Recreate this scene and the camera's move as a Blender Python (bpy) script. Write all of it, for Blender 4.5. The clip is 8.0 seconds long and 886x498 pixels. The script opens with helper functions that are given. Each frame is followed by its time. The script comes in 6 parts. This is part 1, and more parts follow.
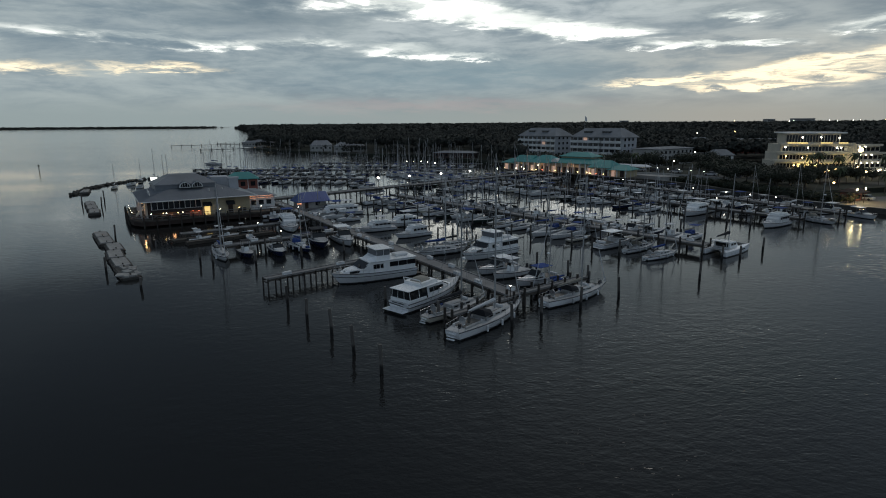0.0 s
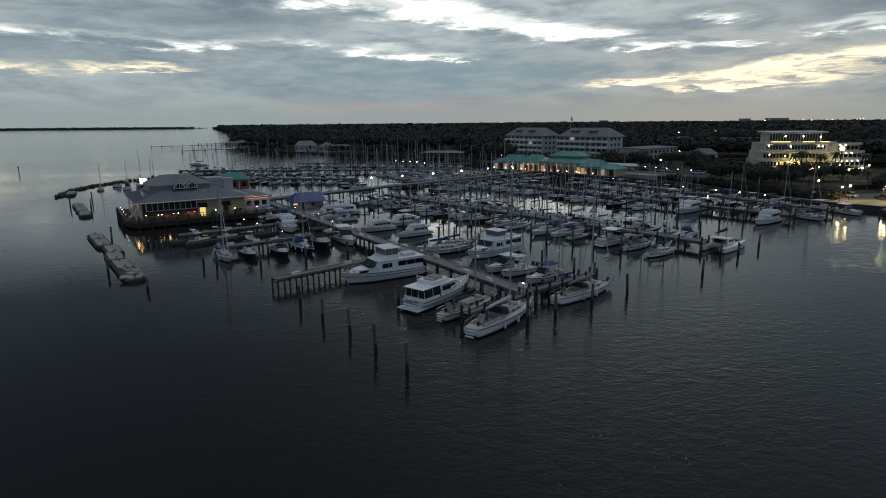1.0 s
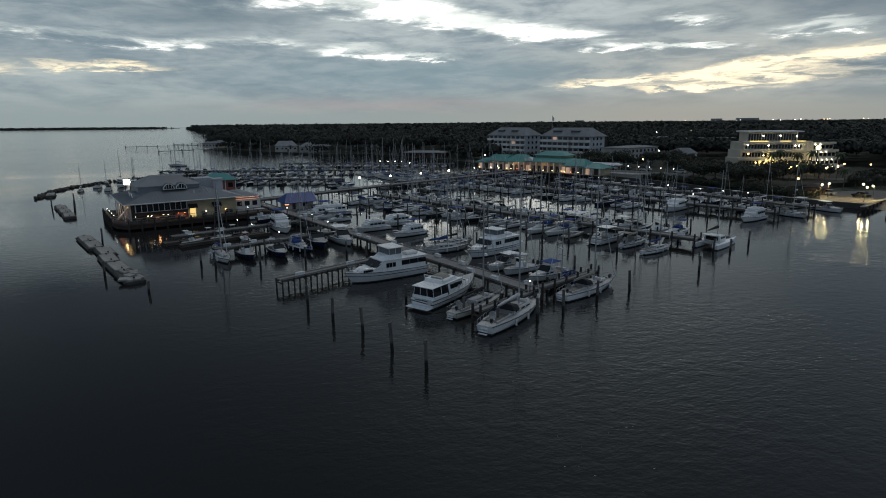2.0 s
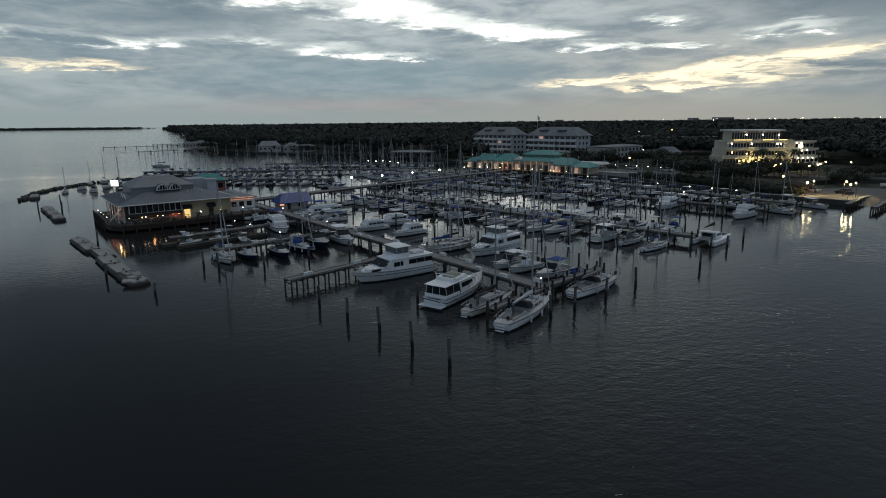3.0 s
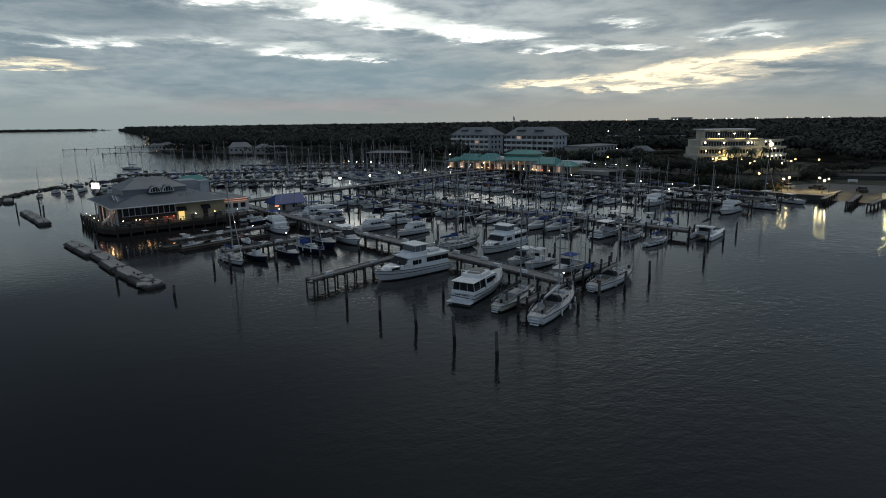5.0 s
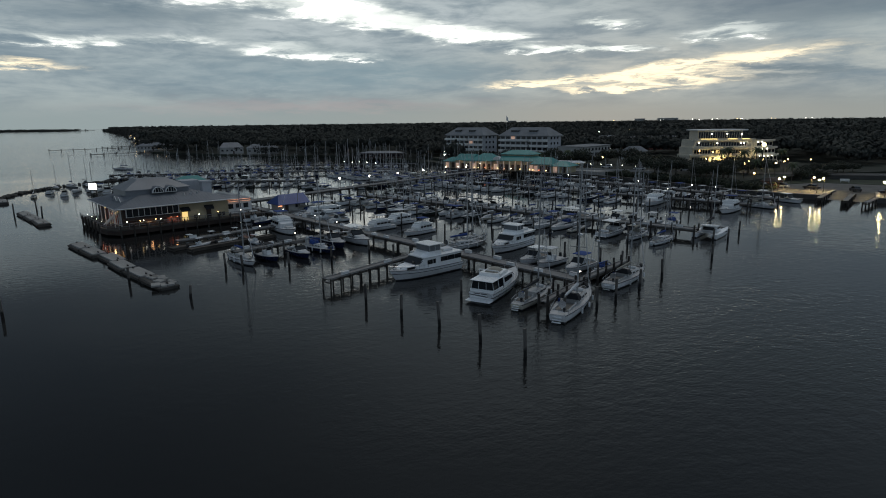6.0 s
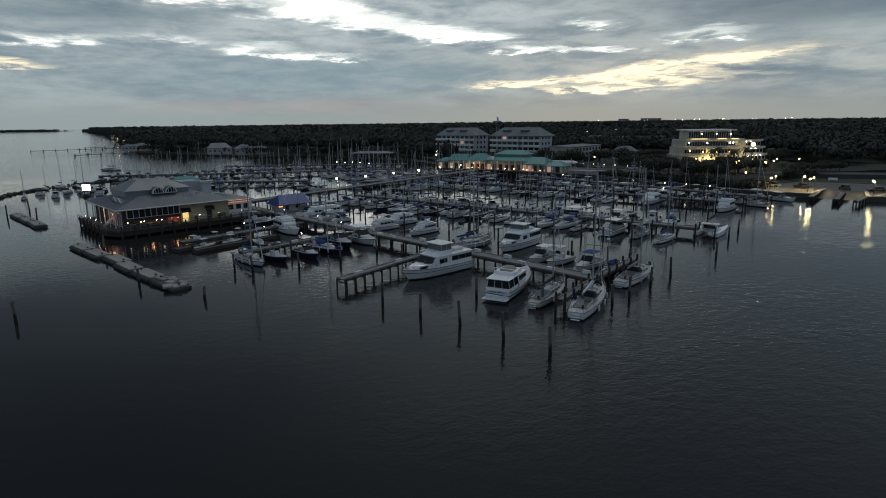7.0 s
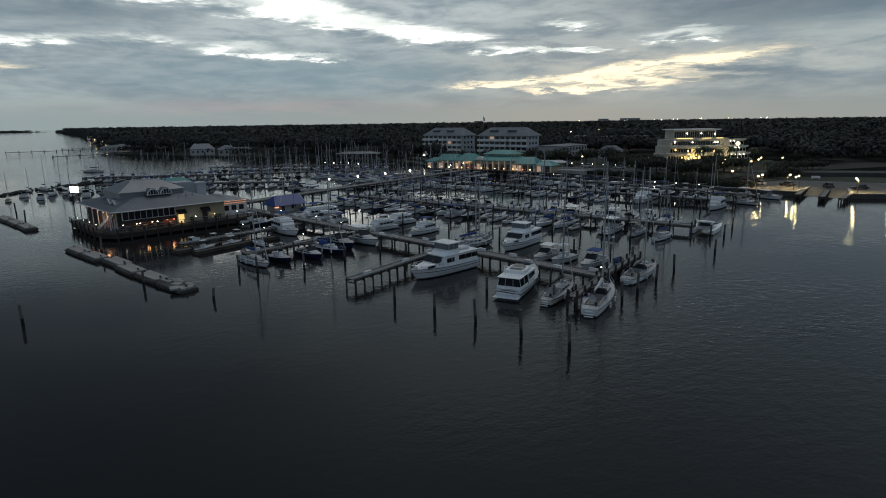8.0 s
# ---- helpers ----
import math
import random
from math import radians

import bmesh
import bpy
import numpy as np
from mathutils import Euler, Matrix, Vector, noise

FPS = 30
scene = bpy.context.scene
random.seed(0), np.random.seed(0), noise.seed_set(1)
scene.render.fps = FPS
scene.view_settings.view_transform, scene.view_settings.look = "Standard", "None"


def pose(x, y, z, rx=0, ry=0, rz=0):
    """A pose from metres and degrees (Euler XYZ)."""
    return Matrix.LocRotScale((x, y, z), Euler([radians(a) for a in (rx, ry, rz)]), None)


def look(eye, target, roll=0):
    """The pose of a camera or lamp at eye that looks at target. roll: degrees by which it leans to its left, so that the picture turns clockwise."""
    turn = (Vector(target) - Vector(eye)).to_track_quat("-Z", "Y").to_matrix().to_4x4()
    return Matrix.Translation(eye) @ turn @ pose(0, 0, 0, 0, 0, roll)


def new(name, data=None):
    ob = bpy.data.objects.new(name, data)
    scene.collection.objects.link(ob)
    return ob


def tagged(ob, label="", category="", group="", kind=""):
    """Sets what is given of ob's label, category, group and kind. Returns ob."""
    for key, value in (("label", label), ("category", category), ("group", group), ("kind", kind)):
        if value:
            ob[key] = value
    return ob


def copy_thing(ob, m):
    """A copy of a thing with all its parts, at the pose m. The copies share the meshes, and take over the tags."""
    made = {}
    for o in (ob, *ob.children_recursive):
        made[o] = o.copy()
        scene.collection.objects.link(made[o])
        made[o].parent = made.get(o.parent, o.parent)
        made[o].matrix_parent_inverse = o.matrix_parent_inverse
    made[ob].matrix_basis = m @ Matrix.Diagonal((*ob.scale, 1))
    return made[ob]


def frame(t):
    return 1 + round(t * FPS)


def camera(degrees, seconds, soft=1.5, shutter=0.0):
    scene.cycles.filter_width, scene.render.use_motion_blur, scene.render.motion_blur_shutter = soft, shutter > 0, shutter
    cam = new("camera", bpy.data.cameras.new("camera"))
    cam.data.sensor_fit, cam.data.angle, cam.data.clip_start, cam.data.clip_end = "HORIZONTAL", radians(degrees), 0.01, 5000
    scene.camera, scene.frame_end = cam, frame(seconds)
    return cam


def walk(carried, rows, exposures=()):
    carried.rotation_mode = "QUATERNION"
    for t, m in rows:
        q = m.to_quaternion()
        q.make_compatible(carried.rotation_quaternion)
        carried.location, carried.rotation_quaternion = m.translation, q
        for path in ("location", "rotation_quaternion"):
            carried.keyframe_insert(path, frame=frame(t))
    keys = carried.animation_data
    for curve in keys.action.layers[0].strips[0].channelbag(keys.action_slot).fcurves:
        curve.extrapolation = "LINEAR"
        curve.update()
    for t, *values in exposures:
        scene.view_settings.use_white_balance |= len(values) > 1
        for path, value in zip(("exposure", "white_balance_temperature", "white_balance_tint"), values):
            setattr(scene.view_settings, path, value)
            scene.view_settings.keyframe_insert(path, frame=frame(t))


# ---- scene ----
cam = camera(75.1, 8.0, soft=1.0)
PATH = [
    (0, (-0.388, -1.282, 21.969), (-0.321, 0.67, 21.54), -0.4),
    (0.5, (-2.282, -1.465, 22.027), (-2.187, 0.486, 21.597), -0.4),
    (1, (-4.263, -1.604, 21.926), (-4.131, 0.344, 21.497), -0.5),
    (1.5, (-6.135, -1.824, 21.883), (-5.965, 0.122, 21.454), -0.5),
    (2, (-7.971, -1.815, 21.922), (-7.761, 0.127, 21.492), -0.5),
    (3.5, (-13.692, -1.75, 21.926), (-13.385, 0.179, 21.495), -0.6),
    (4, (-15.555, -1.69, 21.819), (-15.216, 0.234, 21.39), -0.6),
    (4.5, (-17.408, -1.715, 21.82), (-17.039, 0.203, 21.39), -0.7),
    (6, (-23.195, -1.246, 21.823), (-22.759, 0.658, 21.393), -0.7),
    (6.5, (-25.085, -1.041, 21.824), (-24.625, 0.857, 21.394), -0.7),
    (7, (-27.079, -0.802, 21.843), (-26.592, 1.09, 21.413), -0.7),
    (7.5, (-28.972, -0.54, 21.864), (-28.455, 1.344, 21.434), -0.8),
    (8, (-30.81, -0.246, 21.867), (-30.261, 1.628, 21.437), -0.8),
]
walk(cam, [(t, look(eye, target, roll)) for t, eye, target, roll in PATH])

# ---- world: a broken evening cloud deck over a clear strip of afterglow ----
world = bpy.data.worlds.new("evening_sky")
scene.world = world
world.use_nodes = True
wt = world.node_tree
wt.nodes.clear()


class Graph:
    """Small wrapper that chains shader nodes."""

    def __init__(self, tree):
        self.t = tree

    def node(self, kind):
        return self.t.nodes.new(kind)

    def link(self, a, b):
        self.t.links.new(a, b)

    def put(self, socket, v):
        if isinstance(v, bpy.types.NodeSocket):
            self.link(v, socket)
        elif isinstance(v, (tuple, list)):
            socket.default_value = (*v, 1.0) if len(v) == 3 and socket.type == "RGBA" else tuple(v)
        else:
            socket.default_value = v

    def math(self, op, a, b=0.0, c=0.0, clamp=False):
        n = self.node("ShaderNodeMath")
        n.operation, n.use_clamp = op, clamp
        for i, v in enumerate((a, b, c)):
            self.put(n.inputs[i], v)
        return n.outputs[0]

    def ramp(self, v, lo, hi, a=0.0, b=1.0):
        n = self.node("ShaderNodeMapRange")
        n.interpolation_type = "SMOOTHSTEP"
        for i, x in enumerate((v, lo, hi, a, b)):
            self.put(n.inputs[i], x)
        return n.outputs[0]

    def mix(self, f, a, b, blend="MIX"):
        n = self.node("ShaderNodeMix")
        n.data_type, n.blend_type = "RGBA", blend
        self.put(n.inputs[0], f)
        self.put(n.inputs[6], a)
        self.put(n.inputs[7], b)
        return n.outputs[2]

    def combine(self, x, y, z=0.0):
        n = self.node("ShaderNodeCombineXYZ")
        for i, v in enumerate((x, y, z)):
            self.put(n.inputs[i], v)
        return n.outputs[0]

    def noise(self, vec, scale, detail=6.0, rough=0.55, warp=0.0):
        n = self.node("ShaderNodeTexNoise")
        if vec is not None:
            self.link(vec, n.inputs["Vector"])
        n.inputs["Scale"].default_value = scale
        n.inputs["Detail"].default_value = detail
        n.inputs["Roughness"].default_value = rough
        n.inputs["Distortion"].default_value = warp
        return n.outputs["Fac"]


g = Graph(wt)
coord = g.node("ShaderNodeTexCoord")
sep = g.node("ShaderNodeSeparateXYZ")
g.link(coord.outputs["Generated"], sep.inputs[0])
sx, sy, sz = sep.outputs
az = g.math("MULTIPLY", g.math("ARCTAN2", sx, sy), 57.2958)
el = g.math("MULTIPLY", g.math("ARCSINE", sz), 57.2958)
cloud_at = g.combine(g.math("DIVIDE", az, 9.0), g.math("DIVIDE", el, 1.9))
broad = g.noise(cloud_at, 0.42, 5, 0.55, 0.4)
fine = g.noise(cloud_at, 1.5, 8, 0.62, 0.3)
wisp = g.noise(g.combine(g.math("DIVIDE", az, 5.0), g.math("DIVIDE", el, 0.8)), 1.6, 6, 0.65, 0.6)
waz = g.math("MULTIPLY_ADD", g.math("SUBTRACT", broad, 0.5), 7.0, az)
wel = g.math("ADD", el, g.math("ADD", g.math("MULTIPLY", g.math("SUBTRACT", fine, 0.5), 2.2), g.math("MULTIPLY", g.math("SUBTRACT", wisp, 0.5), 1.6)))


def gap(a, e, wa, we, slope=0.0):
    """A soft opening in the cloud, round azimuth a and elevation e, in degrees."""
    da = g.math("DIVIDE", g.math("SUBTRACT", waz, a), wa)
    line = g.math("MULTIPLY_ADD", g.math("SUBTRACT", az, a), slope, e)
    de = g.math("DIVIDE", g.math("SUBTRACT", wel, line), we)
    r = g.math("ADD", g.math("MULTIPLY", da, da), g.math("MULTIPLY", de, de))
    return g.math("POWER", 2.718, g.math("MULTIPLY", r, -1.0))


def total(parts):
    s = parts[0]
    for p in parts[1:]:
        s = g.math("ADD", s, p)
    return s


white_gaps = total([gap(-5, 10.9, 7, 0.9, -0.06), gap(4, 10.2, 5, 1.1, -0.15), gap(9, 8.9, 6, 0.8, -0.13), gap(15.5, 8.0, 4.5, 0.6, -0.05), gap(23, 6.6, 4.5, 0.32, -0.06), gap(29, 6.3, 3, 0.28),
                    gap(-1.5, 6.6, 3.4, 0.55), gap(4, 6.0, 3.2, 0.28), gap(28, 8.5, 2.8, 0.35), gap(39, 7.2, 3.5, 0.5), g.math("MULTIPLY", total([gap(-23, 7.0, 5, 0.5, -0.08), gap(-17, 6.9, 4, 0.42), gap(-10.5, 7.3, 4, 0.5), gap(-33, 7.2, 6, 0.6)]), 0.45)])
gold_gaps = total([gap(32.5, 3.6, 6.5, 0.75, 0.04), gap(22, 3.5, 5, 0.32, 0.02), gap(40, 5.1, 6.5, 0.65, 0.07), gap(29, 2.8, 4, 0.25), gap(31, 4.3, 5, 0.3, 0.1), gap(-23, 4.8, 4.5, 0.32, -0.03), gap(-33, 4.4, 4.5, 0.5)])
broken = g.math("MULTIPLY", g.ramp(fine, 0.44, 0.66), g.ramp(wisp, 0.3, 0.62, 0.35, 1.0))
lit = g.math("MULTIPLY", white_gaps, g.math("MULTIPLY_ADD", broken, 1.5, 0.3), clamp=True)
lit = g.ramp(lit, 0.06, 1.05)
gold = g.ramp(g.math("MULTIPLY", gold_gaps, g.math("MULTIPLY_ADD", g.ramp(wisp, 0.36, 0.60), 0.75, 0.32)), 0.1, 1.0)
cover = g.mix(g.ramp(g.math("MULTIPLY_ADD", fine, 0.45, g.math("MULTIPLY", broad, 0.55)), 0.36, 0.66), (0.178, 0.243, 0.292), (0.415, 0.475, 0.478))
glow_near = g.math("POWER", 2.718, g.math("MULTIPLY", -1.0, g.math("ADD", g.math("POWER", g.math("DIVIDE", g.math("SUBTRACT", az, 5.0), 26.0), 2.0), g.math("POWER", g.math("DIVIDE", g.math("SUBTRACT", el, 9.5), 4.5), 2.0))))
cover = g.mix(g.math("MULTIPLY", glow_near, g.ramp(fine, 0.38, 0.62, 0.12, 0.5)), cover, (0.62, 0.68, 0.70))
glow_west = g.math("POWER", 2.718, g.math("MULTIPLY", -1.0, g.math("ADD", g.math("POWER", g.math("DIVIDE", g.math("SUBTRACT", az, 33.0), 20.0), 2.0), g.math("POWER", g.math("DIVIDE", g.math("SUBTRACT", el, 4.6), 2.2), 2.0))))
cover = g.mix(g.math("MULTIPLY", glow_west, g.ramp(fine, 0.36, 0.64, 0.1, 0.55)), cover, (0.62, 0.60, 0.52))
slate = g.math("MULTIPLY", g.math("ADD", gap(-14, 9.4, 8, 1.3), g.math("ADD", gap(46, 8.6, 8, 1.6), gap(42, 3.6, 6, 0.35))), 0.7, clamp=True)
cover = g.mix(slate, cover, (0.13, 0.187, 0.23))
thin = g.ramp(g.math("MULTIPLY", white_gaps, g.ramp(fine, 0.3, 0.6, 0.5, 1.0)), 0.02, 0.75, 0.0, 0.75)
cover = g.mix(thin, cover, (0.66, 0.73, 0.70))
cover = g.mix(g.ramp(g.math("MULTIPLY", gold_gaps, wisp), 0.02, 0.6, 0.0, 0.6), cover, (0.60, 0.57, 0.45))
clear = g.math("POWER", 2.718, g.math("MULTIPLY", -1.0, g.math("ADD", g.math("POWER", g.math("DIVIDE", g.math("SUBTRACT", az, 6.0), 17.0), 2.0), g.math("POWER", g.math("DIVIDE", g.math("SUBTRACT", el, 4.4), 1.9), 2.0))))
cover = g.mix(g.math("MULTIPLY", clear, g.ramp(wisp, 0.35, 0.7, 0.85, 0.55)), cover, (0.208, 0.30, 0.35))
low = g.ramp(el, 0.3, 3.6)
haze = g.mix(g.ramp(az, -25, 45), (0.288, 0.345, 0.352), (0.30, 0.325, 0.312))
cover = g.mix(low, haze, cover)
blush = g.math("MULTIPLY", gap(0, 1.6, 14, 0.5), 0.34)
cover = g.mix(blush, cover, (0.46, 0.36, 0.36))
col = g.mix(gold, cover, (1.3, 1.12, 0.80))
col = g.mix(lit, col, (1.9, 1.9, 1.78))
# overhead, out of view, the closing deck is toned for the water, darkest at left
over = g.ramp(el, 11, 27)
zenith = g.mix(broad, (0.155, 0.19, 0.22), (0.30, 0.345, 0.38))
zenith = g.mix(g.ramp(az, -32, 16, 0.95, 0.0), zenith, (0.035, 0.05, 0.07))
zenith = g.mix(g.ramp(el, 24, 40, 0.0, 0.6), zenith, (0.07, 0.09, 0.12))
col = g.mix(over, col, zenith)
# unseen dark band added above the view so the left water mirrors darker
left_dim = g.math("MULTIPLY", g.ramp(az, -30, 24, 0.9, 0.0), g.ramp(el, 9.8, 13.5))
col = g.mix(left_dim, col, (0.055, 0.075, 0.10))
west_deck = g.math("MULTIPLY", g.ramp(az, 22, 44, 0.0, 0.7), g.ramp(el, 6.5, 10.5))
col = g.mix(west_deck, col, (0.125, 0.165, 0.21))
# unseen sky behind is set to an even tone, lifted to light facing hulls
away = g.ramp(g.math("ABSOLUTE", g.math("SUBTRACT", az, 15)), 60, 140)
col = g.mix(g.math("MULTIPLY", away, 0.75), col, (0.205, 0.268, 0.35))
sky = g.node("ShaderNodeTexSky")
sky.sky_type, sky.sun_disc, sky.sun_elevation, sky.sun_rotation, sky.altitude = "NISHITA", False, radians(6), radians(28), 10
under = g.node("ShaderNodeBackground")
g.link(sky.outputs[0], under.inputs[0])
under.inputs[1].default_value = 0.0008
deck_bg = g.node("ShaderNodeBackground")
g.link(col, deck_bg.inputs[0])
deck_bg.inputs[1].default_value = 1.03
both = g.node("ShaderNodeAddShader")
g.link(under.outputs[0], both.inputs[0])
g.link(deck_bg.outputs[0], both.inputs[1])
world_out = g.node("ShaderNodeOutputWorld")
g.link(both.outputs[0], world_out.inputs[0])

sun = new("sun", bpy.data.lights.new("sun", "SUN"))
sun.data.energy, sun.data.angle, sun.data.color = 0.45, radians(20), (1.0, 0.95, 0.88)
sun.matrix_world = look((math.sin(radians(28)) * 100, math.cos(radians(28)) * 100, 145), (0, 0, 0))

# ---- materials ----


def material(name, base, rough=0.6, metal=0.0, vary=0.12, scale=2.0, grain=0.05, dark=None, per_object=0.0, spec=None, stretch=None):
    """Principled surface with stains at a broad scale, grain at a fine one, and its relief."""
    m = bpy.data.materials.new(name)
    m.use_nodes = True
    q = Graph(m.node_tree)
    b = m.node_tree.nodes["Principled BSDF"]
    tc = q.node("ShaderNodeTexCoord").outputs["Object"]
    if stretch:
        mp = q.node("ShaderNodeMapping")
        mp.inputs["Scale"].default_value = stretch
        q.link(tc, mp.inputs[0])
        tc = mp.outputs[0]
    stain = q.noise(tc, scale * 0.35, 4, 0.6)
    gr = q.noise(tc, scale * 6, 3, 0.6)
    v = q.math("MULTIPLY_ADD", q.ramp(stain, 0.3, 0.7, -1, 1), vary, 1.0)
    v = q.math("MULTIPLY_ADD", q.ramp(gr, 0.3, 0.7, -1, 1), vary * 0.5, v)
    if per_object:
        rnd = q.node("ShaderNodeObjectInfo").outputs["Random"]
        v = q.math("MULTIPLY_ADD", q.math("SUBTRACT", rnd, 0.5), per_object, v)
    c = q.mix(1.0, base, q.combine(v, v, v), "MULTIPLY")
    if dark:
        c = q.mix(q.ramp(stain, 0.52, 0.68, 0, 0.7), c, dark)
    q.link(c, b.inputs["Base Color"])
    q.link(q.math("MULTIPLY_ADD", q.math("SUBTRACT", gr, 0.5), 0.25, rough, clamp=True), b.inputs["Roughness"])
    b.inputs["Metallic"].default_value = metal
    if spec is not None:
        b.inputs["Specular IOR Level"].default_value = spec
    bump = q.node("ShaderNodeBump")
    bump.inputs["Strength"].default_value = 0.3
    bump.inputs["Distance"].default_value = grain
    q.link(gr, bump.inputs["Height"])
    q.link(bump.outputs[0], b.inputs["Normal"])
    return m


def glow(name, color, strength):
    m = bpy.data.materials.new(name)
    m.use_nodes = True
    b = m.node_tree.nodes["Principled BSDF"]
    b.inputs["Base Color"].default_value = (0.8, 0.8, 0.8, 1)
    b.inputs["Emission Color"].default_value = (*color, 1)
    b.inputs["Emission Strength"].default_value = strength
    return m


M_gel = material("white_gelcoat", (0.80, 0.81, 0.81), 0.3, vary=0.05, scale=0.6, grain=0.003, per_object=0.25)


def painted_hull(name, base, rough=0.3):
    """Topsides paint above a dark antifouling band at the waterline, with streaks of grime."""
    m = material(name, base, rough, vary=0.06, scale=0.6, grain=0.003, per_object=0.35, stretch=(1, 1, 0.35))
    h = Graph(m.node_tree)
    b = m.node_tree.nodes["Principled BSDF"]
    had = b.inputs["Base Color"].links[0].from_socket
    hz = h.node("ShaderNodeSeparateXYZ")
    h.link(h.node("ShaderNodeTexCoord").outputs["Object"], hz.inputs[0])
    h.link(h.mix(h.ramp(hz.outputs[2], 0.17, 0.21), (0.02, 0.02, 0.025), had), b.inputs["Base Color"])
    return m


H_white = painted_hull("white_topsides", (0.80, 0.81, 0.82))
H_cream = painted_hull("cream_topsides", (0.60, 0.56, 0.47))
H_navy = painted_hull("navy_topsides", (0.012, 0.022, 0.065), 0.25)
H_green = painted_hull("dark_green_topsides", (0.02, 0.035, 0.03))
M_deck = material("off_white_deck", (0.52, 0.52, 0.515), 0.6, vary=0.15, scale=1.0, grain=0.004, per_object=0.5)
M_cream = material("cream_gelcoat", (0.62, 0.58, 0.48), 0.35, vary=0.06, scale=0.6, grain=0.003, per_object=0.2)
M_navy = material("navy_gelcoat", (0.012, 0.022, 0.06), 0.25, vary=0.1, scale=0.6, grain=0.003)
M_dkhull = material("dark_green_gelcoat", (0.02, 0.035, 0.03), 0.3, vary=0.1, scale=0.6, grain=0.003)
M_boot = material("antifouling", (0.03, 0.03, 0.035), 0.7, vary=0.2)
M_glass = material("tinted_cabin_glass", (0.012, 0.014, 0.017), 0.08, vary=0.1, grain=0.0005, spec=0.6)
M_alu = material("mast_aluminium", (0.36, 0.36, 0.355), 0.5, 0.0, vary=0.08, grain=0.001, per_object=0.5)
M_steel = material("stainless_rail", (0.55, 0.56, 0.58), 0.3, 0.9, vary=0.05, grain=0.001)
M_wire = material("rigging_wire", (0.22, 0.23, 0.24), 0.4, 0.6, vary=0.05, grain=0.001)
M_blue = material("blue_canvas", (0.012, 0.045, 0.19), 0.85, vary=0.15, scale=1.5, per_object=0.4)
M_tan = material("tan_canvas", (0.25, 0.235, 0.20), 0.85, vary=0.15, scale=1.5, per_object=0.4)
M_black = material("black_canvas", (0.015, 0.016, 0.02), 0.85, vary=0.15, scale=1.5)
M_cover = material("white_canvas", (0.62, 0.63, 0.64), 0.8, vary=0.1, scale=1.5, per_object=0.2)
M_teak = material("weathered_teak", (0.20, 0.18, 0.155), 0.7, vary=0.2, scale=1.5, stretch=(1, 6, 6))
M_motor = material("outboard_shell", (0.02, 0.02, 0.022), 0.35, vary=0.1)
M_wood = material("grey_weathered_planks", (0.215, 0.21, 0.205), 0.85, vary=0.22, scale=1.2, grain=0.02, dark=(0.16, 0.145, 0.13))
M_pile = material("tarred_timber_pile", (0.045, 0.038, 0.032), 0.8, vary=0.35, scale=1.5, grain=0.03, stretch=(3, 3, 0.6))
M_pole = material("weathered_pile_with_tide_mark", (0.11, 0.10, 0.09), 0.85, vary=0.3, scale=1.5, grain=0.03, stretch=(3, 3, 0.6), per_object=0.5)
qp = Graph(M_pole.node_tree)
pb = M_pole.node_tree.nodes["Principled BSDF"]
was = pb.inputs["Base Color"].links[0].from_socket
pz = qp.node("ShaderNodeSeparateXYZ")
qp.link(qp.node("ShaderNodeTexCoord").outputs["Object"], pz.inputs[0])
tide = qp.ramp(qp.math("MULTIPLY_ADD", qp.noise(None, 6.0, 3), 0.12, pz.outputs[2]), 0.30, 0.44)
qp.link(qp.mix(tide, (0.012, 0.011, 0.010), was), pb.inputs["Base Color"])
M_beam = material("dark_dock_timber", (0.075, 0.063, 0.052), 0.85, vary=0.3, scale=1.0, grain=0.02)
M_conc = material("grey_concrete", (0.33, 0.32, 0.30), 0.9, vary=0.2, scale=0.6, grain=0.02, dark=(0.2, 0.19, 0.175))
M_wet = material("wet_dark_concrete", (0.06, 0.056, 0.05), 0.7, vary=0.3, scale=0.8, grain=0.03)
M_rock = material("dark_riprap", (0.075, 0.07, 0.062), 0.9, vary=0.35, scale=0.6, grain=0.1, per_object=0.3)
M_lot = material("worn_car_park_concrete", (0.13, 0.125, 0.115), 0.9, vary=0.25, scale=0.3, grain=0.01, dark=(0.07, 0.068, 0.064))
M_asph = material("asphalt", (0.055, 0.054, 0.052), 0.9, vary=0.2, scale=0.3, grain=0.01)
M_grass = material("mown_grass", (0.035, 0.045, 0.022), 0.95, vary=0.35, scale=0.25, grain=0.05, dark=(0.04, 0.045, 0.022))
M_land = material("scrubby_land", (0.02, 0.024, 0.015), 0.95, vary=0.4, scale=0.05, grain=0.2)
M_shrub = material("shrub_leaves", (0.035, 0.042, 0.024), 0.8, vary=0.4, scale=0.5, grain=0.05)
M_leaf = material("oak_leaves", (0.034, 0.040, 0.024), 0.75, vary=0.45, scale=0.4, grain=0.05, per_object=0.3)
M_palm = material("palm_fronds", (0.05, 0.075, 0.028), 0.65, vary=0.3, scale=0.6, grain=0.02)
M_bark = material("tree_bark", (0.10, 0.085, 0.068), 0.95, vary=0.3, scale=2, grain=0.05)
M_woods = material("far_canopy", (0.036, 0.040, 0.032), 0.95, vary=0.35, scale=0.08, grain=0.3)
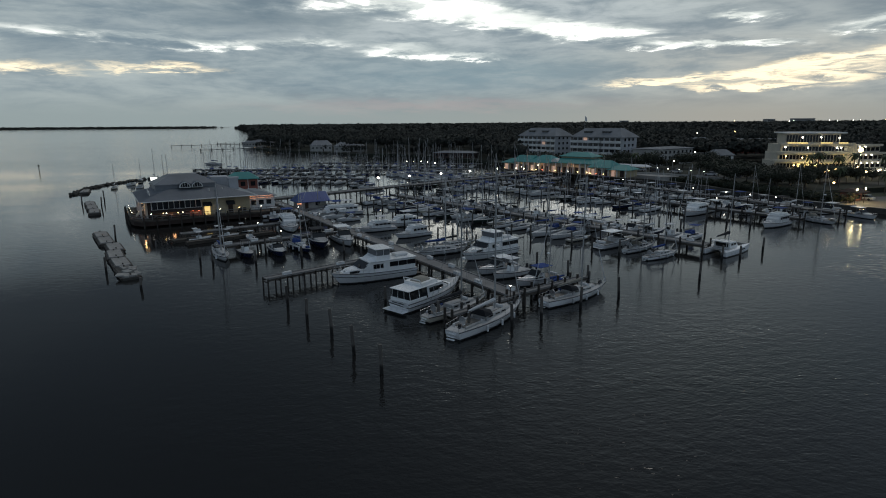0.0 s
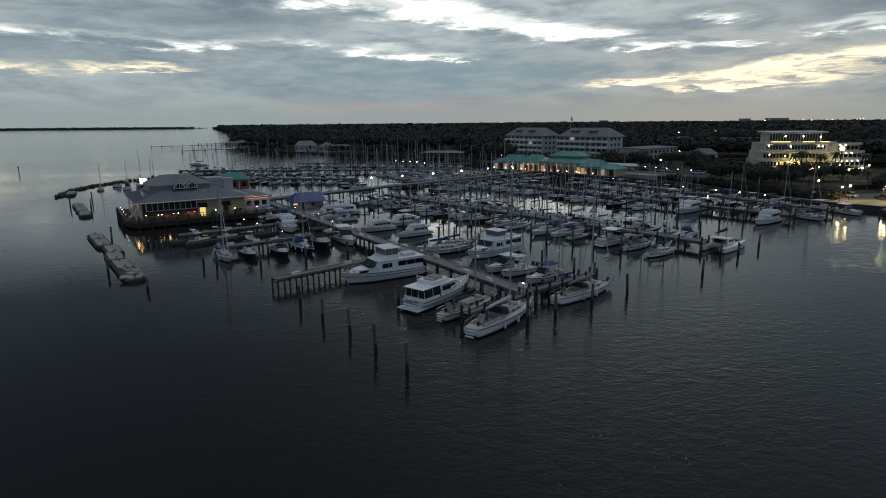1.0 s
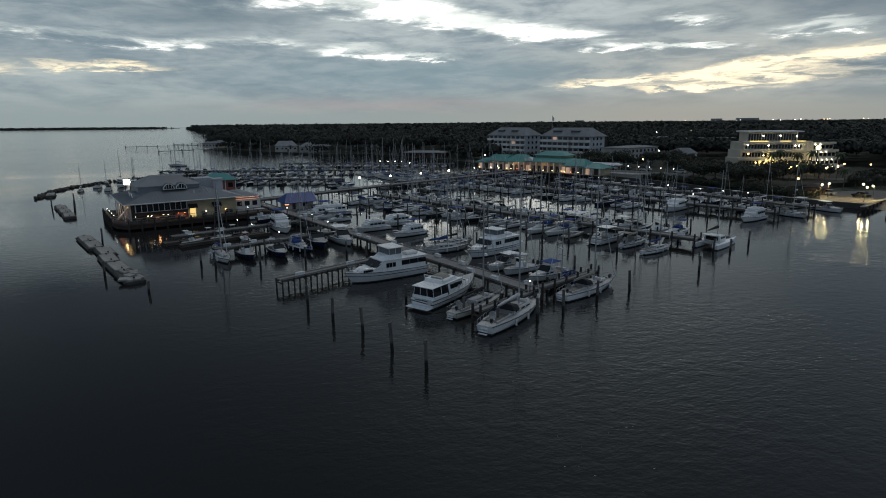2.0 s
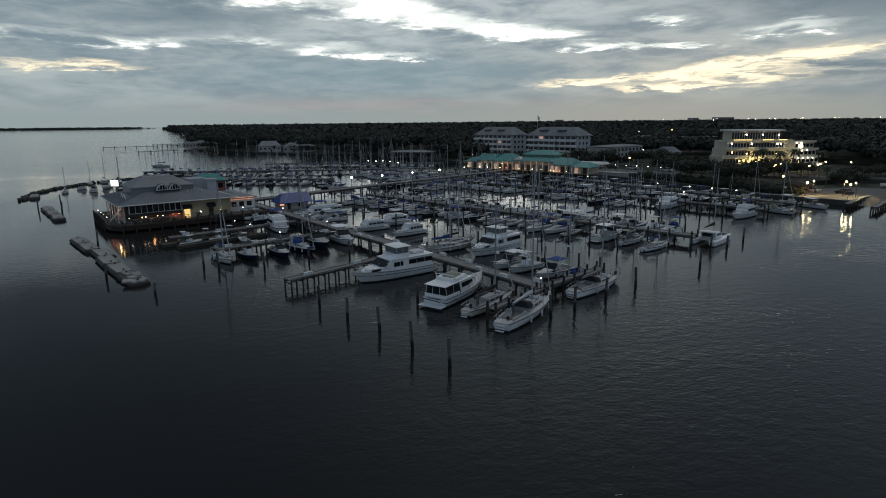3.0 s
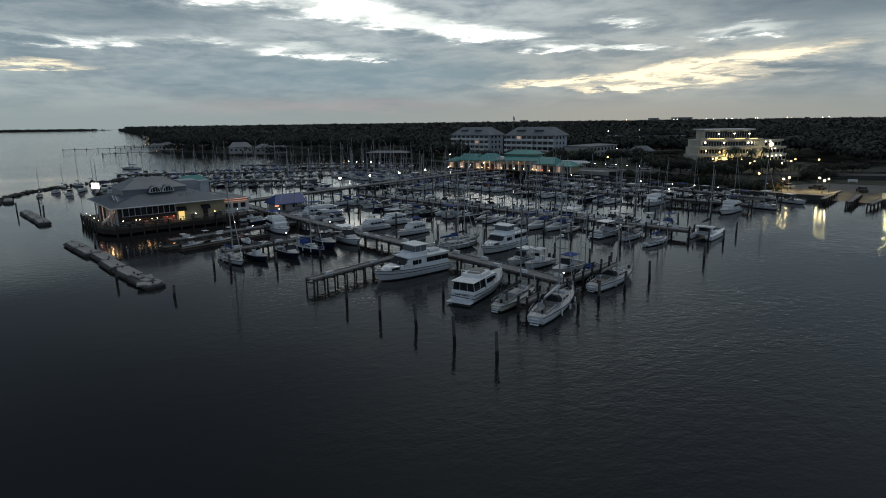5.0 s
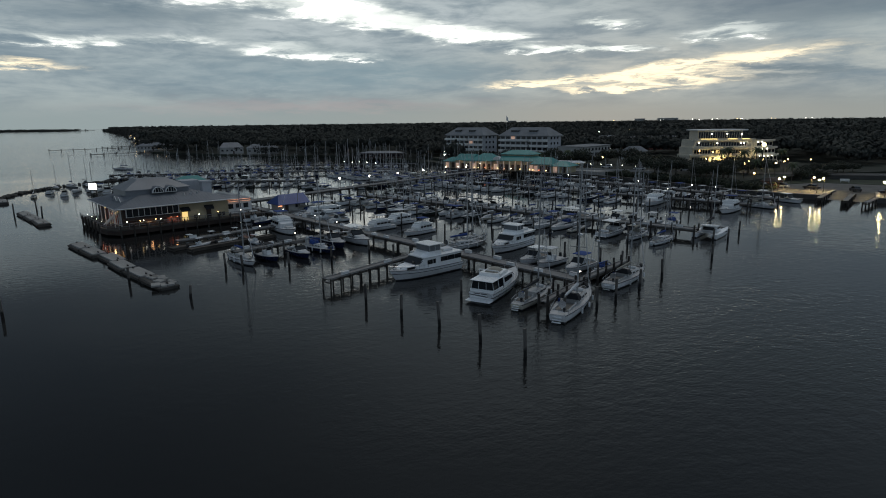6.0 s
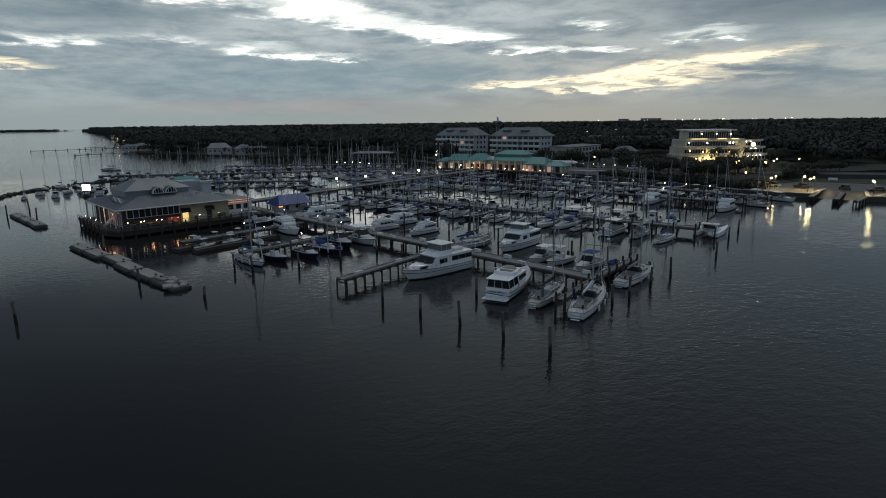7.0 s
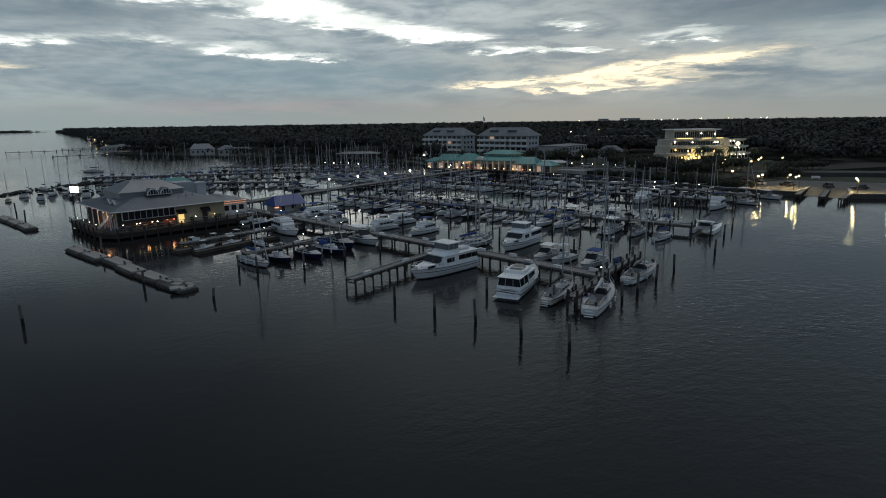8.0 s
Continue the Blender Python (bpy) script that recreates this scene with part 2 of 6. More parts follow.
# sprays of leaves light softly, as a closed canopy does
for leafy in [M_woods]:
    qw = Graph(leafy.node_tree)
    soft_up = qw.node("ShaderNodeVectorMath")
    soft_up.operation = "MULTIPLY_ADD"
    qw.link(qw.node("ShaderNodeNewGeometry").outputs["Normal"], soft_up.inputs[0])
    soft_up.inputs[1].default_value, soft_up.inputs[2].default_value = (0.22, 0.22, 0.22), (0, 0, 0.9)
    unit = qw.node("ShaderNodeVectorMath")
    unit.operation = "NORMALIZE"
    qw.link(soft_up.outputs[0], unit.inputs[0])
    qw.link(unit.outputs[0], leafy.node_tree.nodes["Principled BSDF"].inputs["Normal"])
M_seam = material("grey_metal_roof", (0.20, 0.215, 0.235), 0.45, 0.4, vary=0.1, scale=0.5, grain=0.004)
M_trim = material("white_trim", (0.72, 0.72, 0.70), 0.6, vary=0.08, scale=0.6, grain=0.004)
M_stucco = material("pale_yellow_stucco", (0.42, 0.36, 0.24), 0.9, vary=0.1, scale=0.6, grain=0.01)
M_red = material("brick_red_paint", (0.28, 0.10, 0.075), 0.8, vary=0.2, scale=0.7, grain=0.01)
M_brown = material("dark_brown_siding", (0.05, 0.032, 0.026), 0.8, vary=0.2, scale=0.7, grain=0.01)
M_teal = material("turquoise_metal_roof", (0.045, 0.24, 0.23), 0.5, 0.1, vary=0.12, scale=0.4, grain=0.005)
M_bluer = material("blue_metal_roof", (0.012, 0.05, 0.21), 0.5, 0.1, vary=0.12, scale=0.5, grain=0.005)
M_apt = material("pale_grey_stucco", (0.42, 0.43, 0.45), 0.9, vary=0.1, scale=0.3, grain=0.01)
M_office = material("cream_office_stucco", (0.62, 0.57, 0.47), 0.9, vary=0.1, scale=0.3, grain=0.01)
M_slate = material("grey_shingle_roof", (0.20, 0.21, 0.22), 0.85, vary=0.15, scale=0.5, grain=0.02)
M_pane = material("dark_window_pane", (0.015, 0.018, 0.022), 0.1, vary=0.1, grain=0.0005)
M_house = material("pale_house_siding", (0.40, 0.39, 0.37), 0.85, vary=0.12, scale=0.4, grain=0.01)
M_carp = material("car_paint_dark", (0.03, 0.03, 0.035), 0.3, vary=0.05)
M_carw = material("car_paint_silver", (0.45, 0.45, 0.46), 0.3, vary=0.05)
G_white = glow("lit_globe_white", (1.0, 0.93, 0.78), 9.0)
G_warm = glow("lit_globe_warm", (1.0, 0.66, 0.26), 8.0)
G_red = glow("red_lamp", (1.0, 0.16, 0.06), 4.0)
G_room = glow("lit_room", (1.0, 0.68, 0.18), 0.9)
G_dim = glow("dim_room", (1.0, 0.5, 0.25), 0.28)
G_strip = glow("lit_strip", (1.0, 0.72, 0.22), 1.8)
G_sign = glow("lit_sign", (1.0, 1.0, 0.9), 2.5)
G_lot = glow("car_park_lamp", (1.0, 0.80, 0.38), 85.0)
G_face = glow("round_lamp_face", (1.0, 0.85, 0.42), 3.5)
G_tube = glow("orange_tube", (1.0, 0.36, 0.14), 1.3)

# water: nearly black below, a mirror at a glancing angle, two sizes of ripple and patches of calm
M_water = bpy.data.materials.new("river_water")
M_water.use_nodes = True
q = Graph(M_water.node_tree)
wb = M_water.node_tree.nodes["Principled BSDF"]
wb.inputs["Base Color"].default_value = (0.0145, 0.0150, 0.0150, 1)
wb.inputs["IOR"].default_value = 1.333
wb.inputs["Roughness"].default_value = 0.05
tc = q.node("ShaderNodeTexCoord").outputs["Object"]
mp = q.node("ShaderNodeMapping")
mp.inputs["Rotation"].default_value = (0, 0, radians(-35))
mp.inputs["Scale"].default_value = (0.6, 1.0, 1.0)
q.link(tc, mp.inputs[0])
pos = q.node("ShaderNodeSeparateXYZ")
q.link(tc, pos.inputs[0])
calm = q.ramp(q.noise(tc, 0.02, 3, 0.5, 0.8), 0.36, 0.64, 0.4, 1.0)
# long slicks of smooth water across the open river
slick_at = q.combine(q.math("MULTIPLY", pos.outputs[0], 0.0045), q.math("MULTIPLY", pos.outputs[1], 0.017))
calm = q.math("MULTIPLY", calm, q.ramp(q.noise(slick_at, 1.0, 4, 0.6, 0.6), 0.40, 0.60, 0.35, 1.0))
wave = q.noise(mp.outputs[0], 1.0, 2, 0.5, 0.3)
rip = q.noise(mp.outputs[0], 3.4, 2, 0.5, 0.2)
bx = q.math("DIVIDE", q.math("SUBTRACT", pos.outputs[0], 15.0), 75.0)
by = q.math("DIVIDE", q.math("SUBTRACT", pos.outputs[1], 165.0), 85.0)
sheltered = q.ramp(q.math("ADD", q.math("MULTIPLY", bx, bx), q.math("MULTIPLY", by, by)), 0.5, 1.3, 0.3, 1.0)
calm = q.math("MULTIPLY", q.math("MULTIPLY", calm, sheltered), q.math("ADD", q.ramp(pos.outputs[0], -55.0, 10.0, 0.5, 1.15), q.ramp(pos.outputs[0], 30.0, 85.0, 0.0, 0.4)))
# breezes ruffle the outer reach and a patch off the pier head
px = q.math("DIVIDE", q.math("SUBTRACT", pos.outputs[0], 20.0), 28.0)
py = q.math("DIVIDE", q.math("SUBTRACT", pos.outputs[1], 46.0), 20.0)
patch = q.ramp(q.math("ADD", q.math("MULTIPLY", px, px), q.math("MULTIPLY", py, py)), 0.0, 1.6, 0.6, 0.0)
calm = q.math("ADD", calm, q.math("ADD", patch, q.ramp(pos.outputs[1], 260.0, 340.0, 0.0, 0.7)))
height = q.math("MULTIPLY", calm, q.math("MULTIPLY_ADD", rip, 0.5, wave))
bump = q.node("ShaderNodeBump")
bump.inputs["Strength"].default_value = 1.0
bump.inputs["Distance"].default_value = 0.062
q.link(height, bump.inputs["Height"])
q.link(bump.outputs[0], wb.inputs["Normal"])

# ---- geometry helpers ----


def part(name, bm, mat, parent=None, label="", smooth=False):
    me = bpy.data.meshes.new(name)
    bm.normal_update()
    bm.to_mesh(me)
    bm.free()
    me.materials.append(mat)
    if smooth:
        for p in me.polygons:
            p.use_smooth = True
    ob = new(name, me)
    ob.parent = parent
    if label:
        ob["label"] = label
    return ob


def thing(name, label, category, m=None, group="", kind=""):
    ob = tagged(new(name), label, category, group, kind)
    ob.empty_display_size = 0.3
    if m is not None:
        ob.matrix_world = m
    return ob


def box(bm, c, s, rz=0.0, bevel=0.0, top=1.0):
    """A box round c of size s; top narrows its upper face."""
    r = bmesh.ops.create_cube(bm, size=1.0)["verts"]
    for v in r:
        k = top if v.co.z > 0 else 1.0
        v.co = Vector((v.co.x * s[0] * k, v.co.y * s[1] * k, v.co.z * s[2]))
    if bevel:
        es = list({e for v in r for e in v.link_edges})
        r = [v for v in bmesh.ops.bevel(bm, geom=es, offset=bevel, segments=1, affect="EDGES", profile=0.5)["verts"]]
    m = Matrix.Translation(c) @ Matrix.Rotation(radians(rz), 4, "Z")
    for v in set(r):
        v.co = m @ v.co
    return bm


def boxes(*rows):
    bm = bmesh.new()
    for r in rows:
        box(bm, *r)
    return bm


def tube(bm, a, b, r, n=6, r2=None):
    a, b = Vector(a), Vector(b)
    d = b - a
    rot = d.to_track_quat("Z", "Y").to_matrix().to_4x4()
    bmesh.ops.create_cone(bm, cap_ends=True, segments=n, radius1=r, radius2=r if r2 is None else r2, depth=d.length, matrix=Matrix.Translation((a + b) / 2) @ rot)
    return bm


def pipe(pts, r, n=5):
    """One bent tube through all the points."""
    bm = bmesh.new()
    pts = [Vector(p) for p in pts]
    rings = []
    for i, p in enumerate(pts):
        ri = r[i] if isinstance(r, (list, tuple)) else r
        d = (pts[min(i + 1, len(pts) - 1)] - pts[max(i - 1, 0)]).normalized()
        rot = d.to_track_quat("Z", "Y").to_matrix()
        rings.append([bm.verts.new(p + rot @ Vector((ri * math.cos(6.2832 * j / n), ri * math.sin(6.2832 * j / n), 0))) for j in range(n)])
    for u, v in zip(rings[:-1], rings[1:]):
        best = min(range(n), key=lambda k: sum((u[j].co - v[(j + k) % n].co).length for j in range(n)))
        v[:] = v[best:] + v[:best]
        for j in range(n):
            bm.faces.new((u[j], u[(j + 1) % n], v[(j + 1) % n], v[j]))
    bm.faces.new(rings[0][::-1])
    bm.faces.new(rings[-1])
    return bm


def squash(root, k):
    """Lower all the parts of a thing by the factor k."""
    for ob in root.children:
        ob.data.transform(Matrix.Diagonal((1, 1, k, 1)))
        ob.location.z *= k
    return root


def prism(bm, pts, z0, z1):
    """An upright prism over a plan outline."""
    lo = [bm.verts.new((x, y, z0)) for x, y in pts]
    hi = [bm.verts.new((x, y, z1)) for x, y in pts]
    bm.faces.new(hi)
    bm.faces.new(lo[::-1])
    for i in range(len(pts)):
        j = (i + 1) % len(pts)
        bm.faces.new((lo[i], lo[j], hi[j], hi[i]))
    return bm


def loft(rings, cap=True):
    bm = bmesh.new()
    vs = [[bm.verts.new(p) for p in r] for r in rings]
    for a, b in zip(vs[:-1], vs[1:]):
        for i in range(len(a)):
            j = (i + 1) % len(a)
            bm.faces.new((a[i], a[j], b[j], b[i]))
    if cap:
        bm.faces.new(vs[0][::-1])
        bm.faces.new(vs[-1])
    bmesh.ops.recalc_face_normals(bm, faces=bm.faces)
    return bm


def heading(x, y, deg, s=1.0, z=0.0):
    return pose(x, y, z, 0, 0, deg) @ Matrix.Scale(s, 4)


def along(a, b, k):
    return a[0] + (b[0] - a[0]) * k, a[1] + (b[1] - a[1]) * k


def bearing(a, b):
    return math.degrees(math.atan2(b[1] - a[1], b[0] - a[0]))


# ---- water, land, shore ----
bm = bmesh.new()
bmesh.ops.create_grid(bm, x_segments=2, y_segments=2, size=6000)
water = tagged(part("water", bm, M_water), "dark calm river water with fine evening ripples", "water", kind="structure")

SHORE = [(300, 20), (175, 86), (150, 103), (119.5, 117.8), (130, 127), (123.5, 134.5), (111, 127.5), (104, 137), (98, 148), (94, 166), (90, 185), (84, 198), (80, 206), (72, 210), (55, 230), (46, 242), (44, 262),
         (42, 300), (30, 330), (5, 372), (-15, 398), (-44, 402), (-76, 438), (-108, 468), (-146, 514), (-162, 570), (-181, 647), (-232, 820), (-293, 1029), (-452, 1553), (-640, 2120), (-902, 2871),
         (-900, 4800), (5500, 4800), (5500, -2500), (300, -1500)]
bm = prism(bmesh.new(), SHORE, -1.0, 1.1)
ground = tagged(part("ground", bm, M_land), "dark scrubby land behind the shore", "ground", kind="structure")


# the shore terrace stands higher than the car park
TERRACE = [(103, 152), (98, 166), (94.5, 186), (88.5, 199.5), (83.5, 209), (75, 213.5), (59, 232), (50, 244), (48.5, 262), (47, 302), (40, 345), (300, 480), (480, 240), (240, 170), (150, 166), (122, 160)]
bm = prism(bmesh.new(), TERRACE, 0.9, 2.5)
tagged(part("terrace", bm, M_land), "raised dark shore terrace under the trees", "ground", kind="structure")


def inside(x, y, poly):
    hit = False
    for (x0, y0), (x1, y1) in zip(poly, poly[1:] + poly[:1]):
        if (y0 > y) != (y1 > y) and x < (x1 - x0) * (y - y0) / (y1 - y0) + x0:
            hit = not hit
    return hit


def gz(x, y):
    """Height of the ground there."""
    return 2.5 if inside(x, y, TERRACE) else 1.1


def chain_wall(name, pts, width, z0, z1, mat, label, category="wall"):
    """A low wall along a line of plan points."""
    bm = bmesh.new()
    for a, b in zip(pts[:-1], pts[1:]):
        c = along(a, b, 0.5)
        box(bm, (c[0], c[1], (z0 + z1) / 2), (math.dist(a, b) + width * 0.6, width, z1 - z0), bearing(a, b))
    return tagged(part(name, bm, mat), label, category, kind="structure")


for run in (SHORE[1:5], SHORE[5:9]):
    chain_wall("seawall", run, 0.7, -1.2, 1.3, M_wet, "dark wet concrete seawall along the boat ramp")
for run in (SHORE[1:5], SHORE[5:9]):
    chain_wall("seawall_cap", run, 0.9, 1.3, 1.42, M_conc, "pale concrete cap on the seawall")
chain_wall("seawall_marina", SHORE[8:17], 0.8, -1.2, 1.5, M_wet, "dark weathered bulkhead along the marina shore")

chain_wall("promenade_wall", [(101, 186), (97.5, 195), (91.5, 203), (85.5, 210.5), (77, 215)], 0.4, 2.4, 3.3, M_conc, "pale low wall along the promenade")

# car park by the ramp, drive, lawn and promenade
bm = prism(bmesh.new(), [(120.4, 118.2), (130.8, 127), (123.6, 135.4), (111.4, 128.6), (105.2, 137.4), (106, 142), (122, 152.5), (137, 154), (150, 140), (190, 96), (175, 87.2), (150.4, 103.8)], 1.0, 1.16)
tagged(part("car_park", bm, M_lot), "pale concrete car park beside the boat ramp", "car park", kind="structure")
bm = prism(bmesh.new(), [(106, 143), (122, 153.5), (138, 155), (152, 141), (192, 97), (260, 60), (300, 120), (200, 160), (150, 164), (122, 158), (104, 150)], 1.0, 1.14)
tagged(part("lawn", bm, M_grass), "mown green lawn beside the road", "lawn", kind="structure")
bm = prism(bmesh.new(), [(96, 205), (101, 209), (140, 178), (175, 158), (215, 120), (300, 60), (294, 52), (209, 113), (170, 150), (136, 170)], 1.1, 2.58)
tagged(part("road", bm, M_asph), "asphalt shore road with parked cars", "road", kind="structure")
bm = prism(bmesh.new(), [(84, 201), (80, 207), (58, 230), (64, 236), (92, 214), (100, 203)], 1.05, 2.62)
tagged(part("pavement", bm, M_conc), "grey concrete promenade by the market hall", "pavement", kind="structure")

# concrete boat ramp with side fingers
ramp = thing("boat_ramp", "concrete boat ramp sloping into the water", "boat ramp", kind="structure")
bm = bmesh.new()
vs = [bm.verts.new(p) for p in ((104.5, 124.0, -0.75), (112.0, 113.0, -0.75), (130.4, 127.2, 1.2), (123.7, 134.9, 1.2), (104.5, 124.0, -1.6), (112.0, 113.0, -1.6), (130.4, 127.2, 0.2), (123.7, 134.9, 0.2))]
for f in ((0, 1, 2, 3), (7, 6, 5, 4), (0, 4, 5, 1), (1, 5, 6, 2), (2, 6, 7, 3), (3, 7, 4, 0)):
    bm.faces.new([vs[i] for i in f])
part("slab", bm, M_lot, ramp)

# ---- docks ----


def dock(name, pts, width, top, label, spacing=4.0, kind="structure", beam_h=0.34, pile_r=0.16, rise=0.0, top_mat=None):
    """A plank deck on timber piles, with stringers and edge boards, along plan points."""
    root = thing(name, label, "dock", kind=kind)
    deck, beam = bmesh.new(), bmesh.new()
    mesh = None
    for a, b in zip(pts[:-1], pts[1:]):
        c, ln, rz = along(a, b, 0.5), math.dist(a, b), bearing(a, b)
        box(deck, (c[0], c[1], top - 0.05), (ln, width, 0.1), rz)
        nx, ny = -math.sin(radians(rz)), math.cos(radians(rz))
        for s in (-1, 1):
            o = s * (width / 2 - 0.12)
            box(beam, (c[0] + nx * o, c[1] + ny * o, top - 0.28), (ln - 0.1, 0.16, beam_h), rz)
            o = s * (width / 2 - 0.08)
            box(deck, (c[0] + nx * o, c[1] + ny * o, top + 0.06), (ln, 0.14, 0.12), rz)
        n = max(1, int(ln / spacing))
        for i in range(n + 1):
            p = along(a, b, i / n)
            box(beam, (p[0], p[1], top - 0.5), (0.16, width + 0.2, beam_h * 0.6), rz)
            for s in (-1, 1):
                if mesh is None:
                    bm = tube(bmesh.new(), (0, 0, -1.2), (0, 0, top + rise), pile_r, 8)
                    mesh = part("piling", bm, M_pile, root).data
                    ob = root.children[-1]
                else:
                    ob = new("piling", mesh)
                    ob.parent = root
                o = s * (width / 2 + 0.1)
                ob.location = (p[0] + nx * o, p[1] + ny * o, 0)
    part("decking", deck, top_mat or M_wood, root)
    part("stringer", beam, M_beam, root)
    return root


A0, A1 = (10.6, 65.2), (-40.5, 154.5)
B0, B1 = (-41, 154.5), (55, 236)
C0, C1 = (47.5, 92.5), (-9, 168)
D0, D1 = (80.5, 117.5), (26, 200)
E0, E1 = (94.2, 124), (58, 210)
dock("pier", [A0, A1], 2.4, 1.6, "long grey plank pier on dark timber piles", 3.6)
dock("pier", [B0, (-10, 182), B1], 3.2, 2.3, "wide plank pier on tall timber piles", 3.6)
dock("pier", [C0, C1], 2.4, 1.5, "long grey plank pier between two rows of boats", 4.0, rise=0.9)
dock("pier", [D0, D1], 2.2, 1.5, "grey plank pier with closely set timber piles", 3.0, rise=1.0)
dock("pier", [E0, E1], 2.2, 1.5, "grey plank pier along the inner basin", 5.5, rise=0.9)
dock("finger_pier", [(-21.8, 74.6), (-6.5, 87.0)], 1.4, 1.6, "plank finger pier on bare timber piles", 1.7, pile_r=0.11, beam_h=0.2)
dock("finger_pier", [(-35.9, 96.4), (-17.6, 109.0)], 1.6, 1.5, "plank finger pier with small boats alongside", 3.4)
dock("finger_pier", [(-47.5, 110.5), (-26.0, 125.0)], 1.6, 1.2, "plank finger pier with lifts and small craft", 3.4)
dock("finger_pier", [(2.2, 58.2), (9.9, 64.6)], 0.95, 1.5, "narrow plank finger pier between two sailboats", 2.4, rise=0.8)
dock("finger_pier", [(11.5, 66.3), (21.5, 73.5)], 1.0, 1.5, "narrow plank finger pier at the pier head", 2.4, rise=0.8)
dock("floating_dock", [(-44.5, 105.5), (-31, 115.5)], 1.6, 0.5, "low dark floating dock beside the restaurant", 6.0, top_mat=M_beam)
dock("floating_dock", [(-48, 107.5), (-38, 115)], 2.2, 0.5, "low dark floating dock beside the restaurant", 6.0, top_mat=M_beam)
dock("pier", [(-92, 236), (-22, 218)], 2.0, 1.4, "plank pier of the outer basin", 8.0)
dock("pier", [(-106, 272), (-28, 262), (20, 262)], 2.0, 1.4, "plank pier of the outer basin", 10.0)
dock("pier", [(-60, 312), (30, 292)], 2.0, 1.4, "plank pier of the outer basin", 10.0)
dock("pier", [(-42, 156), (-62, 190)], 2.2, 1.6, "plank walkway behind the restaurant", 4.0)
dock("finger_pier", [(106, 122.5), (118, 131.2)], 1.2, 1.35, "concrete-edged boarding dock beside the ramp", 3.0)
dock("finger_pier", [(107.5, 116.3), (121, 126.4)], 1.2, 1.35, "concrete-edged boarding dock beside the ramp", 3.0)
dock("finger_pier", [(109.5, 112.3), (119.6, 118.3)], 1.2, 1.35, "concrete-edged boarding dock beside the ramp", 3.0)

# ---- boats ----


def hull_rings(L, B, bow, stern, n=11, rake=0.10, full=2.2, transom=0.8):
    rings, sheer = [], []
    for i in range(n):
        t = i / (n - 1)
        if t < 0.45:
            w = B / 2 * (transom + (1 - transom) * math.sin(t / 0.45 * math.pi / 2))
        else:
            w = B / 2 * max(0.02, 1 - ((t - 0.45) / 0.55) ** full)
        zs = stern + (bow - stern) * t ** 1.7
        x = -L / 2 + L * t
        r = []
        for f, z in ((1.0, zs), (0.96 - 0.18 * t, zs * 0.45), (0.86 - 0.3 * t, 0.05), (0.5 - 0.15 * t, -0.45)):
            back = rake * L * t ** 4 * (1 - z / zs)
            r.append((x - back + (0.25 * (1 - z / zs) * (1 - t) ** 8), w * f, z))
        ring = r + [(p[0], -p[1], p[2]) for p in r[::-1]]
        rings.append(ring)
        sheer.append((x, w, zs))
    return rings, sheer


def hull_parts(root, L, B, bow, stern, mat, stripe=M_boot, full=2.2, transom=0.8, deck_mat=None, strake=True, rake=0.10):
    rings, sheer = hull_rings(L, B, bow, stern, rake=rake, full=full, transom=transom)
    part("hull", loft(rings), {M_gel: H_white, M_cream: H_cream, M_navy: H_navy, M_dkhull: H_green}[mat], root)
    bm = bmesh.new()
    rows = []
    for x, w, z in sheer:
        k = max(w - 0.1, 0.012)
        rows.append([bm.verts.new((x - 0.02, k, z + 0.012)), bm.verts.new((x - 0.02, 0, z + 0.05)), bm.verts.new((x - 0.02, -k, z + 0.012))])
    for a, b in zip(rows[:-1], rows[1:]):
        bm.faces.new((a[0], a[1], b[1], b[0]))
        bm.faces.new((a[1], a[2], b[2], b[1]))
    r = bmesh.ops.extrude_face_region(bm, geom=bm.faces[:])
    for v in r["geom"]:
        if isinstance(v, bmesh.types.BMVert):
            v.co.z += 0.035
    bmesh.ops.recalc_face_normals(bm, faces=bm.faces)
    part("deck", bm, deck_mat or M_deck, root)
    if strake:
        part("rubbing_strake", pipe([(x, w, z) for x, w, z in sheer] + [(x, -w, z) for x, w, z in sheer[::-1]], 0.05, 4), stripe, root)
    return sheer


def at_sheer(sheer, x):
    for a, b in zip(sheer[:-1], sheer[1:]):
        if a[0] <= x <= b[0]:
            k = (x - a[0]) / (b[0] - a[0])
            return a[1] + (b[1] - a[1]) * k, a[2] + (b[2] - a[2]) * k
    return sheer[-1][1], sheer[-1][2]


def rail(root, sheer, x0, x1, name, h=0.6, n=6, inset=0.12, close=True):
    """Stanchions and a top wire round one end of the deck."""
    run = {1: [], -1: []}
    for s in (-1, 1):
        for i in range(n):
            x = x0 + (x1 - x0) * i / (n - 1)
            w, z = at_sheer(sheer, x)
            y = s * max(w - inset, 0.05)
            run[s] += [(x - 0.02, y, z + h), (x, y, z), (x + 0.02, y, z + h)]
    part(name, pipe(run[1] + run[-1][::-1], 0.02, 3), M_steel, root)


def house(rows, L):
    """A cabin lofted from rows of (x, half width, base z, roof z, inset of the roof)."""
    rings = []
    for x, w, z0, z1, k in rows:
        rings.append([(x, w, z0), (x, w * k, z1 - 0.06), (x, w * k * 0.9, z1), (x, -w * k * 0.9, z1), (x, -w * k, z1 - 0.06), (x, -w, z0)])
    return loft(rings)


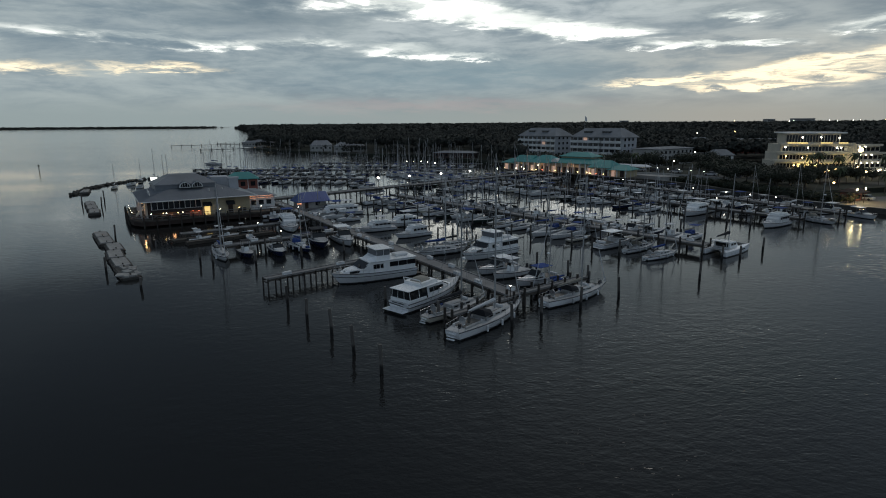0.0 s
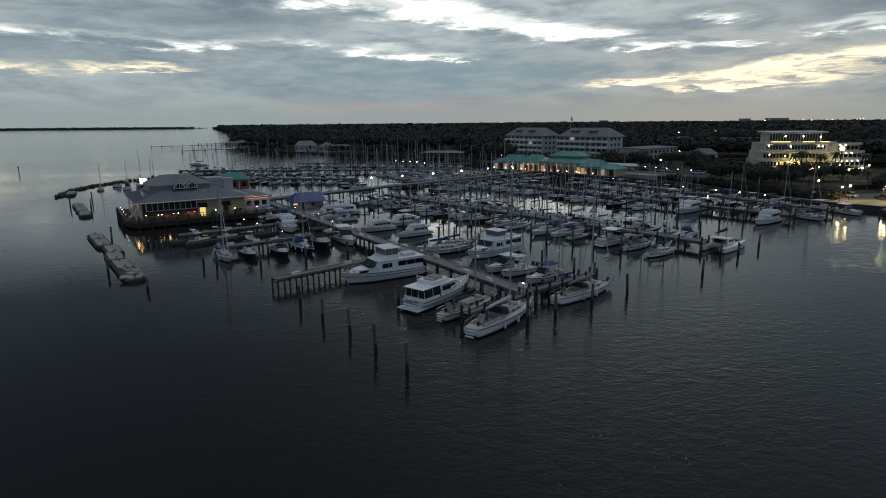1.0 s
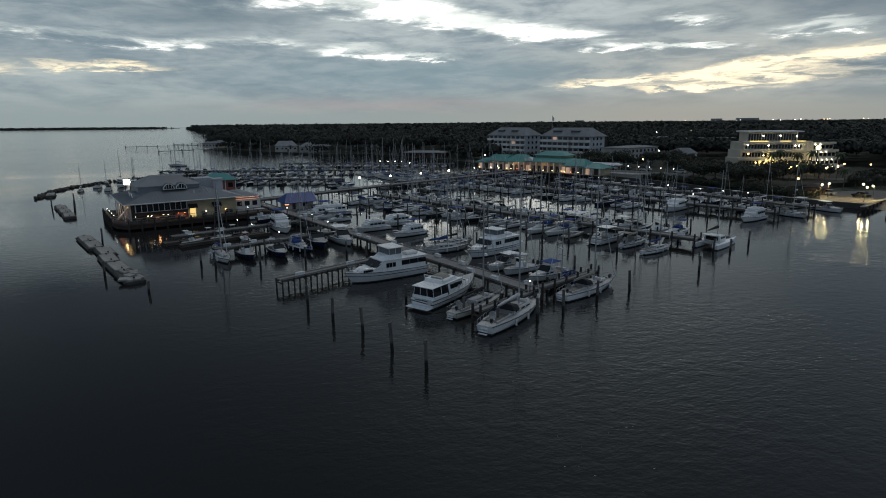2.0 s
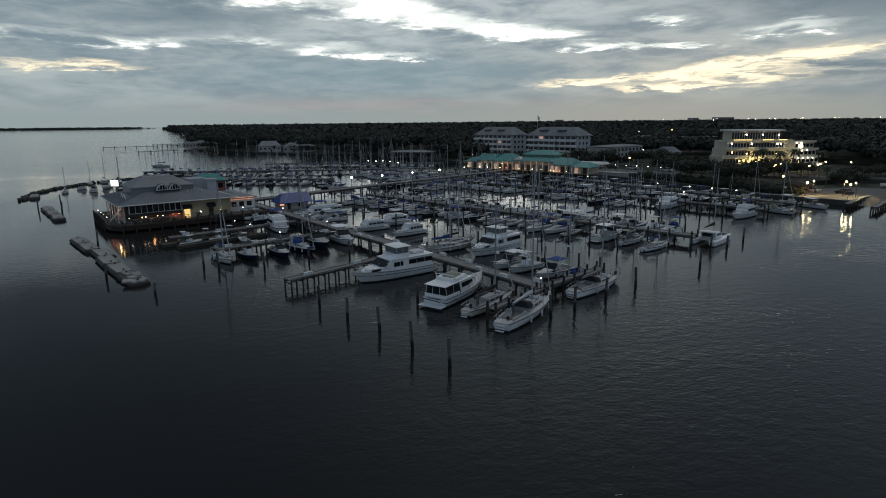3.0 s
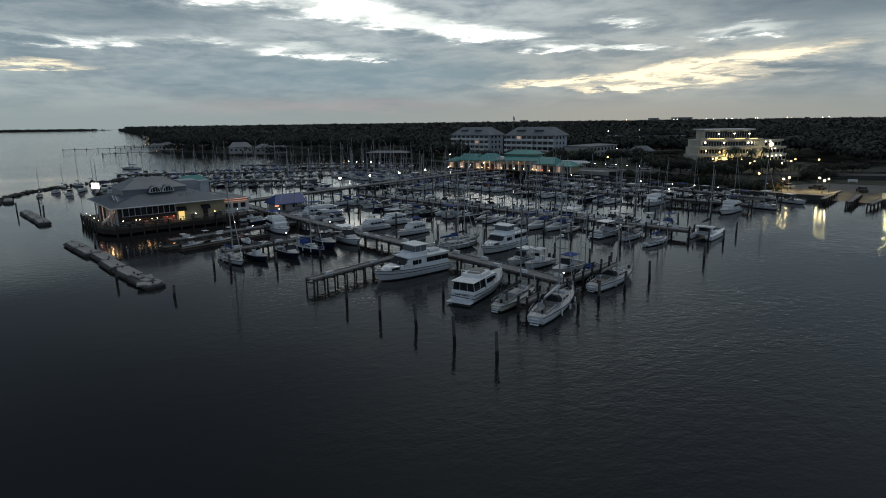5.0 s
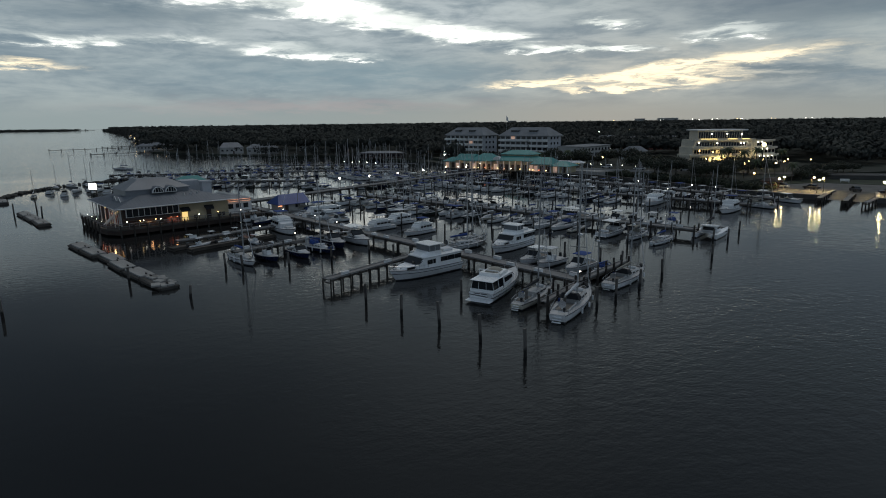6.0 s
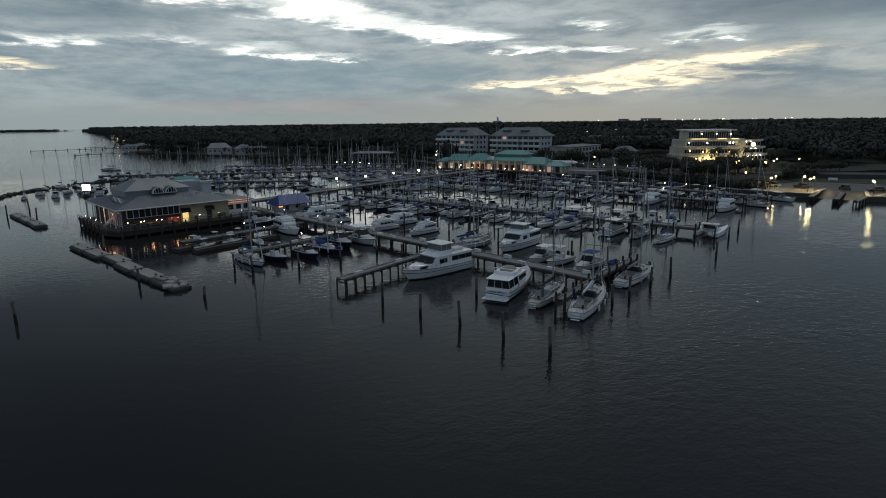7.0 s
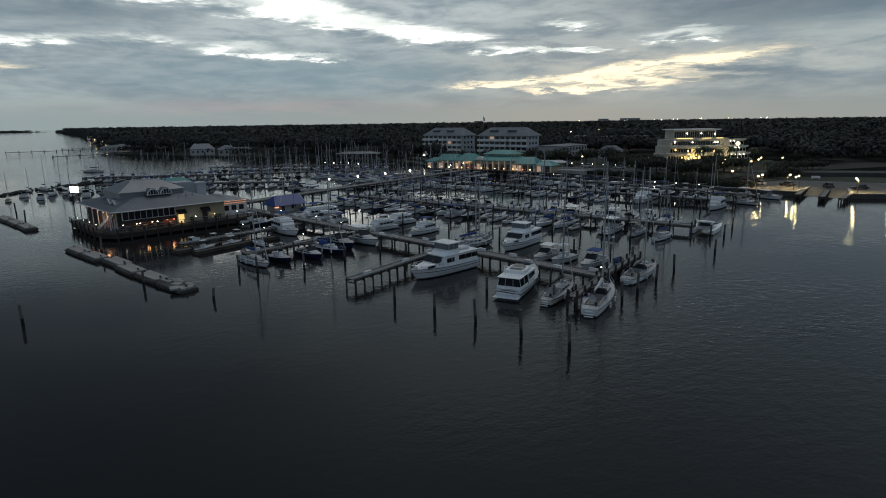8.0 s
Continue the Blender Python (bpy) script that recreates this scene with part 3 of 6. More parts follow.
def panes(root, xs, y, z, w, h, tilt=0.0, mat=None):
    """Side windows: one pane each, on both sides."""
    for x in xs:
        for s in (-1, 1):
            ob = part("window", boxes(((0, 0, 0), (w, 0.04, h))), mat or M_glass, root)
            ob.location = (x, s * y, z)
            ob.rotation_euler = (s * tilt, 0, 0)


def sailboat(L=11, hull_mat=None, cover=None, canopy=None, mast=1.3, rich=True, label="", bimini=True):
    root = thing("sailboat", label or "white fibreglass sailboat moored with bare mast and furled sail", "sailboat", group="boats in the marina")
    B = L * 0.255
    sh = hull_parts(root, L, B, L * 0.092, L * 0.072, hull_mat or M_gel, full=2.1, transom=0.56, rake=0.12, strake=rich)
    zc = at_sheer(sh, 0)[1]
    z = zc + 0.02
    part("cabin", house([(-L * 0.14, B * 0.30, z, z + 0.55, 0.85), (L * 0.05, B * 0.31, z, z + 0.52, 0.85), (L * 0.22, B * 0.2, z + 0.1, z + 0.42, 0.8), (L * 0.29, B * 0.1, z + 0.14, z + 0.22, 0.7)], L), M_deck, root)
    panes(root, [-L * 0.08, 0.02 * L, 0.11 * L] if rich else [], B * 0.285, z + 0.3, L * 0.06 if rich else L * 0.14, 0.16, 0.25)
    if not rich:
        part("window_band", boxes(((-L * 0.03, 0, z + 0.3), (L * 0.2, B * 0.585, 0.2))), M_glass, root, "dark cabin windows")
    part("cockpit_well", boxes(((-L * 0.28, 0, z - 0.02), (L * 0.22, B * 0.42, 0.16))), M_teak if rich else M_black, root)
    for s in (-1, 1) if rich else ():
        part("coaming", boxes(((-L * 0.28, s * B * 0.25, z + 0.12), (L * 0.26, 0.14, 0.26), 0, 0.03)), M_deck, root)
    H = L * mast
    mx = L * 0.08
    mast_part = part("mast", tube(bmesh.new(), (mx, 0, z), (mx, 0, H), 0.11 if rich else 0.085, 8 if rich else 6, 0.08 if rich else 0.06), M_alu, root)
    for k in (0.42, 0.7) if rich else (0.55,):
        part("spreader", tube(bmesh.new(), (mx, -B * 0.36 * (1.2 - k), H * k), (mx, B * 0.36 * (1.2 - k), H * k), 0.045, 4), M_alu, mast_part)
    bx = mx - L * 0.38
    boom_part = part("boom", tube(bmesh.new(), (mx - 0.1, 0, z + 1.35), (bx, 0, z + 1.25), 0.07, 6), M_alu, root)
    ks = [i / 6 for i in range(7)]
    bm = pipe([(mx - 0.12 - L * 0.36 * k, 0, z + 1.52 - 0.1 * k + 0.03 * math.sin(k * 19)) for k in ks], [0.23 - 0.13 * k + 0.025 * math.sin(k * 23) for k in ks], 7)
    part("sail_cover", bm, cover or M_blue, boom_part, "furled mainsail under its canvas cover")
    zb, zs = sh[-1][2], sh[0][2]
    part("forestay", tube(bmesh.new(), (L * 0.48, 0, zb), (mx, 0, H * 0.97), 0.06 if rich else 0.035, 5, 0.02), M_cover, root, "furled jib on its stay")
    if rich:
        part("backstay", tube(bmesh.new(), (-L * 0.48, 0, zs), (mx, 0, H), 0.014, 3), M_wire, root)
    for s in (-1, 1) if rich else ():
        part("shroud", pipe([(mx - 0.15, s * B * 0.46, zc), (mx, s * B * 0.36 * 0.5, H * 0.7), (mx, 0, H * 0.97)], 0.014, 3), M_wire, root)
    if rich:
        rail(root, sh, L * 0.30, L * 0.49, "bow_rail", 0.6, 4)
        rail(root, sh, -L * 0.30, -L * 0.495, "stern_rail", 0.6, 4)
        for s in (-1, 1):
            pts = [(L * k, s * (at_sheer(sh, L * k)[0] - 0.12), at_sheer(sh, L * k)[1] + 0.58) for k in (-0.3, -0.18, -0.06, 0.06, 0.18, 0.3)]
            part("lifeline", pipe(pts, 0.02, 3), M_steel, root)
        part("hatch", boxes(((L * 0.31, 0, z + 0.35), (0.55, 0.55, 0.08), 0, 0.02)), M_glass, root)
        part("wheel", tube(bmesh.new(), (-L * 0.37, 0, z + 0.65), (-L * 0.365, 0, z + 0.65), 0.45, 12), M_steel, root)
        part("pedestal", boxes(((-L * 0.35, 0, z + 0.4), (0.25, 0.25, 0.7))), M_gel, root)
        for k in range(3):
            part("transom_step", boxes(((-L * 0.5 - 0.05 - 0.1 * k, 0, zs * (0.75 - 0.28 * k)), (0.26, B * 0.3, 0.07))), M_gel, root)
        for k in (-0.2, 0.0, 0.22):
            w, zz = at_sheer(sh, L * k)
            part("winch", tube(bmesh.new(), (-L * 0.2 - 0.3 * k, B * (0.25 if k else -0.25), z + 0.22), (-L * 0.2 - 0.3 * k, B * (0.25 if k else -0.25), z + 0.42), 0.12, 8, 0.08), M_steel, root)
            part("fender", tube(bmesh.new(), (L * k, -w - 0.12, 0.25), (L * k, -w - 0.12, 0.85), 0.12, 8), M_cover, root)
    if rich and L > 9.2:
        part("life_raft", tube(bmesh.new(), (L * 0.13, -B * 0.16, z + 0.62), (L * 0.13, B * 0.16, z + 0.62), 0.24, 9), M_cover, root, "white life raft canister")
        part("sail_bag", pipe([(L * 0.34, -B * 0.1, z + 0.3), (L * 0.39, 0.0, z + 0.36), (L * 0.43, B * 0.04, z + 0.32)], [0.16, 0.27, 0.14], 6), canopy or M_tan, root, "stuffed canvas sail bag")
        part("radar_dome", tube(bmesh.new(), (mx + 0.35, 0, H * 0.5), (mx + 0.35, 0, H * 0.5 + 0.22), 0.3, 10, 0.24), M_gel, mast_part, "white radar dome")
        part("outboard_motor", boxes(((-L * 0.47, -B * 0.2, zs + 0.62), (0.32, 0.26, 0.5), 0, 0.06)), M_motor, root)
        for k in (-0.15, -0.02, 0.11):
            part("jerry_can", boxes(((L * k, B * 0.37, z + 0.22), (0.42, 0.2, 0.42), 0, 0.04)), M_blue if k < 0 else M_tan, root)
        for s in (-1, 1):
            part("grab_rail", pipe([(-L * 0.1, s * B * 0.2, z + 0.6), (0.02 * L, s * B * 0.2, z + 0.62), (L * 0.12, s * B * 0.16, z + 0.56)], 0.03, 4), M_teak, root)
    if canopy:
        bm = house([(-L * 0.17, B * 0.34, z + 0.55, z + 1.25, 0.8), (-L * 0.06, B * 0.33, z + 0.5, z + 0.95, 0.7)], L)
        part("dodger", bm, canopy, root, "canvas spray dodger")
        if not bimini:
            return root
        part("bimini", boxes(((-L * 0.32, 0, z + 2.0), (L * 0.19, B * 0.62, 0.07), 0, 0.03)), canopy, root, "canvas bimini")
        for s in (-1, 1):
            for k in (-0.40, -0.24):
                part("bimini_leg", tube(bmesh.new(), (L * k, s * B * 0.3, z), (L * k, s * B * 0.3, z + 2.0), 0.02, 4), M_steel, root)
    return root


def cruiser(L=9, hull_mat=None, top=None, label="", cover=False, rich=True):
    """Express cruiser with raked screen and hard top."""
    root = thing("motorboat", label or "white fibreglass cabin motorboat moored in its slip", "motorboat", group="boats in the marina")
    B = L * 0.33
    sh = hull_parts(root, L, B, L * 0.135, L * 0.09, hull_mat or M_gel, full=2.6, transom=0.9, strake=rich)
    z = at_sheer(sh, 0)[1]
    part("cabin", house([(-L * 0.10, B * 0.4, z, z + 0.6, 0.9), (L * 0.1, B * 0.38, z, z + 0.55, 0.88), (L * 0.28, B * 0.24, z + 0.15, z + 0.4, 0.8), (L * 0.36, B * 0.12, z + 0.2, z + 0.28, 0.7)], L), M_deck, root)
    part("windscreen", loft([[(L * 0.12, B * 0.36, z + 0.5), (L * 0.02, B * 0.34, z + 1.35), (L * 0.02, -B * 0.34, z + 1.35), (L * 0.12, -B * 0.36, z + 0.5)], [(L * 0.09, B * 0.36, z + 0.5), (-L * 0.01, B * 0.34, z + 1.35), (-L * 0.01, -B * 0.34, z + 1.35), (L * 0.09, -B * 0.36, z + 0.5)]]), M_glass, root)
    panes(root, (L * 0.0, L * 0.12) if rich else (), B * 0.375, z + 0.3, L * 0.1, 0.2, 0.1)
    part("cockpit_well", boxes(((-L * 0.3, 0, z - 0.05), (L * 0.3, B * 0.7, 0.2))), M_black if cover else M_teak, root)
    part("hardtop", boxes(((-L * 0.12, 0, z + 1.9), (L * 0.32, B * 0.8, 0.1), 0, 0.04)), top or M_gel, root, "roof over the helm")
    for s in (-1, 1):
        for k in (-0.26, 0.01):
            part("roof_post", tube(bmesh.new(), (L * k, s * B * 0.36, z), (L * k, s * B * 0.36, z + 1.9), 0.03, 4), M_steel, root)
    part("seat", boxes(((-L * 0.42, 0, z + 0.22), (L * 0.06, B * 0.6, 0.4), 0, 0.05)), M_cover, root)
    if not rich:
        return root
    part("helm_seat", boxes(((-L * 0.1, B * 0.18, z + 0.4), (0.5, 0.5, 0.8), 0, 0.05)), M_cover, root)
    part("swim_platform", boxes(((-L * 0.5 - 0.3, 0, 0.3), (0.7, B * 0.8, 0.08), 0, 0.03)), M_gel, root)
    rail(root, sh, L * 0.1, L * 0.49, "bow_rail", 0.5, 5)
    part("aerial", tube(bmesh.new(), (-L * 0.2, B * 0.3, z + 1.9), (-L * 0.26, B * 0.3, z + 4.2), 0.015, 3), M_cover, root)
    return root


def console_boat(L=7, hull_mat=None, top=None, label="", rich=True):
    root = thing("motorboat", label or "small open fishing boat with canvas top and outboards", "motorboat", group="boats in the marina")
    B = L * 0.34
    sh = hull_parts(root, L, B, L * 0.15, L * 0.10, hull_mat or M_gel, full=2.8, transom=0.92, strake=rich)
    z = at_sheer(sh, 0)[1]
    part("cockpit_well", boxes(((-L * 0.1, 0, z - 0.02), (L * 0.6, B * 0.7, 0.14))), M_deck, root)
    part("console", boxes(((0, 0, z + 0.45), (0.9, 0.9, 0.9), 0, 0.06, 0.8)), M_gel, root)
    part("windscreen", boxes(((0.3, 0, z + 1.1), (0.05, 0.8, 0.5))), M_glass, root)
    part("top", boxes(((-0.2, 0, z + 1.95), (L * 0.28, B * 0.66, 0.08), 0, 0.03)), top or M_cover, root, "canvas top")
    for s in (-1, 1):
        for k in (-0.8, 0.5) if rich else (-0.2,):
            part("roof_post", tube(bmesh.new(), (k, s * 0.5, z), (k - 0.05, s * 0.6, z + 1.95), 0.03, 4), M_steel, root)
        part("outboard", boxes(((-L * 0.52, s * 0.4, z + 0.2), (0.5, 0.4, 0.8), 0, 0.08, 0.8)), M_motor, root)
    part("seat", boxes(((-0.9, 0, z + 0.4), (0.5, 1.0, 0.7), 0, 0.06)), M_cover, root)
    return root


def trawler(L=12, hull_mat=None, label="", top=None):
    root = thing("motor_yacht", label or "white trawler yacht with tall wheelhouse", "motor yacht", group="boats in the marina")
    B = L * 0.33
    sh = hull_parts(root, L, B, L * 0.135, L * 0.085, hull_mat or M_gel, full=2.8, transom=0.9)
    z = at_sheer(sh, 0)[1] - 0.05
    part("saloon", house([(-L * 0.36, B * 0.40, z, z + 1.6, 0.95), (L * 0.06, B * 0.40, z, z + 1.6, 0.95), (L * 0.13, B * 0.38, z, z + 1.0, 0.93)], L), M_gel, root)
    panes(root, [-L * 0.30, -L * 0.2, -L * 0.1, 0.0], B * 0.398, z + 1.05, L * 0.08, 0.5, 0.04)
    part("windscreen", loft([[(L * 0.125, B * 0.34, z + 0.95), (L * 0.07, B * 0.33, z + 1.5), (L * 0.07, -B * 0.33, z + 1.5), (L * 0.125, -B * 0.34, z + 0.95)], [(L * 0.105, B * 0.34, z + 0.95), (L * 0.05, B * 0.33, z + 1.5), (L * 0.05, -B * 0.33, z + 1.5), (L * 0.105, -B * 0.34, z + 0.95)]]), M_glass, root)
    part("flybridge", boxes(((-L * 0.13, 0, z + 1.9), (L * 0.32, B * 0.72, 0.5), 0, 0.1, 1.05)), M_gel, root)
    part("roof", boxes(((-L * 0.16, 0, z + 1.65), (L * 0.48, B * 0.86, 0.1), 0, 0.04)), M_gel, root)
    part("canvas_top", boxes(((-L * 0.16, 0, z + 3.3), (L * 0.24, B * 0.66, 0.08), 0, 0.03)), top or M_cover, root)
    for s in (-1, 1):
        for k in (-0.26, -0.05):
            part("roof_post", tube(bmesh.new(), (L * k, s * B * 0.3, z + 2.0), (L * k, s * B * 0.3, z + 3.3), 0.03, 4), M_steel, root)
    part("foredeck_box", boxes(((L * 0.24, 0, z + 0.35), (L * 0.14, B * 0.4, 0.5), 0, 0.08, 0.9)), M_deck, root)
    rail(root, sh, L * 0.0, L * 0.49, "bow_rail", 0.75, 7)
    part("swim_platform", boxes(((-L * 0.5 - 0.3, 0, 0.35), (0.7, B * 0.8, 0.08), 0, 0.03)), M_teak, root)
    return squash(root, 0.9)


def flybridge_yacht(L=13.6):
    """The long white flush-deck yacht: bulwarked bow, saloon windows, enclosed flybridge with a box top."""
    root = thing("motor_yacht", "large white flybridge motor yacht moored along the finger pier", "motor yacht", group="boats in the marina")
    B = 4.3
    sh = hull_parts(root, L, B, 2.1, 1.55, M_gel, full=3.0, transom=0.92, stripe=M_boot)
    part("hull_stripe", pipe([(x, w * 0.985 + 0.03, z * 0.72) for x, w, z in sh] + [(x, -w * 0.985 - 0.03, z * 0.72) for x, w, z in sh[::-1]], 0.05, 4), M_boot, root, "dark stripe below the sheer")
    z = 1.5
    part("saloon", house([(-L * 0.47, B * 0.44, z, z + 2.15, 0.96), (L * 0.10, B * 0.44, z, z + 2.15, 0.96), (L * 0.2, B * 0.38, z, z + 1.15, 0.9)], L), M_gel, root)
    for k in (-0.42, -0.31, -0.20):
        panes(root, [L * k], B * 0.435, z + 1.38, 1.42, 0.85, 0.03)
    panes(root, [-0.05 * L, -0.005 * L, 0.035 * L], B * 0.435, z + 1.3, 0.5, 0.8, 0.03)
    part("windscreen", loft([[(L * 0.205, B * 0.355, z + 1.24), (L * 0.112, B * 0.40, z + 2.1), (L * 0.112, -B * 0.40, z + 2.1), (L * 0.205, -B * 0.355, z + 1.24)], [(L * 0.16, B * 0.40, z + 1.2), (L * 0.09, B * 0.42, z + 1.98), (L * 0.09, -B * 0.42, z + 1.98), (L * 0.16, -B * 0.40, z + 1.2)]]), M_glass, root)
    part("trunk_cabin", house([(L * 0.17, B * 0.36, z + 0.1, z + 1.15, 0.9), (L * 0.30, B * 0.29, z + 0.15, z + 1.0, 0.88), (L * 0.38, B * 0.18, z + 0.3, z + 0.6, 0.8)], L), M_gel, root)
    panes(root, [L * 0.255], B * 0.315, z + 0.65, 1.7, 0.4, 0.1)
    part("upper_deck", boxes(((-L * 0.19, 0, z + 2.22), (L * 0.60, B * 0.94, 0.14), 0, 0.05)), M_gel, root)
    part("flybridge", loft([[(-L * 0.16, B * 0.42, z + 2.28), (-L * 0.16, B * 0.42, z + 3.05), (-L * 0.16, -B * 0.42, z + 3.05), (-L * 0.16, -B * 0.42, z + 2.28)], [(L * 0.02, B * 0.40, z + 2.28), (L * 0.0, B * 0.38, z + 3.1), (L * 0.0, -B * 0.38, z + 3.1), (L * 0.02, -B * 0.40, z + 2.28)], [(L * 0.115, B * 0.25, z + 2.28), (L * 0.06, B * 0.22, z + 2.9), (L * 0.06, -B * 0.22, z + 2.9), (L * 0.115, -B * 0.25, z + 2.28)]]), M_gel, root)
    part("clear_curtain", boxes(((-L * 0.075, 0, z + 3.65), (L * 0.165, B * 0.72, 1.1))), M_glassy, root, "clear vinyl side curtains")
    part("hardtop", boxes(((-L * 0.08, 0, z + 4.28), (L * 0.21, B * 0.86, 0.16), 0, 0.06)), M_gel, root)
    for s in (-1, 1):
        for k in (-0.16, -0.08, 0.0):
            part("roof_post", tube(bmesh.new(), (L * k, s * B * 0.37, z + 2.3), (L * k, s * B * 0.37, z + 4.25), 0.035, 4), M_gel, root)
        part("side_deck_rail", pipe([(L * 0.1, s * B * 0.47, z + 0.9), (L * 0.3, s * B * 0.42, z + 1.1), (L * 0.44, s * B * 0.22, z + 1.35)], 0.025, 4), M_steel, root)
    rail(root, sh, L * 0.05, L * 0.49, "bow_rail", 0.8, 8)
    part("windlass", boxes(((L * 0.42, 0, z + 0.75), (0.5, 0.4, 0.3), 0, 0.05)), M_steel, root)
    part("dinghy_box", boxes(((-L * 0.34, 0, z + 2.55), (2.2, 1.5, 0.5), 0, 0.1)), M_cover, root)
    part("mooring_bitt", boxes(((L * 0.36, 0.5, z + 0.65), (0.2, 0.2, 0.5))), M_steel, root)
    part("swim_platform", boxes(((-L * 0.5 - 0.4, 0, 0.4), (0.9, B * 0.85, 0.08), 0, 0.03)), M_teak, root)
    return squash(root, 0.85)


def cockpit_yacht(L=11.6):
    """Sedan yacht: dark enclosed after-deck, big swim platform, canvas on the bridge."""
    root = thing("motor_yacht", "white motor yacht with dark enclosed after deck and swim platform", "motor yacht", group="boats in the marina")
    B = 3.9
    sh = hull_parts(root, L, B, 2.05, 1.2, M_gel, full=2.3, transom=0.86, rake=0.14)
    part("hull_stripe", pipe([(x, w * 0.975 + 0.04, z * 0.62) for x, w, z in sh] + [(x, -w * 0.975 - 0.04, z * 0.62) for x, w, z in sh[::-1]] + [(sh[0][0] - 0.02, sh[0][1] * 0.97, 0.93)], 0.06, 4), M_boot, root, "dark stripe round the hull")
    z = 1.22
    part("after_cabin", house([(-L * 0.46, B * 0.40, z, z + 1.55, 0.84), (-L * 0.20, B * 0.43, z, z + 1.6, 0.84)], L), M_glass, root, "dark tinted curtains round the after deck")
    for px, py in ((-0.475, 0.43), (-0.475, 0.15), (-0.475, -0.15), (-0.475, -0.43), (-0.34, 0.445), (-0.34, -0.445), (-0.21, 0.45), (-0.21, -0.45)):
        part("pillar", tube(bmesh.new(), (L * px - 0.05 + 0.2, B * py * 0.95, z), (L * px + 0.2, B * py * 0.81, z + 1.55), 0.035, 4), M_gel, root)
    part("coaming", boxes(((-L * 0.345, 0, z + 0.2), (L * 0.26, B * 0.84, 0.42), 0, 0.05)), M_gel, root)
    part("saloon", house([(-L * 0.20, B * 0.43, z, z + 1.6, 0.85), (L * 0.06, B * 0.40, z, z + 1.5, 0.83), (L * 0.2, B * 0.33, z + 0.15, z + 0.8, 0.85)], L), M_gel, root)
    panes(root, [-0.135 * L, -0.065 * L], B * 0.395, z + 1.0, 0.72, 0.6, 0.17)
    panes(root, [0.02 * L], B * 0.375, z + 0.98, 1.0, 0.5, 0.17)
    part("windscreen", loft([[(L * 0.19, B * 0.29, z + 0.88), (L * 0.075, B * 0.32, z + 1.47), (L * 0.075, -B * 0.32, z + 1.47), (L * 0.19, -B * 0.29, z + 0.88)], [(L * 0.16, B * 0.30, z + 0.8), (L * 0.05, B * 0.33, z + 1.4), (L * 0.05, -B * 0.33, z + 1.4), (L * 0.16, -B * 0.30, z + 0.8)]]), M_glass, root)
    part("foredeck_trunk", house([(L * 0.17, B * 0.33, z + 0.1, z + 0.8, 0.9), (L * 0.30, B * 0.22, z + 0.2, z + 0.6, 0.85), (L * 0.36, B * 0.1, z + 0.3, z + 0.42, 0.8)], L), M_gel, root)
    part("roof", boxes(((-L * 0.215, 0, z + 1.62), (L * 0.55, B * 0.80, 0.1), 0, 0.04)), M_gel, root)
    part("bridge_coaming", loft([[(-L * 0.28, B * 0.38, z + 1.65), (-L * 0.28, B * 0.36, z + 2.1), (-L * 0.28, -B * 0.36, z + 2.1), (-L * 0.28, -B * 0.38, z + 1.65)], [(L * 0.0, B * 0.33, z + 1.65), (-L * 0.03, B * 0.3, z + 2.15), (-L * 0.03, -B * 0.3, z + 2.15), (L * 0.0, -B * 0.33, z + 1.65)]]), M_gel, root)
    part("bridge_cover", boxes(((-L * 0.16, 0, z + 2.3), (L * 0.2, B * 0.5, 0.55), 0, 0.15, 0.6)), M_tan, root, "grey canvas over the bridge seats")
    part("radar_arch", pipe([(-L * 0.26, B * 0.36, z + 1.65), (-L * 0.3, B * 0.34, z + 2.6), (-L * 0.3, -B * 0.34, z + 2.6), (-L * 0.26, -B * 0.36, z + 1.65)], 0.07, 5), M_gel, root)
    rail(root, sh, -L * 0.05, L * 0.49, "bow_rail", 0.75, 8)
    part("swim_platform", boxes(((-L * 0.5 - 0.5, 0, 0.35), (1.1, B * 0.86, 0.1), 0, 0.04)), M_gel, root)
    for y in (-0.5, 0.5):
        part("transom_bar", boxes(((-L * 0.5 - 0.06, y, 1.15), (0.03, 0.9, 0.1))), M_boot, root)
    part("life_ring", tube(bmesh.new(), (-L * 0.5 - 0.1, -1.2, 1.0), (-L * 0.5 - 0.02, -1.2, 1.0), 0.3, 12), M_cover, root)
    return squash(root, 0.93)


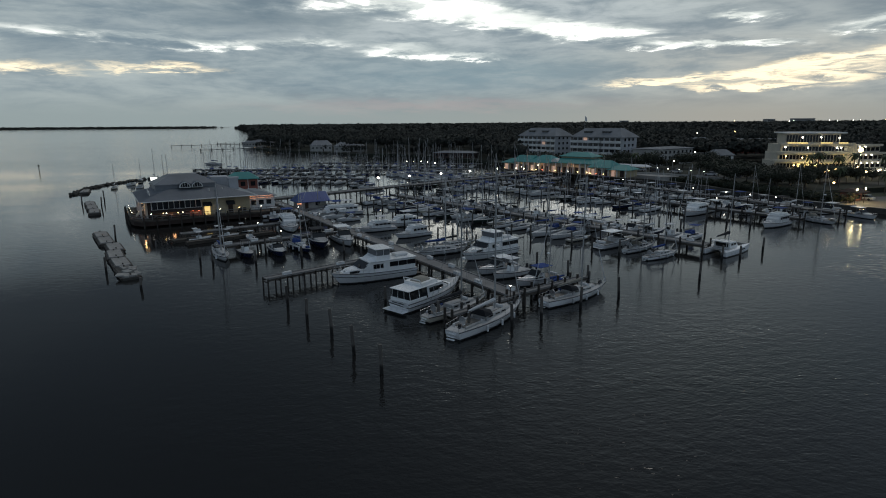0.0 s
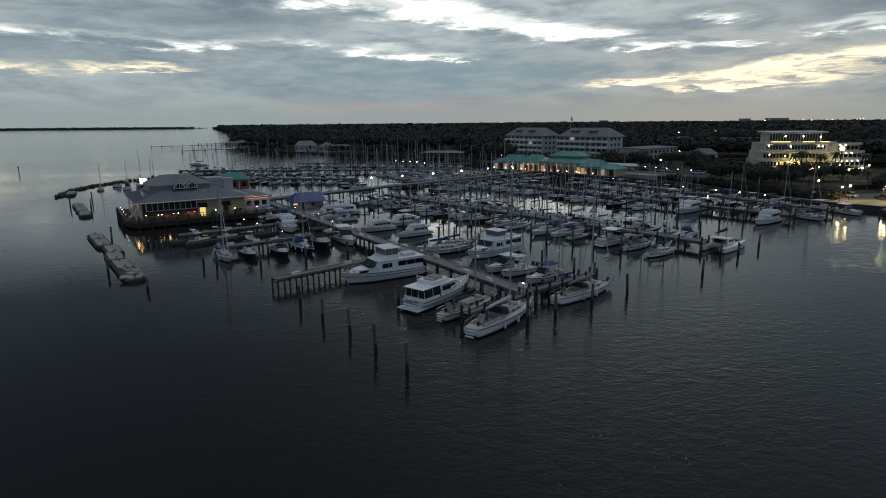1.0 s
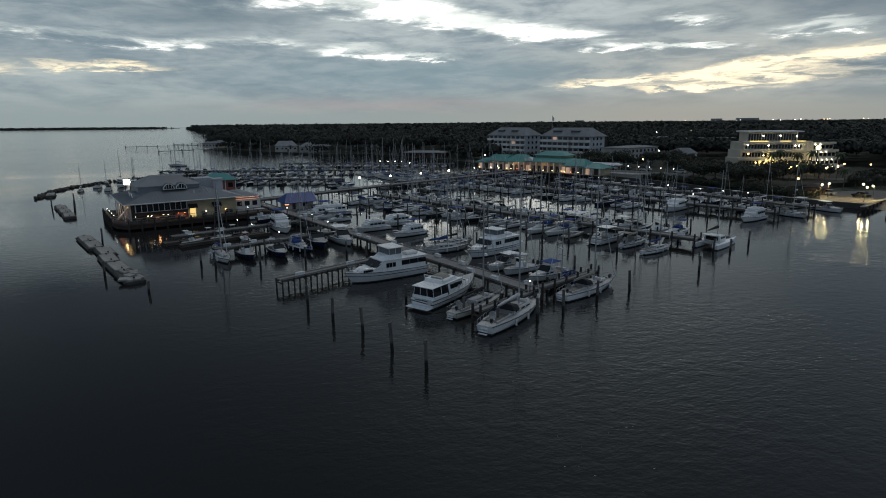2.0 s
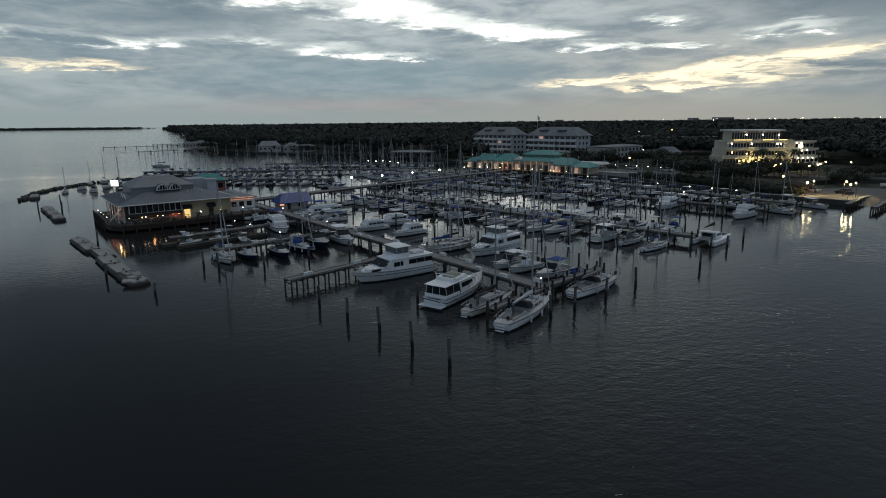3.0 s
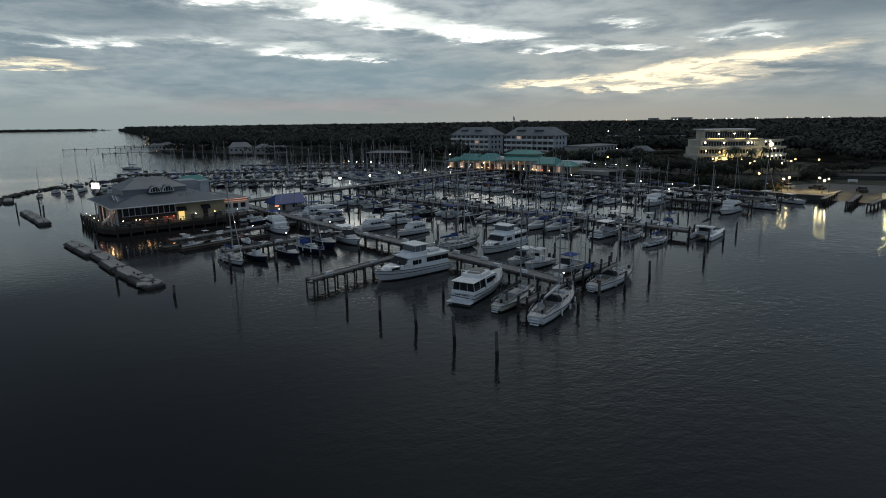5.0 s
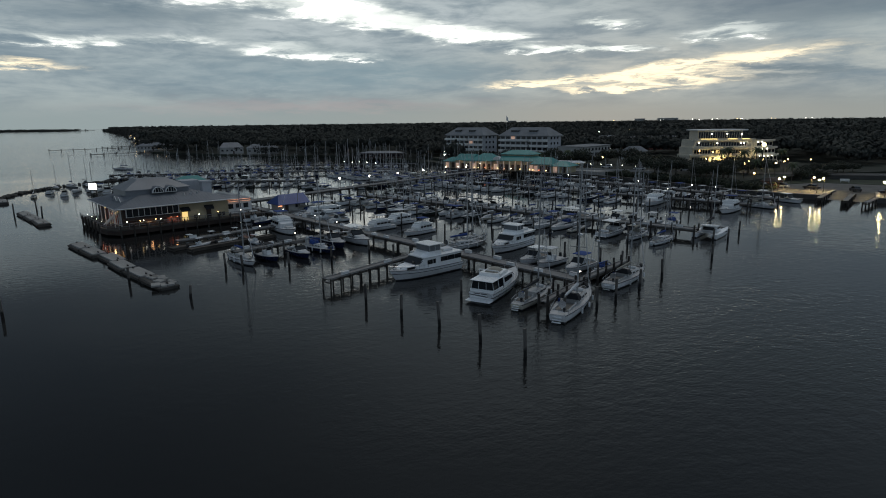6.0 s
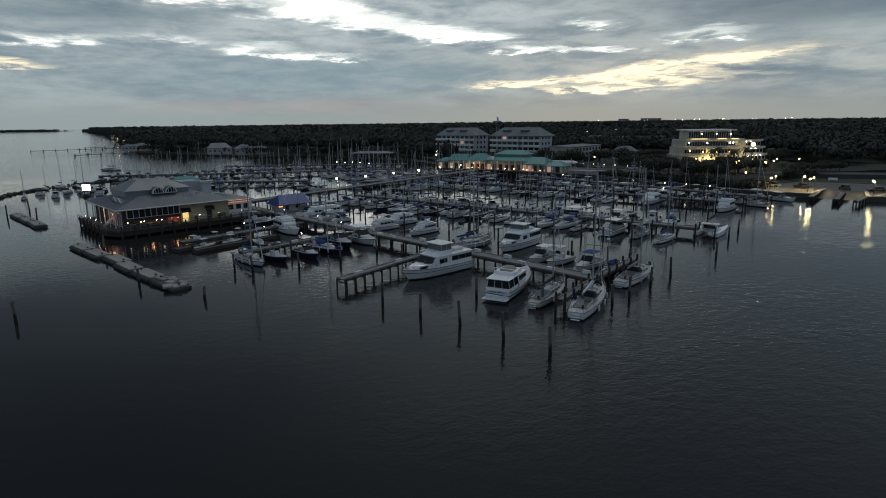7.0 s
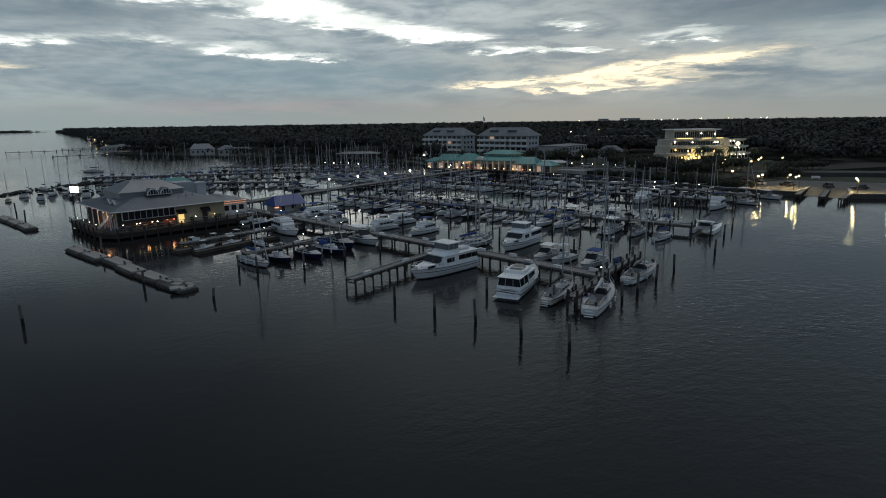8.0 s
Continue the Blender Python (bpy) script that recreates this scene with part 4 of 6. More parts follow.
def catamaran(L=10.5):
    root = thing("catamaran", "white sailing catamaran with cabin and dark furled sail", "catamaran", group="boats in the marina")
    W = 5.6
    for s in (-1, 1):
        rings, sh = hull_rings(L, 1.5, 1.5, 1.1, full=2.0, transom=0.75, rake=0.03)
        rings = [[(x, y + s * (W / 2 - 0.75), z) for x, y, z in r] for r in rings]
        part("hull", loft(rings), H_white, root)
        panes(root, [0.12 * L], W / 2 - 0.02, 0.95, 1.2, 0.2)
    part("bridge_deck", boxes(((-L * 0.04, 0, 1.1), (L * 0.5, W - 1.4, 0.26), 0, 0.05)), M_deck, root)
    part("stern_beam", tube(bmesh.new(), (-L * 0.44, -W / 2 + 0.75, 1.2), (-L * 0.44, W / 2 - 0.75, 1.2), 0.08, 6), M_alu, root)
    part("cabin", house([(-L * 0.18, W * 0.30, 1.2, 2.4, 0.9), (L * 0.06, W * 0.30, 1.2, 2.35, 0.88), (L * 0.2, W * 0.24, 1.2, 1.6, 0.85)], L), M_gel, root)
    panes(root, [-0.1 * L, 0.0], W * 0.29, 1.95, 0.8, 0.4, 0.1)
    part("windscreen", loft([[(L * 0.19, W * 0.21, 1.66), (L * 0.08, W * 0.24, 2.26), (L * 0.08, -W * 0.24, 2.26), (L * 0.19, -W * 0.21, 1.66)], [(L * 0.17, W * 0.21, 1.64), (L * 0.06, W * 0.24, 2.24), (L * 0.06, -W * 0.24, 2.24), (L * 0.17, -W * 0.21, 1.64)]]), M_glass, root)
    part("cockpit_roof", boxes(((-L * 0.24, 0, 2.62), (L * 0.16, W * 0.55, 0.08), 0, 0.03)), M_gel, root)
    for s in (-1, 1):
        for k in (-0.28, -0.2):
            part("roof_post", tube(bmesh.new(), (L * k, s * W * 0.25, 1.2), (L * k, s * W * 0.25, 2.62), 0.035, 4), M_gel, root)
        part("lifeline", pipe([(-L * 0.45, s * (W / 2 - 0.15), 1.75), (0, s * (W / 2 - 0.1), 1.85), (L * 0.44, s * (W / 2 - 0.6), 2.1)], 0.018, 3), M_steel, root)
    part("crossbeam", tube(bmesh.new(), (L * 0.42, -W / 2 + 0.75, 1.4), (L * 0.42, W / 2 - 0.75, 1.4), 0.08, 6), M_alu, root)
    part("cabin_door", boxes(((-L * 0.185, 0, 1.8), (0.08, W * 0.44, 0.75), 0, 0.02)), M_glass, root, "dark sliding cabin door")
    part("trampoline", boxes(((L * 0.31, 0, 1.3), (L * 0.2, W - 1.6, 0.03))), M_black, root)
    part("mast", tube(bmesh.new(), (L * 0.06, 0, 2.3), (L * 0.06, 0, 15.5), 0.1, 8, 0.07), M_alu, root)
    boom_part = part("boom", tube(bmesh.new(), (L * 0.05, 0, 3.6), (-L * 0.42, 0, 3.7), 0.09, 6), M_alu, root)
    bm = pipe([(L * 0.04 - i * 0.95, 0, 3.9 - 0.04 * i) for i in range(6)], [0.34 - 0.045 * i for i in range(6)], 7)
    part("sail_cover", bm, M_black, boom_part, "dark furled mainsail")
    return root


M_glassy = material("clear_vinyl", (0.16, 0.17, 0.18), 0.2, vary=0.15, grain=0.001)

TEMPLATES = {}


def moor(key, x, y, deg, s=1.0, label=""):
    """Moor a boat of that kind; the first is built, later ones are copies."""
    if key in TEMPLATES:
        first, size, text = TEMPLATES[key]
        ob = copy_thing(first, heading(x, y, deg, s / size))
        ob["label"] = label or text
    else:
        ob = MAKERS[key]()
        TEMPLATES[key] = (ob, s, ob["label"])
        ob.matrix_world = heading(x, y, deg, s)
        if label:
            ob["label"] = label
    return ob


MAKERS = {
    "yacht_a": flybridge_yacht,
    "yacht_b": cockpit_yacht,
    "cat": catamaran,
    "sail_big": lambda: sailboat(13.2, M_gel, M_cover, M_black, 1.29, bimini=False, label="white cruising sailboat with stepped transom and dark canvas dodger"),
    "sail_deckhouse": lambda: sailboat(13.2, M_gel, M_tan, M_black, 1.25, bimini=False, label="white cruising sailboat with dodger and lifelines by the pier head"),
    "sail_old": lambda: sailboat(10.5, M_cream, M_black, None, 1.2, label="weathered cream sailboat with cluttered deck"),
    "sail_white": lambda: sailboat(9.0, M_gel, M_blue, None, 1.3, label="small white sailboat with blue sail cover"),
    "sail_blue": lambda: sailboat(10.0, M_navy, M_blue, M_blue, 1.3, bimini=False, label="dark blue sailboat with blue canvas covers"),
    "sail_tan": lambda: sailboat(9.5, M_gel, M_tan, M_tan, 1.35, label="white sailboat with tan canvas covers"),
    "lite_a": lambda: sailboat(10.5, M_gel, M_blue, None, 1.3, rich=False, label="white sailboat moored in a crowded row of slips"),
    "lite_b": lambda: sailboat(12.0, M_gel, M_tan, M_blue, 1.3, rich=False, label="white sailboat with blue canvas in a crowded row"),
    "lite_c": lambda: sailboat(9.0, M_dkhull, M_black, M_black, 1.3, rich=False, label="dark-hulled sailboat moored in a crowded row"),
    "lite_d": lambda: sailboat(8.5, M_cream, M_cover, None, 1.35, rich=False, label="small cream sailboat moored in a crowded row"),
    "lite_e": lambda: sailboat(11.0, M_navy, M_cover, M_black, 1.3, rich=False, label="navy sailboat with black canvas in a crowded row"),
    "far_cruiser": lambda: cruiser(9.0, rich=False, label="white motorboat moored in a crowded row of slips"),
    "far_dark": lambda: cruiser(8.5, M_gel, M_black, rich=False, label="white motorboat under dark canvas in a crowded row"),
    "far_blue": lambda: cruiser(8.0, M_gel, M_blue, rich=False, label="white motorboat with blue canvas in a crowded row"),
    "far_console": lambda: console_boat(7.0, rich=False, label="small open motorboat with canvas top in its slip"),
    "far_console_dark": lambda: console_boat(6.5, M_navy, M_black, rich=False, label="small dark open motorboat in its slip"),
    "cruiser": lambda: cruiser(9.5),
    "cruiser_blue": lambda: cruiser(9.0, M_gel, M_blue, label="white cabin motorboat with blue canvas roof"),
    "cruiser_dark": lambda: cruiser(10.0, M_navy, M_black, label="dark blue motorboat under black canvas", cover=True),
    "sport": lambda: cruiser(13.0, M_gel, M_gel, label="sleek white express cruiser with raked windscreen"),
    "console": lambda: console_boat(7.0),
    "console_dark": lambda: console_boat(6.5, M_navy, M_black, label="small dark open boat with black canvas top"),
    "trawler": lambda: trawler(12.0),
    "trawler_small": lambda: trawler(10.0, M_gel, label="white motor yacht with canvas-topped flybridge", top=M_blue),
}

# the boats round the pier head and along the finger piers
moor("yacht_a", -7.7, 79.3, -151, 0.93)
moor("yacht_b", 0.4, 68.6, 48)
moor("sail_old", 3.4, 63.6, 43)
moor("sail_big", 6.8, 59.6, 48)
moor("sail_deckhouse", 18.9, 68.4, 36, 0.93)
moor("cat", 51.2, 93.0, 36, 0.86)
moor("sail_white", 38.7, 89.8, 30, 0.92)
moor("sail_tan", 37.3, 95.6, 36, 0.95)
moor("cruiser", 34.2, 99.4, 33)
moor("sport", 31.8, 113.4, -142, 0.98)
moor("sail_white", -34.6, 94.8, -62, 1.1)
moor("console_dark", -30.6, 95.6, -58)
moor("cruiser_dark", -25.6, 97.0, -64, 0.75)
moor("sail_blue", -22.4, 99.9, -56, 0.95)
moor("cruiser_dark", -19.8, 104.0, -68, 1.0)
moor("cruiser", -15.4, 105.6, -66, 1.05, "white cabin motorboat with its bow out of the slip")
moor("trawler_small", -28.9, 120.6, -68, 1.1, "pale blue-white motor yacht under a long awning")
moor("yacht_a", 10.4, 92.4, -142, 0.86, "white flybridge motor yacht with its bow to the pier")
moor("trawler_small", -2.6, 110.6, -144, 0.82)
moor("trawler", -10.5, 117.0, -150, 0.76, "white motor yacht under a flat roof")
moor("trawler", -5.5, 122.5, -150, 0.8, "white motor yacht with pale canvas covers")
moor("sail_white", 2.6, 95.0, 20, 1.1)
moor("sail_old", 5.0, 99.5, 30, 0.9)
moor("cruiser_blue", 15.2, 75.6, -146, 0.85)
moor("console", 12.2, 79.4, -146, 1.0)
moor("sail_blue", 16.6, 71.8, -145, 0.8, "small sailboat under a blue canvas awning")
moor("cruiser", 10.6, 82.2, -146, 0.8)
moor("trawler", 64.5, 133.3, -142, 0.92)
moor("trawler_small", 74, 116.6, -146, 1.0, "boxy white houseboat-like motor yacht")
moor("sail_tan", 86, 120.6, -75, 0.95)
moor("cruiser", 100, 126, -78, 0.8)
moor("sail_white", 25, 115.6, 22, 0.95)
moor("sail_old", -28, 148, -150, 0.8)
moor("trawler", -20.5, 139, -150, 0.9)

rng = random.Random(5)


def fill(a, b, side, k0, k1, step, keys, off=None, skip=()):
    """Moor a row of boats bows in along one side of a pier."""
    ln = math.dist(a, b)
    rz = bearing(a, b)
    n = int(ln * (k1 - k0) / step)
    for i in range(n):
        k = k0 + (k1 - k0) * (i + 0.5) / n
        if any(lo <= k <= hi for lo, hi in skip) or rng.random() < 0.07:
            continue
        key = rng.choice(keys)
        o = side * ((off or 7.2) + rng.uniform(-0.5, 0.5))
        p = along(a, b, k)
        nx, ny = -math.sin(radians(rz)), math.cos(radians(rz))
        flip = 180 if rng.random() < 0.3 else 0
        moor(key, p[0] + nx * o + rng.uniform(-0.3, 0.3), p[1] + ny * o, rz - 90 * side + flip + rng.uniform(-4, 4), rng.uniform(0.72, 1.0))


SAILS = ["lite_a", "lite_b", "lite_b", "lite_d", "lite_c", "lite_e", "far_blue"]
MIXED = ["lite_a", "lite_b", "lite_d", "far_cruiser", "far_dark", "far_blue", "far_console", "lite_e", "lite_c"]
SMALL = ["far_console", "far_console_dark", "far_cruiser", "far_dark", "far_blue", "lite_d", "lite_c"]
fill(A0, A1, -1, 0.66, 0.93, 4.2, MIXED + ["trawler_small"])
fill(A0, A1, 1, 0.72, 0.9, 4.4, SMALL, 5.0)
fill(C0, C1, 1, 0.20, 0.97, 3.7, SAILS)
fill(C0, C1, -1, 0.06, 0.97, 3.7, MIXED)
fill(D0, D1, 1, 0.30, 0.98, 3.9, MIXED)
fill(D0, D1, -1, 0.04, 0.98, 4.0, SMALL, 6.0)
fill(E0, E1, 1, 0.05, 0.98, 3.8, SMALL, 5.2)
fill(E0, E1, -1, 0.05, 0.98, 4.0, SMALL, 5.2)
G0, G1 = (-92, 236), (-22, 218)
fill(G0, G1, 1, 0.02, 0.98, 4.0, MIXED)
fill(G0, G1, -1, 0.05, 0.98, 4.0, MIXED)
fill((-106, 272), (-28, 262), 1, 0.02, 0.98, 4.4, SAILS)
fill((-106, 272), (-28, 262), -1, 0.02, 0.98, 4.4, SAILS)
fill((-28, 262), (20, 262), -1, 0.02, 0.98, 4.4, SAILS)
fill((-28, 262), (20, 262), 1, 0.02, 0.98, 4.4, SAILS)
fill((-60, 312), (30, 292), -1, 0.02, 0.98, 4.8, SAILS)
fill((-10, 182), B1, 1, 0.1, 0.95, 4.0, SAILS, 8)
fill((-10, 182), B1, -1, 0.15, 0.95, 4.0, SAILS, 8)
fill((-10, 190), (-20, 214), 1, 0.1, 0.95, 4.2, MIXED, 6)
fill((14, 214), (-8, 250), 1, 0.0, 1, 4.2, SAILS, 5)
fill((14, 214), (-8, 250), -1, 0.0, 1, 4.2, MIXED, 6)
fill((-110, 202), (-86, 207), 1, 0, 1, 3.6, SMALL, 3)
fill((-110, 214), (-84, 216), 1, 0, 1, 3.6, SMALL, 3)
fill((-112, 228), (-96, 240), 1, 0, 1, 4.2, SAILS, 4)
for x, y, d in ((-43.5, 109.5, 35), (-39, 112.2, 35), (-34, 110, 125), (-46, 113.5, 125), (-42.5, 116.2, 125), (-38.5, 119, 125)):
    moor("far_console", x, y, d, 0.62, "small skiff beside the floating dock")
moor("lite_a", -116, 324, 169, 1.0, "lone dark sailboat at anchor on open water")

# ---- mooring piles ----
pile_mesh = None
prng = random.Random(3)


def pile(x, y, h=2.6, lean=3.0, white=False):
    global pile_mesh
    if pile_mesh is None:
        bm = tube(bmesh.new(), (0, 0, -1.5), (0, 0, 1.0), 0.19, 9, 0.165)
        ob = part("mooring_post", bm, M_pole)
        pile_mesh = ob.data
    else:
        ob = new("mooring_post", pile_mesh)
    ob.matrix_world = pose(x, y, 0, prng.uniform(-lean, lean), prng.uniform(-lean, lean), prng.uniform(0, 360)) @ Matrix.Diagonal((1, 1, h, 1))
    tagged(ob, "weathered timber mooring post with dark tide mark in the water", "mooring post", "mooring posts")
    return ob


for x, y, h in ((-17.3, 67.6, 2.5), (-13.8, 61.7, 2.6), (-10.3, 57.2, 2.8), (-7.3, 51.6, 3.0), (-4.3, 46.9, 2.8), (-9.6, 77.6, 2.5), (-5.2, 67.2, 2.3), (-2.4, 65.1, 2.3), (1.2, 60.8, 2.3), (4.3, 57.0, 2.4),
                (9.2, 58.5, 2.6), (12.9, 60.7, 2.8), (18.4, 64.4, 2.7), (24.4, 68.4, 2.7), (38.8, 76.6, 2.3), (58.1, 93.8, 2.3), (50.9, 88.0, 2.2), (48.2, 88.6, 2.2), (-36.8, 91.4, 2.4)):
    pile(x, y, h)
for x, y, h in ((-34, 89.3, 2.4), (-27.1, 88.9, 2.4), (-28.2, 98.9, 2.4), (-39.2, 76.2, 1.6), (-49.2, 86.3, 2.2), (-60.4, 111.1, 3.0), (-96.8, 164.3, 3.0), (-95, 172.6, 3.0),
                (-59.4, 73.4, 2.3), (-88, 158, 2.8), (-20.5, 92, 2.3), (-14, 95.5, 2.3), (-10.5, 90.5, 2.4), (17, 84.5, 2.4), (20.5, 79, 2.4), (22.5, 76, 2.4), (14, 101, 2.4), (8, 108, 2.4)):
    pile(x, y, h)


def pile_row(a, b, side, k0, k1, step, off):
    ln = math.dist(a, b)
    rz = bearing(a, b)
    nx, ny = -math.sin(radians(rz)), math.cos(radians(rz))
    n = int(ln * (k1 - k0) / step)
    for i in range(n):
        p = along(a, b, k0 + (k1 - k0) * (i + prng.uniform(0.3, 0.7)) / n)
        pile(p[0] + nx * side * off, p[1] + ny * side * off, prng.uniform(2.0, 3.2))


pile_row(A0, A1, -1, 0.2, 0.95, 6, 14.5)
pile_row(C0, C1, 1, 0.05, 0.97, 5, 14.0)
pile_row(C0, C1, -1, 0.05, 0.97, 5, 14.0)
pile_row(D0, D1, 1, 0.02, 0.97, 4.6, 13.0)
pile_row(D0, D1, -1, 0.02, 0.97, 5, 10.0)
pile_row(E0, E1, 1, 0.02, 0.97, 5, 10.0)
pile_row(B0, B1, -1, 0.35, 0.95, 5, 15.0)
pile_row(G0, G1, -1, 0.0, 1, 5, 13.0)


# ---- dock boxes along the piers ----
dbox = None


def dock_box(x, y, z, deg):
    global dbox
    if dbox is None:
        dbox = thing("dock_box", "white fibreglass dock box on the pier", "dock box", pose(x, y, z, 0, 0, deg), "dock boxes")
        part("bin", boxes(((0, 0, 0.21), (1.25, 0.5, 0.42), 0, 0.05)), M_gel, dbox)
        part("lid", boxes(((0, 0, 0.45), (1.3, 0.55, 0.08), 0, 0.03)), M_deck, dbox)
    else:
        copy_thing(dbox, pose(x, y, z, 0, 0, deg))


for a, b, w, z, n in ((A0, A1, 0.85, 1.6, 22), (C0, C1, 0.85, 1.5, 13), (D0, D1, 0.75, 1.5, 12), ((-21.8, 74.6), (-6.5, 87.0), 0.35, 1.6, 3), ((-35.9, 96.4), (-17.6, 109.0), 0.45, 1.5, 5), ((-47.5, 110.5), (-26.0, 125.0), 0.45, 1.2, 4)):
    rz = bearing(a, b)
    for i in range(n):
        p = along(a, b, (i + prng.uniform(0.2, 0.8)) / n)
        s = prng.choice((-1, 1)) * w
        dock_box(p[0] - math.sin(radians(rz)) * s, p[1] + math.cos(radians(rz)) * s, z, rz)

# ---- floating breakwater of old concrete pontoons ----


def pontoon(x, y, deg, ln, w=2.5, wreck=False):
    root = thing("pontoon", "low concrete breakwater pontoon with dark wet sides" if not wreck else "broken half-sunk pontoon at the end of the breakwater", "pontoon", pose(x, y, 0, 0, 2.0 if wreck else prng.uniform(-0.6, 0.6), deg), "breakwater pontoons")
    part("float", boxes(((0, 0, 0.05), (ln, w, 1.0), 0, 0.12)), M_wet, root)
    bm = bmesh.new()
    if wreck:
        for i in range(9):
            box(bm, (prng.uniform(-ln * 0.42, ln * 0.42), prng.uniform(-1.2, 1.2), 0.66), (prng.uniform(1.0, 2.4), prng.uniform(0.5, 1.2), 0.28), prng.uniform(-25, 25), 0.04)
        part("rubble", bm, M_conc, root, "loose grey slabs")
    else:
        box(bm, (0, 0, 0.66), (ln - 0.35, w - 0.4, 0.24), 0, 0.05)
        part("deck_slab", bm, M_conc, root)
    for s in (-1, 1):
        part("fender_log", tube(bmesh.new(), (-ln / 2, s * w / 2, 0.3), (ln / 2, s * w / 2, 0.3), 0.18, 7), M_pile, root)
    for sx_ in (-1, 1):
        part("cleat", boxes(((sx_ * ln * 0.4, 0, 0.9), (0.5, 0.18, 0.2), 0, 0.03)), M_pile, root)
    return root


P0, P1 = (-66.6, 117.0), (-42.6, 80.5)
for i in range(6):
    p = along(P0, P1, (i + 0.5) / 6)
    pontoon(p[0] + (0.8 if i == 2 else 0.0), p[1], bearing(P0, P1) + prng.uniform(-3, 3), 6.6, wreck=i == 5)
P2, P3 = (-95.5, 165.5), (-81.5, 143)
for i in range(3):
    p = along(P2, P3, (i + 0.5) / 3)
    pontoon(p[0], p[1], bearing(P2, P3) + prng.uniform(-3, 3), 8.2)
pontoon(-112, 193, 115, 9)

# rock breakwater round the outer basin
bm = bmesh.new()
RUN = [(-112, 186), (-117.5, 203), (-118, 221), (-113, 240), (-106, 251), (-93, 265), (-76, 282), (-62, 292)]
for a, b in zip(RUN[:-1], RUN[1:]):
    n = int(math.dist(a, b) / 0.8)
    for i in range(n):
        for j in range(3):
            p = along(a, b, prng.random())
            r = prng.uniform(0.45, 0.85)
            m = pose(p[0] + prng.uniform(-0.8, 0.8), p[1] + prng.uniform(-0.8, 0.8), prng.uniform(-0.1, 0.4), prng.uniform(0, 90), prng.uniform(0, 90), prng.uniform(0, 90)) @ Matrix.Diagonal((r, r * 0.8, r * 0.7, 1))
            bmesh.ops.create_icosphere(bm, subdivisions=1, radius=0.9, matrix=m)
tagged(part("rock_breakwater", bm, M_rock), "low breakwater of dark tumbled rocks", "breakwater", kind="stuff")

# ---- lamps ----


def lamp_post(x, y, z0, h, glow_mat, r=0.22, arm=0.0, label="lit lamp on a slim metal post", name="dock_lamp", group="lamps"):
    root = thing(name, label, "lamp", pose(x, y, z0, 0, 0, prng.uniform(0, 360)), group)
    post_part = part("post", tube(bmesh.new(), (0, 0, -0.05), (0, 0, h), 0.07, 6, 0.05), M_beam, root)
    if arm:
        part("arm", pipe([(0, 0, h - 0.1), (arm, 0, h + 0.15)], 0.04, 5), M_beam, post_part)
    bm = bmesh.new()
    bmesh.ops.create_icosphere(bm, subdivisions=2, radius=r, matrix=Matrix.Translation((arm, 0, h + 0.1)))
    part("globe", bm, glow_mat, root, "glowing globe")
    part("cap", tube(bmesh.new(), (arm, 0, h + 0.1 + r * 0.8), (arm, 0, h + 0.2 + r), r * 0.9, 8, 0.05), M_beam, post_part)
    return root


for x, y in ((-14.2, 179.5), (-4.6, 184.6), (5.8, 192.2), (16.2, 200.6)):
    lamp_post(x, y, 2.3, 2.9, G_white, 0.34)
for x, y in ((27.5, 214), (38, 222), (46, 230)):
    lamp_post(x, y, 2.3, 2.6, G_white, 0.18)
for x, y in ((81.4, 151), (84.9, 145.6), (88, 139.5), (73, 139.7), (77, 161), (66, 188)):
    lamp_post(x, y, 1.4, 1.6, G_white, 0.14)
for x, y in ((-22.6, 122.2), (-18.5, 112.6), (9.9, 64.6), (-26.3, 102.8), (-33, 112), (-37, 117.5), (-29.5, 133.5)):
    lamp_post(x, y, 1.5, 1.3, G_white, 0.09)
for x, y in ((86.3, 222), (88.5, 215.5), (91, 211.5), (93.4, 207.5), (95.6, 203), (98, 198), (100.4, 192.5)):
    lamp_post(x, y, gz(x, y), 2.0, G_white, 0.14, name="promenade_lamp")
for x, y in ((-7.5, 266), (-4.2, 261.5), (-1, 263), (2, 258.6), (5.1, 250.8)):
    lamp_post(x, y, 1.3, 3.4, G_white, 0.2)
for x, y, k in ((46, 325, 1), (49, 306, 1), (47, 298.6, 1), (52.6, 372, 1), (57.9, 358, 2), (-2, 470, 2), (99.3, 226, 2), (138, 290, 1), (118, 205, 2), (113, 154, 2)):
    lamp_post(x, y, gz(x, y), 3.8, G_white if k == 1 else G_warm, 0.3, name="street_lamp")
for x, y in ((121, 168), (126, 172), (133, 176), (139, 180), (146, 176), (152, 172), (116, 162), (128, 162), (137, 168)):
    lamp_post(x, y, gz(x, y), 4.6, G_warm, 0.26, name="street_lamp", label="warm lamp lighting the drive before the office")
for x, y in ((118.3, 137.5), (114.4, 131.6), (118.4, 133.4), (122.8, 118.8), (125.4, 121.0), (112, 141), (107.6, 138.4), (132.5, 116.2)):
    lamp_post(x, y, 1.15, 3.7, G_lot, 0.2, 0.5, "lit car park lamp on a tall post", "street_lamp")
    lot = new("lamp_light", bpy.data.lights.new("lamp_light", "SPOT"))
    lot.data.spot_size, lot.data.spot_blend = radians(150), 0.5
    lot.data.energy, lot.data.color, lot.data.shadow_soft_size = 650, (1.0, 0.72, 0.28), 0.2
    lot.location = (x, y, 4.4)

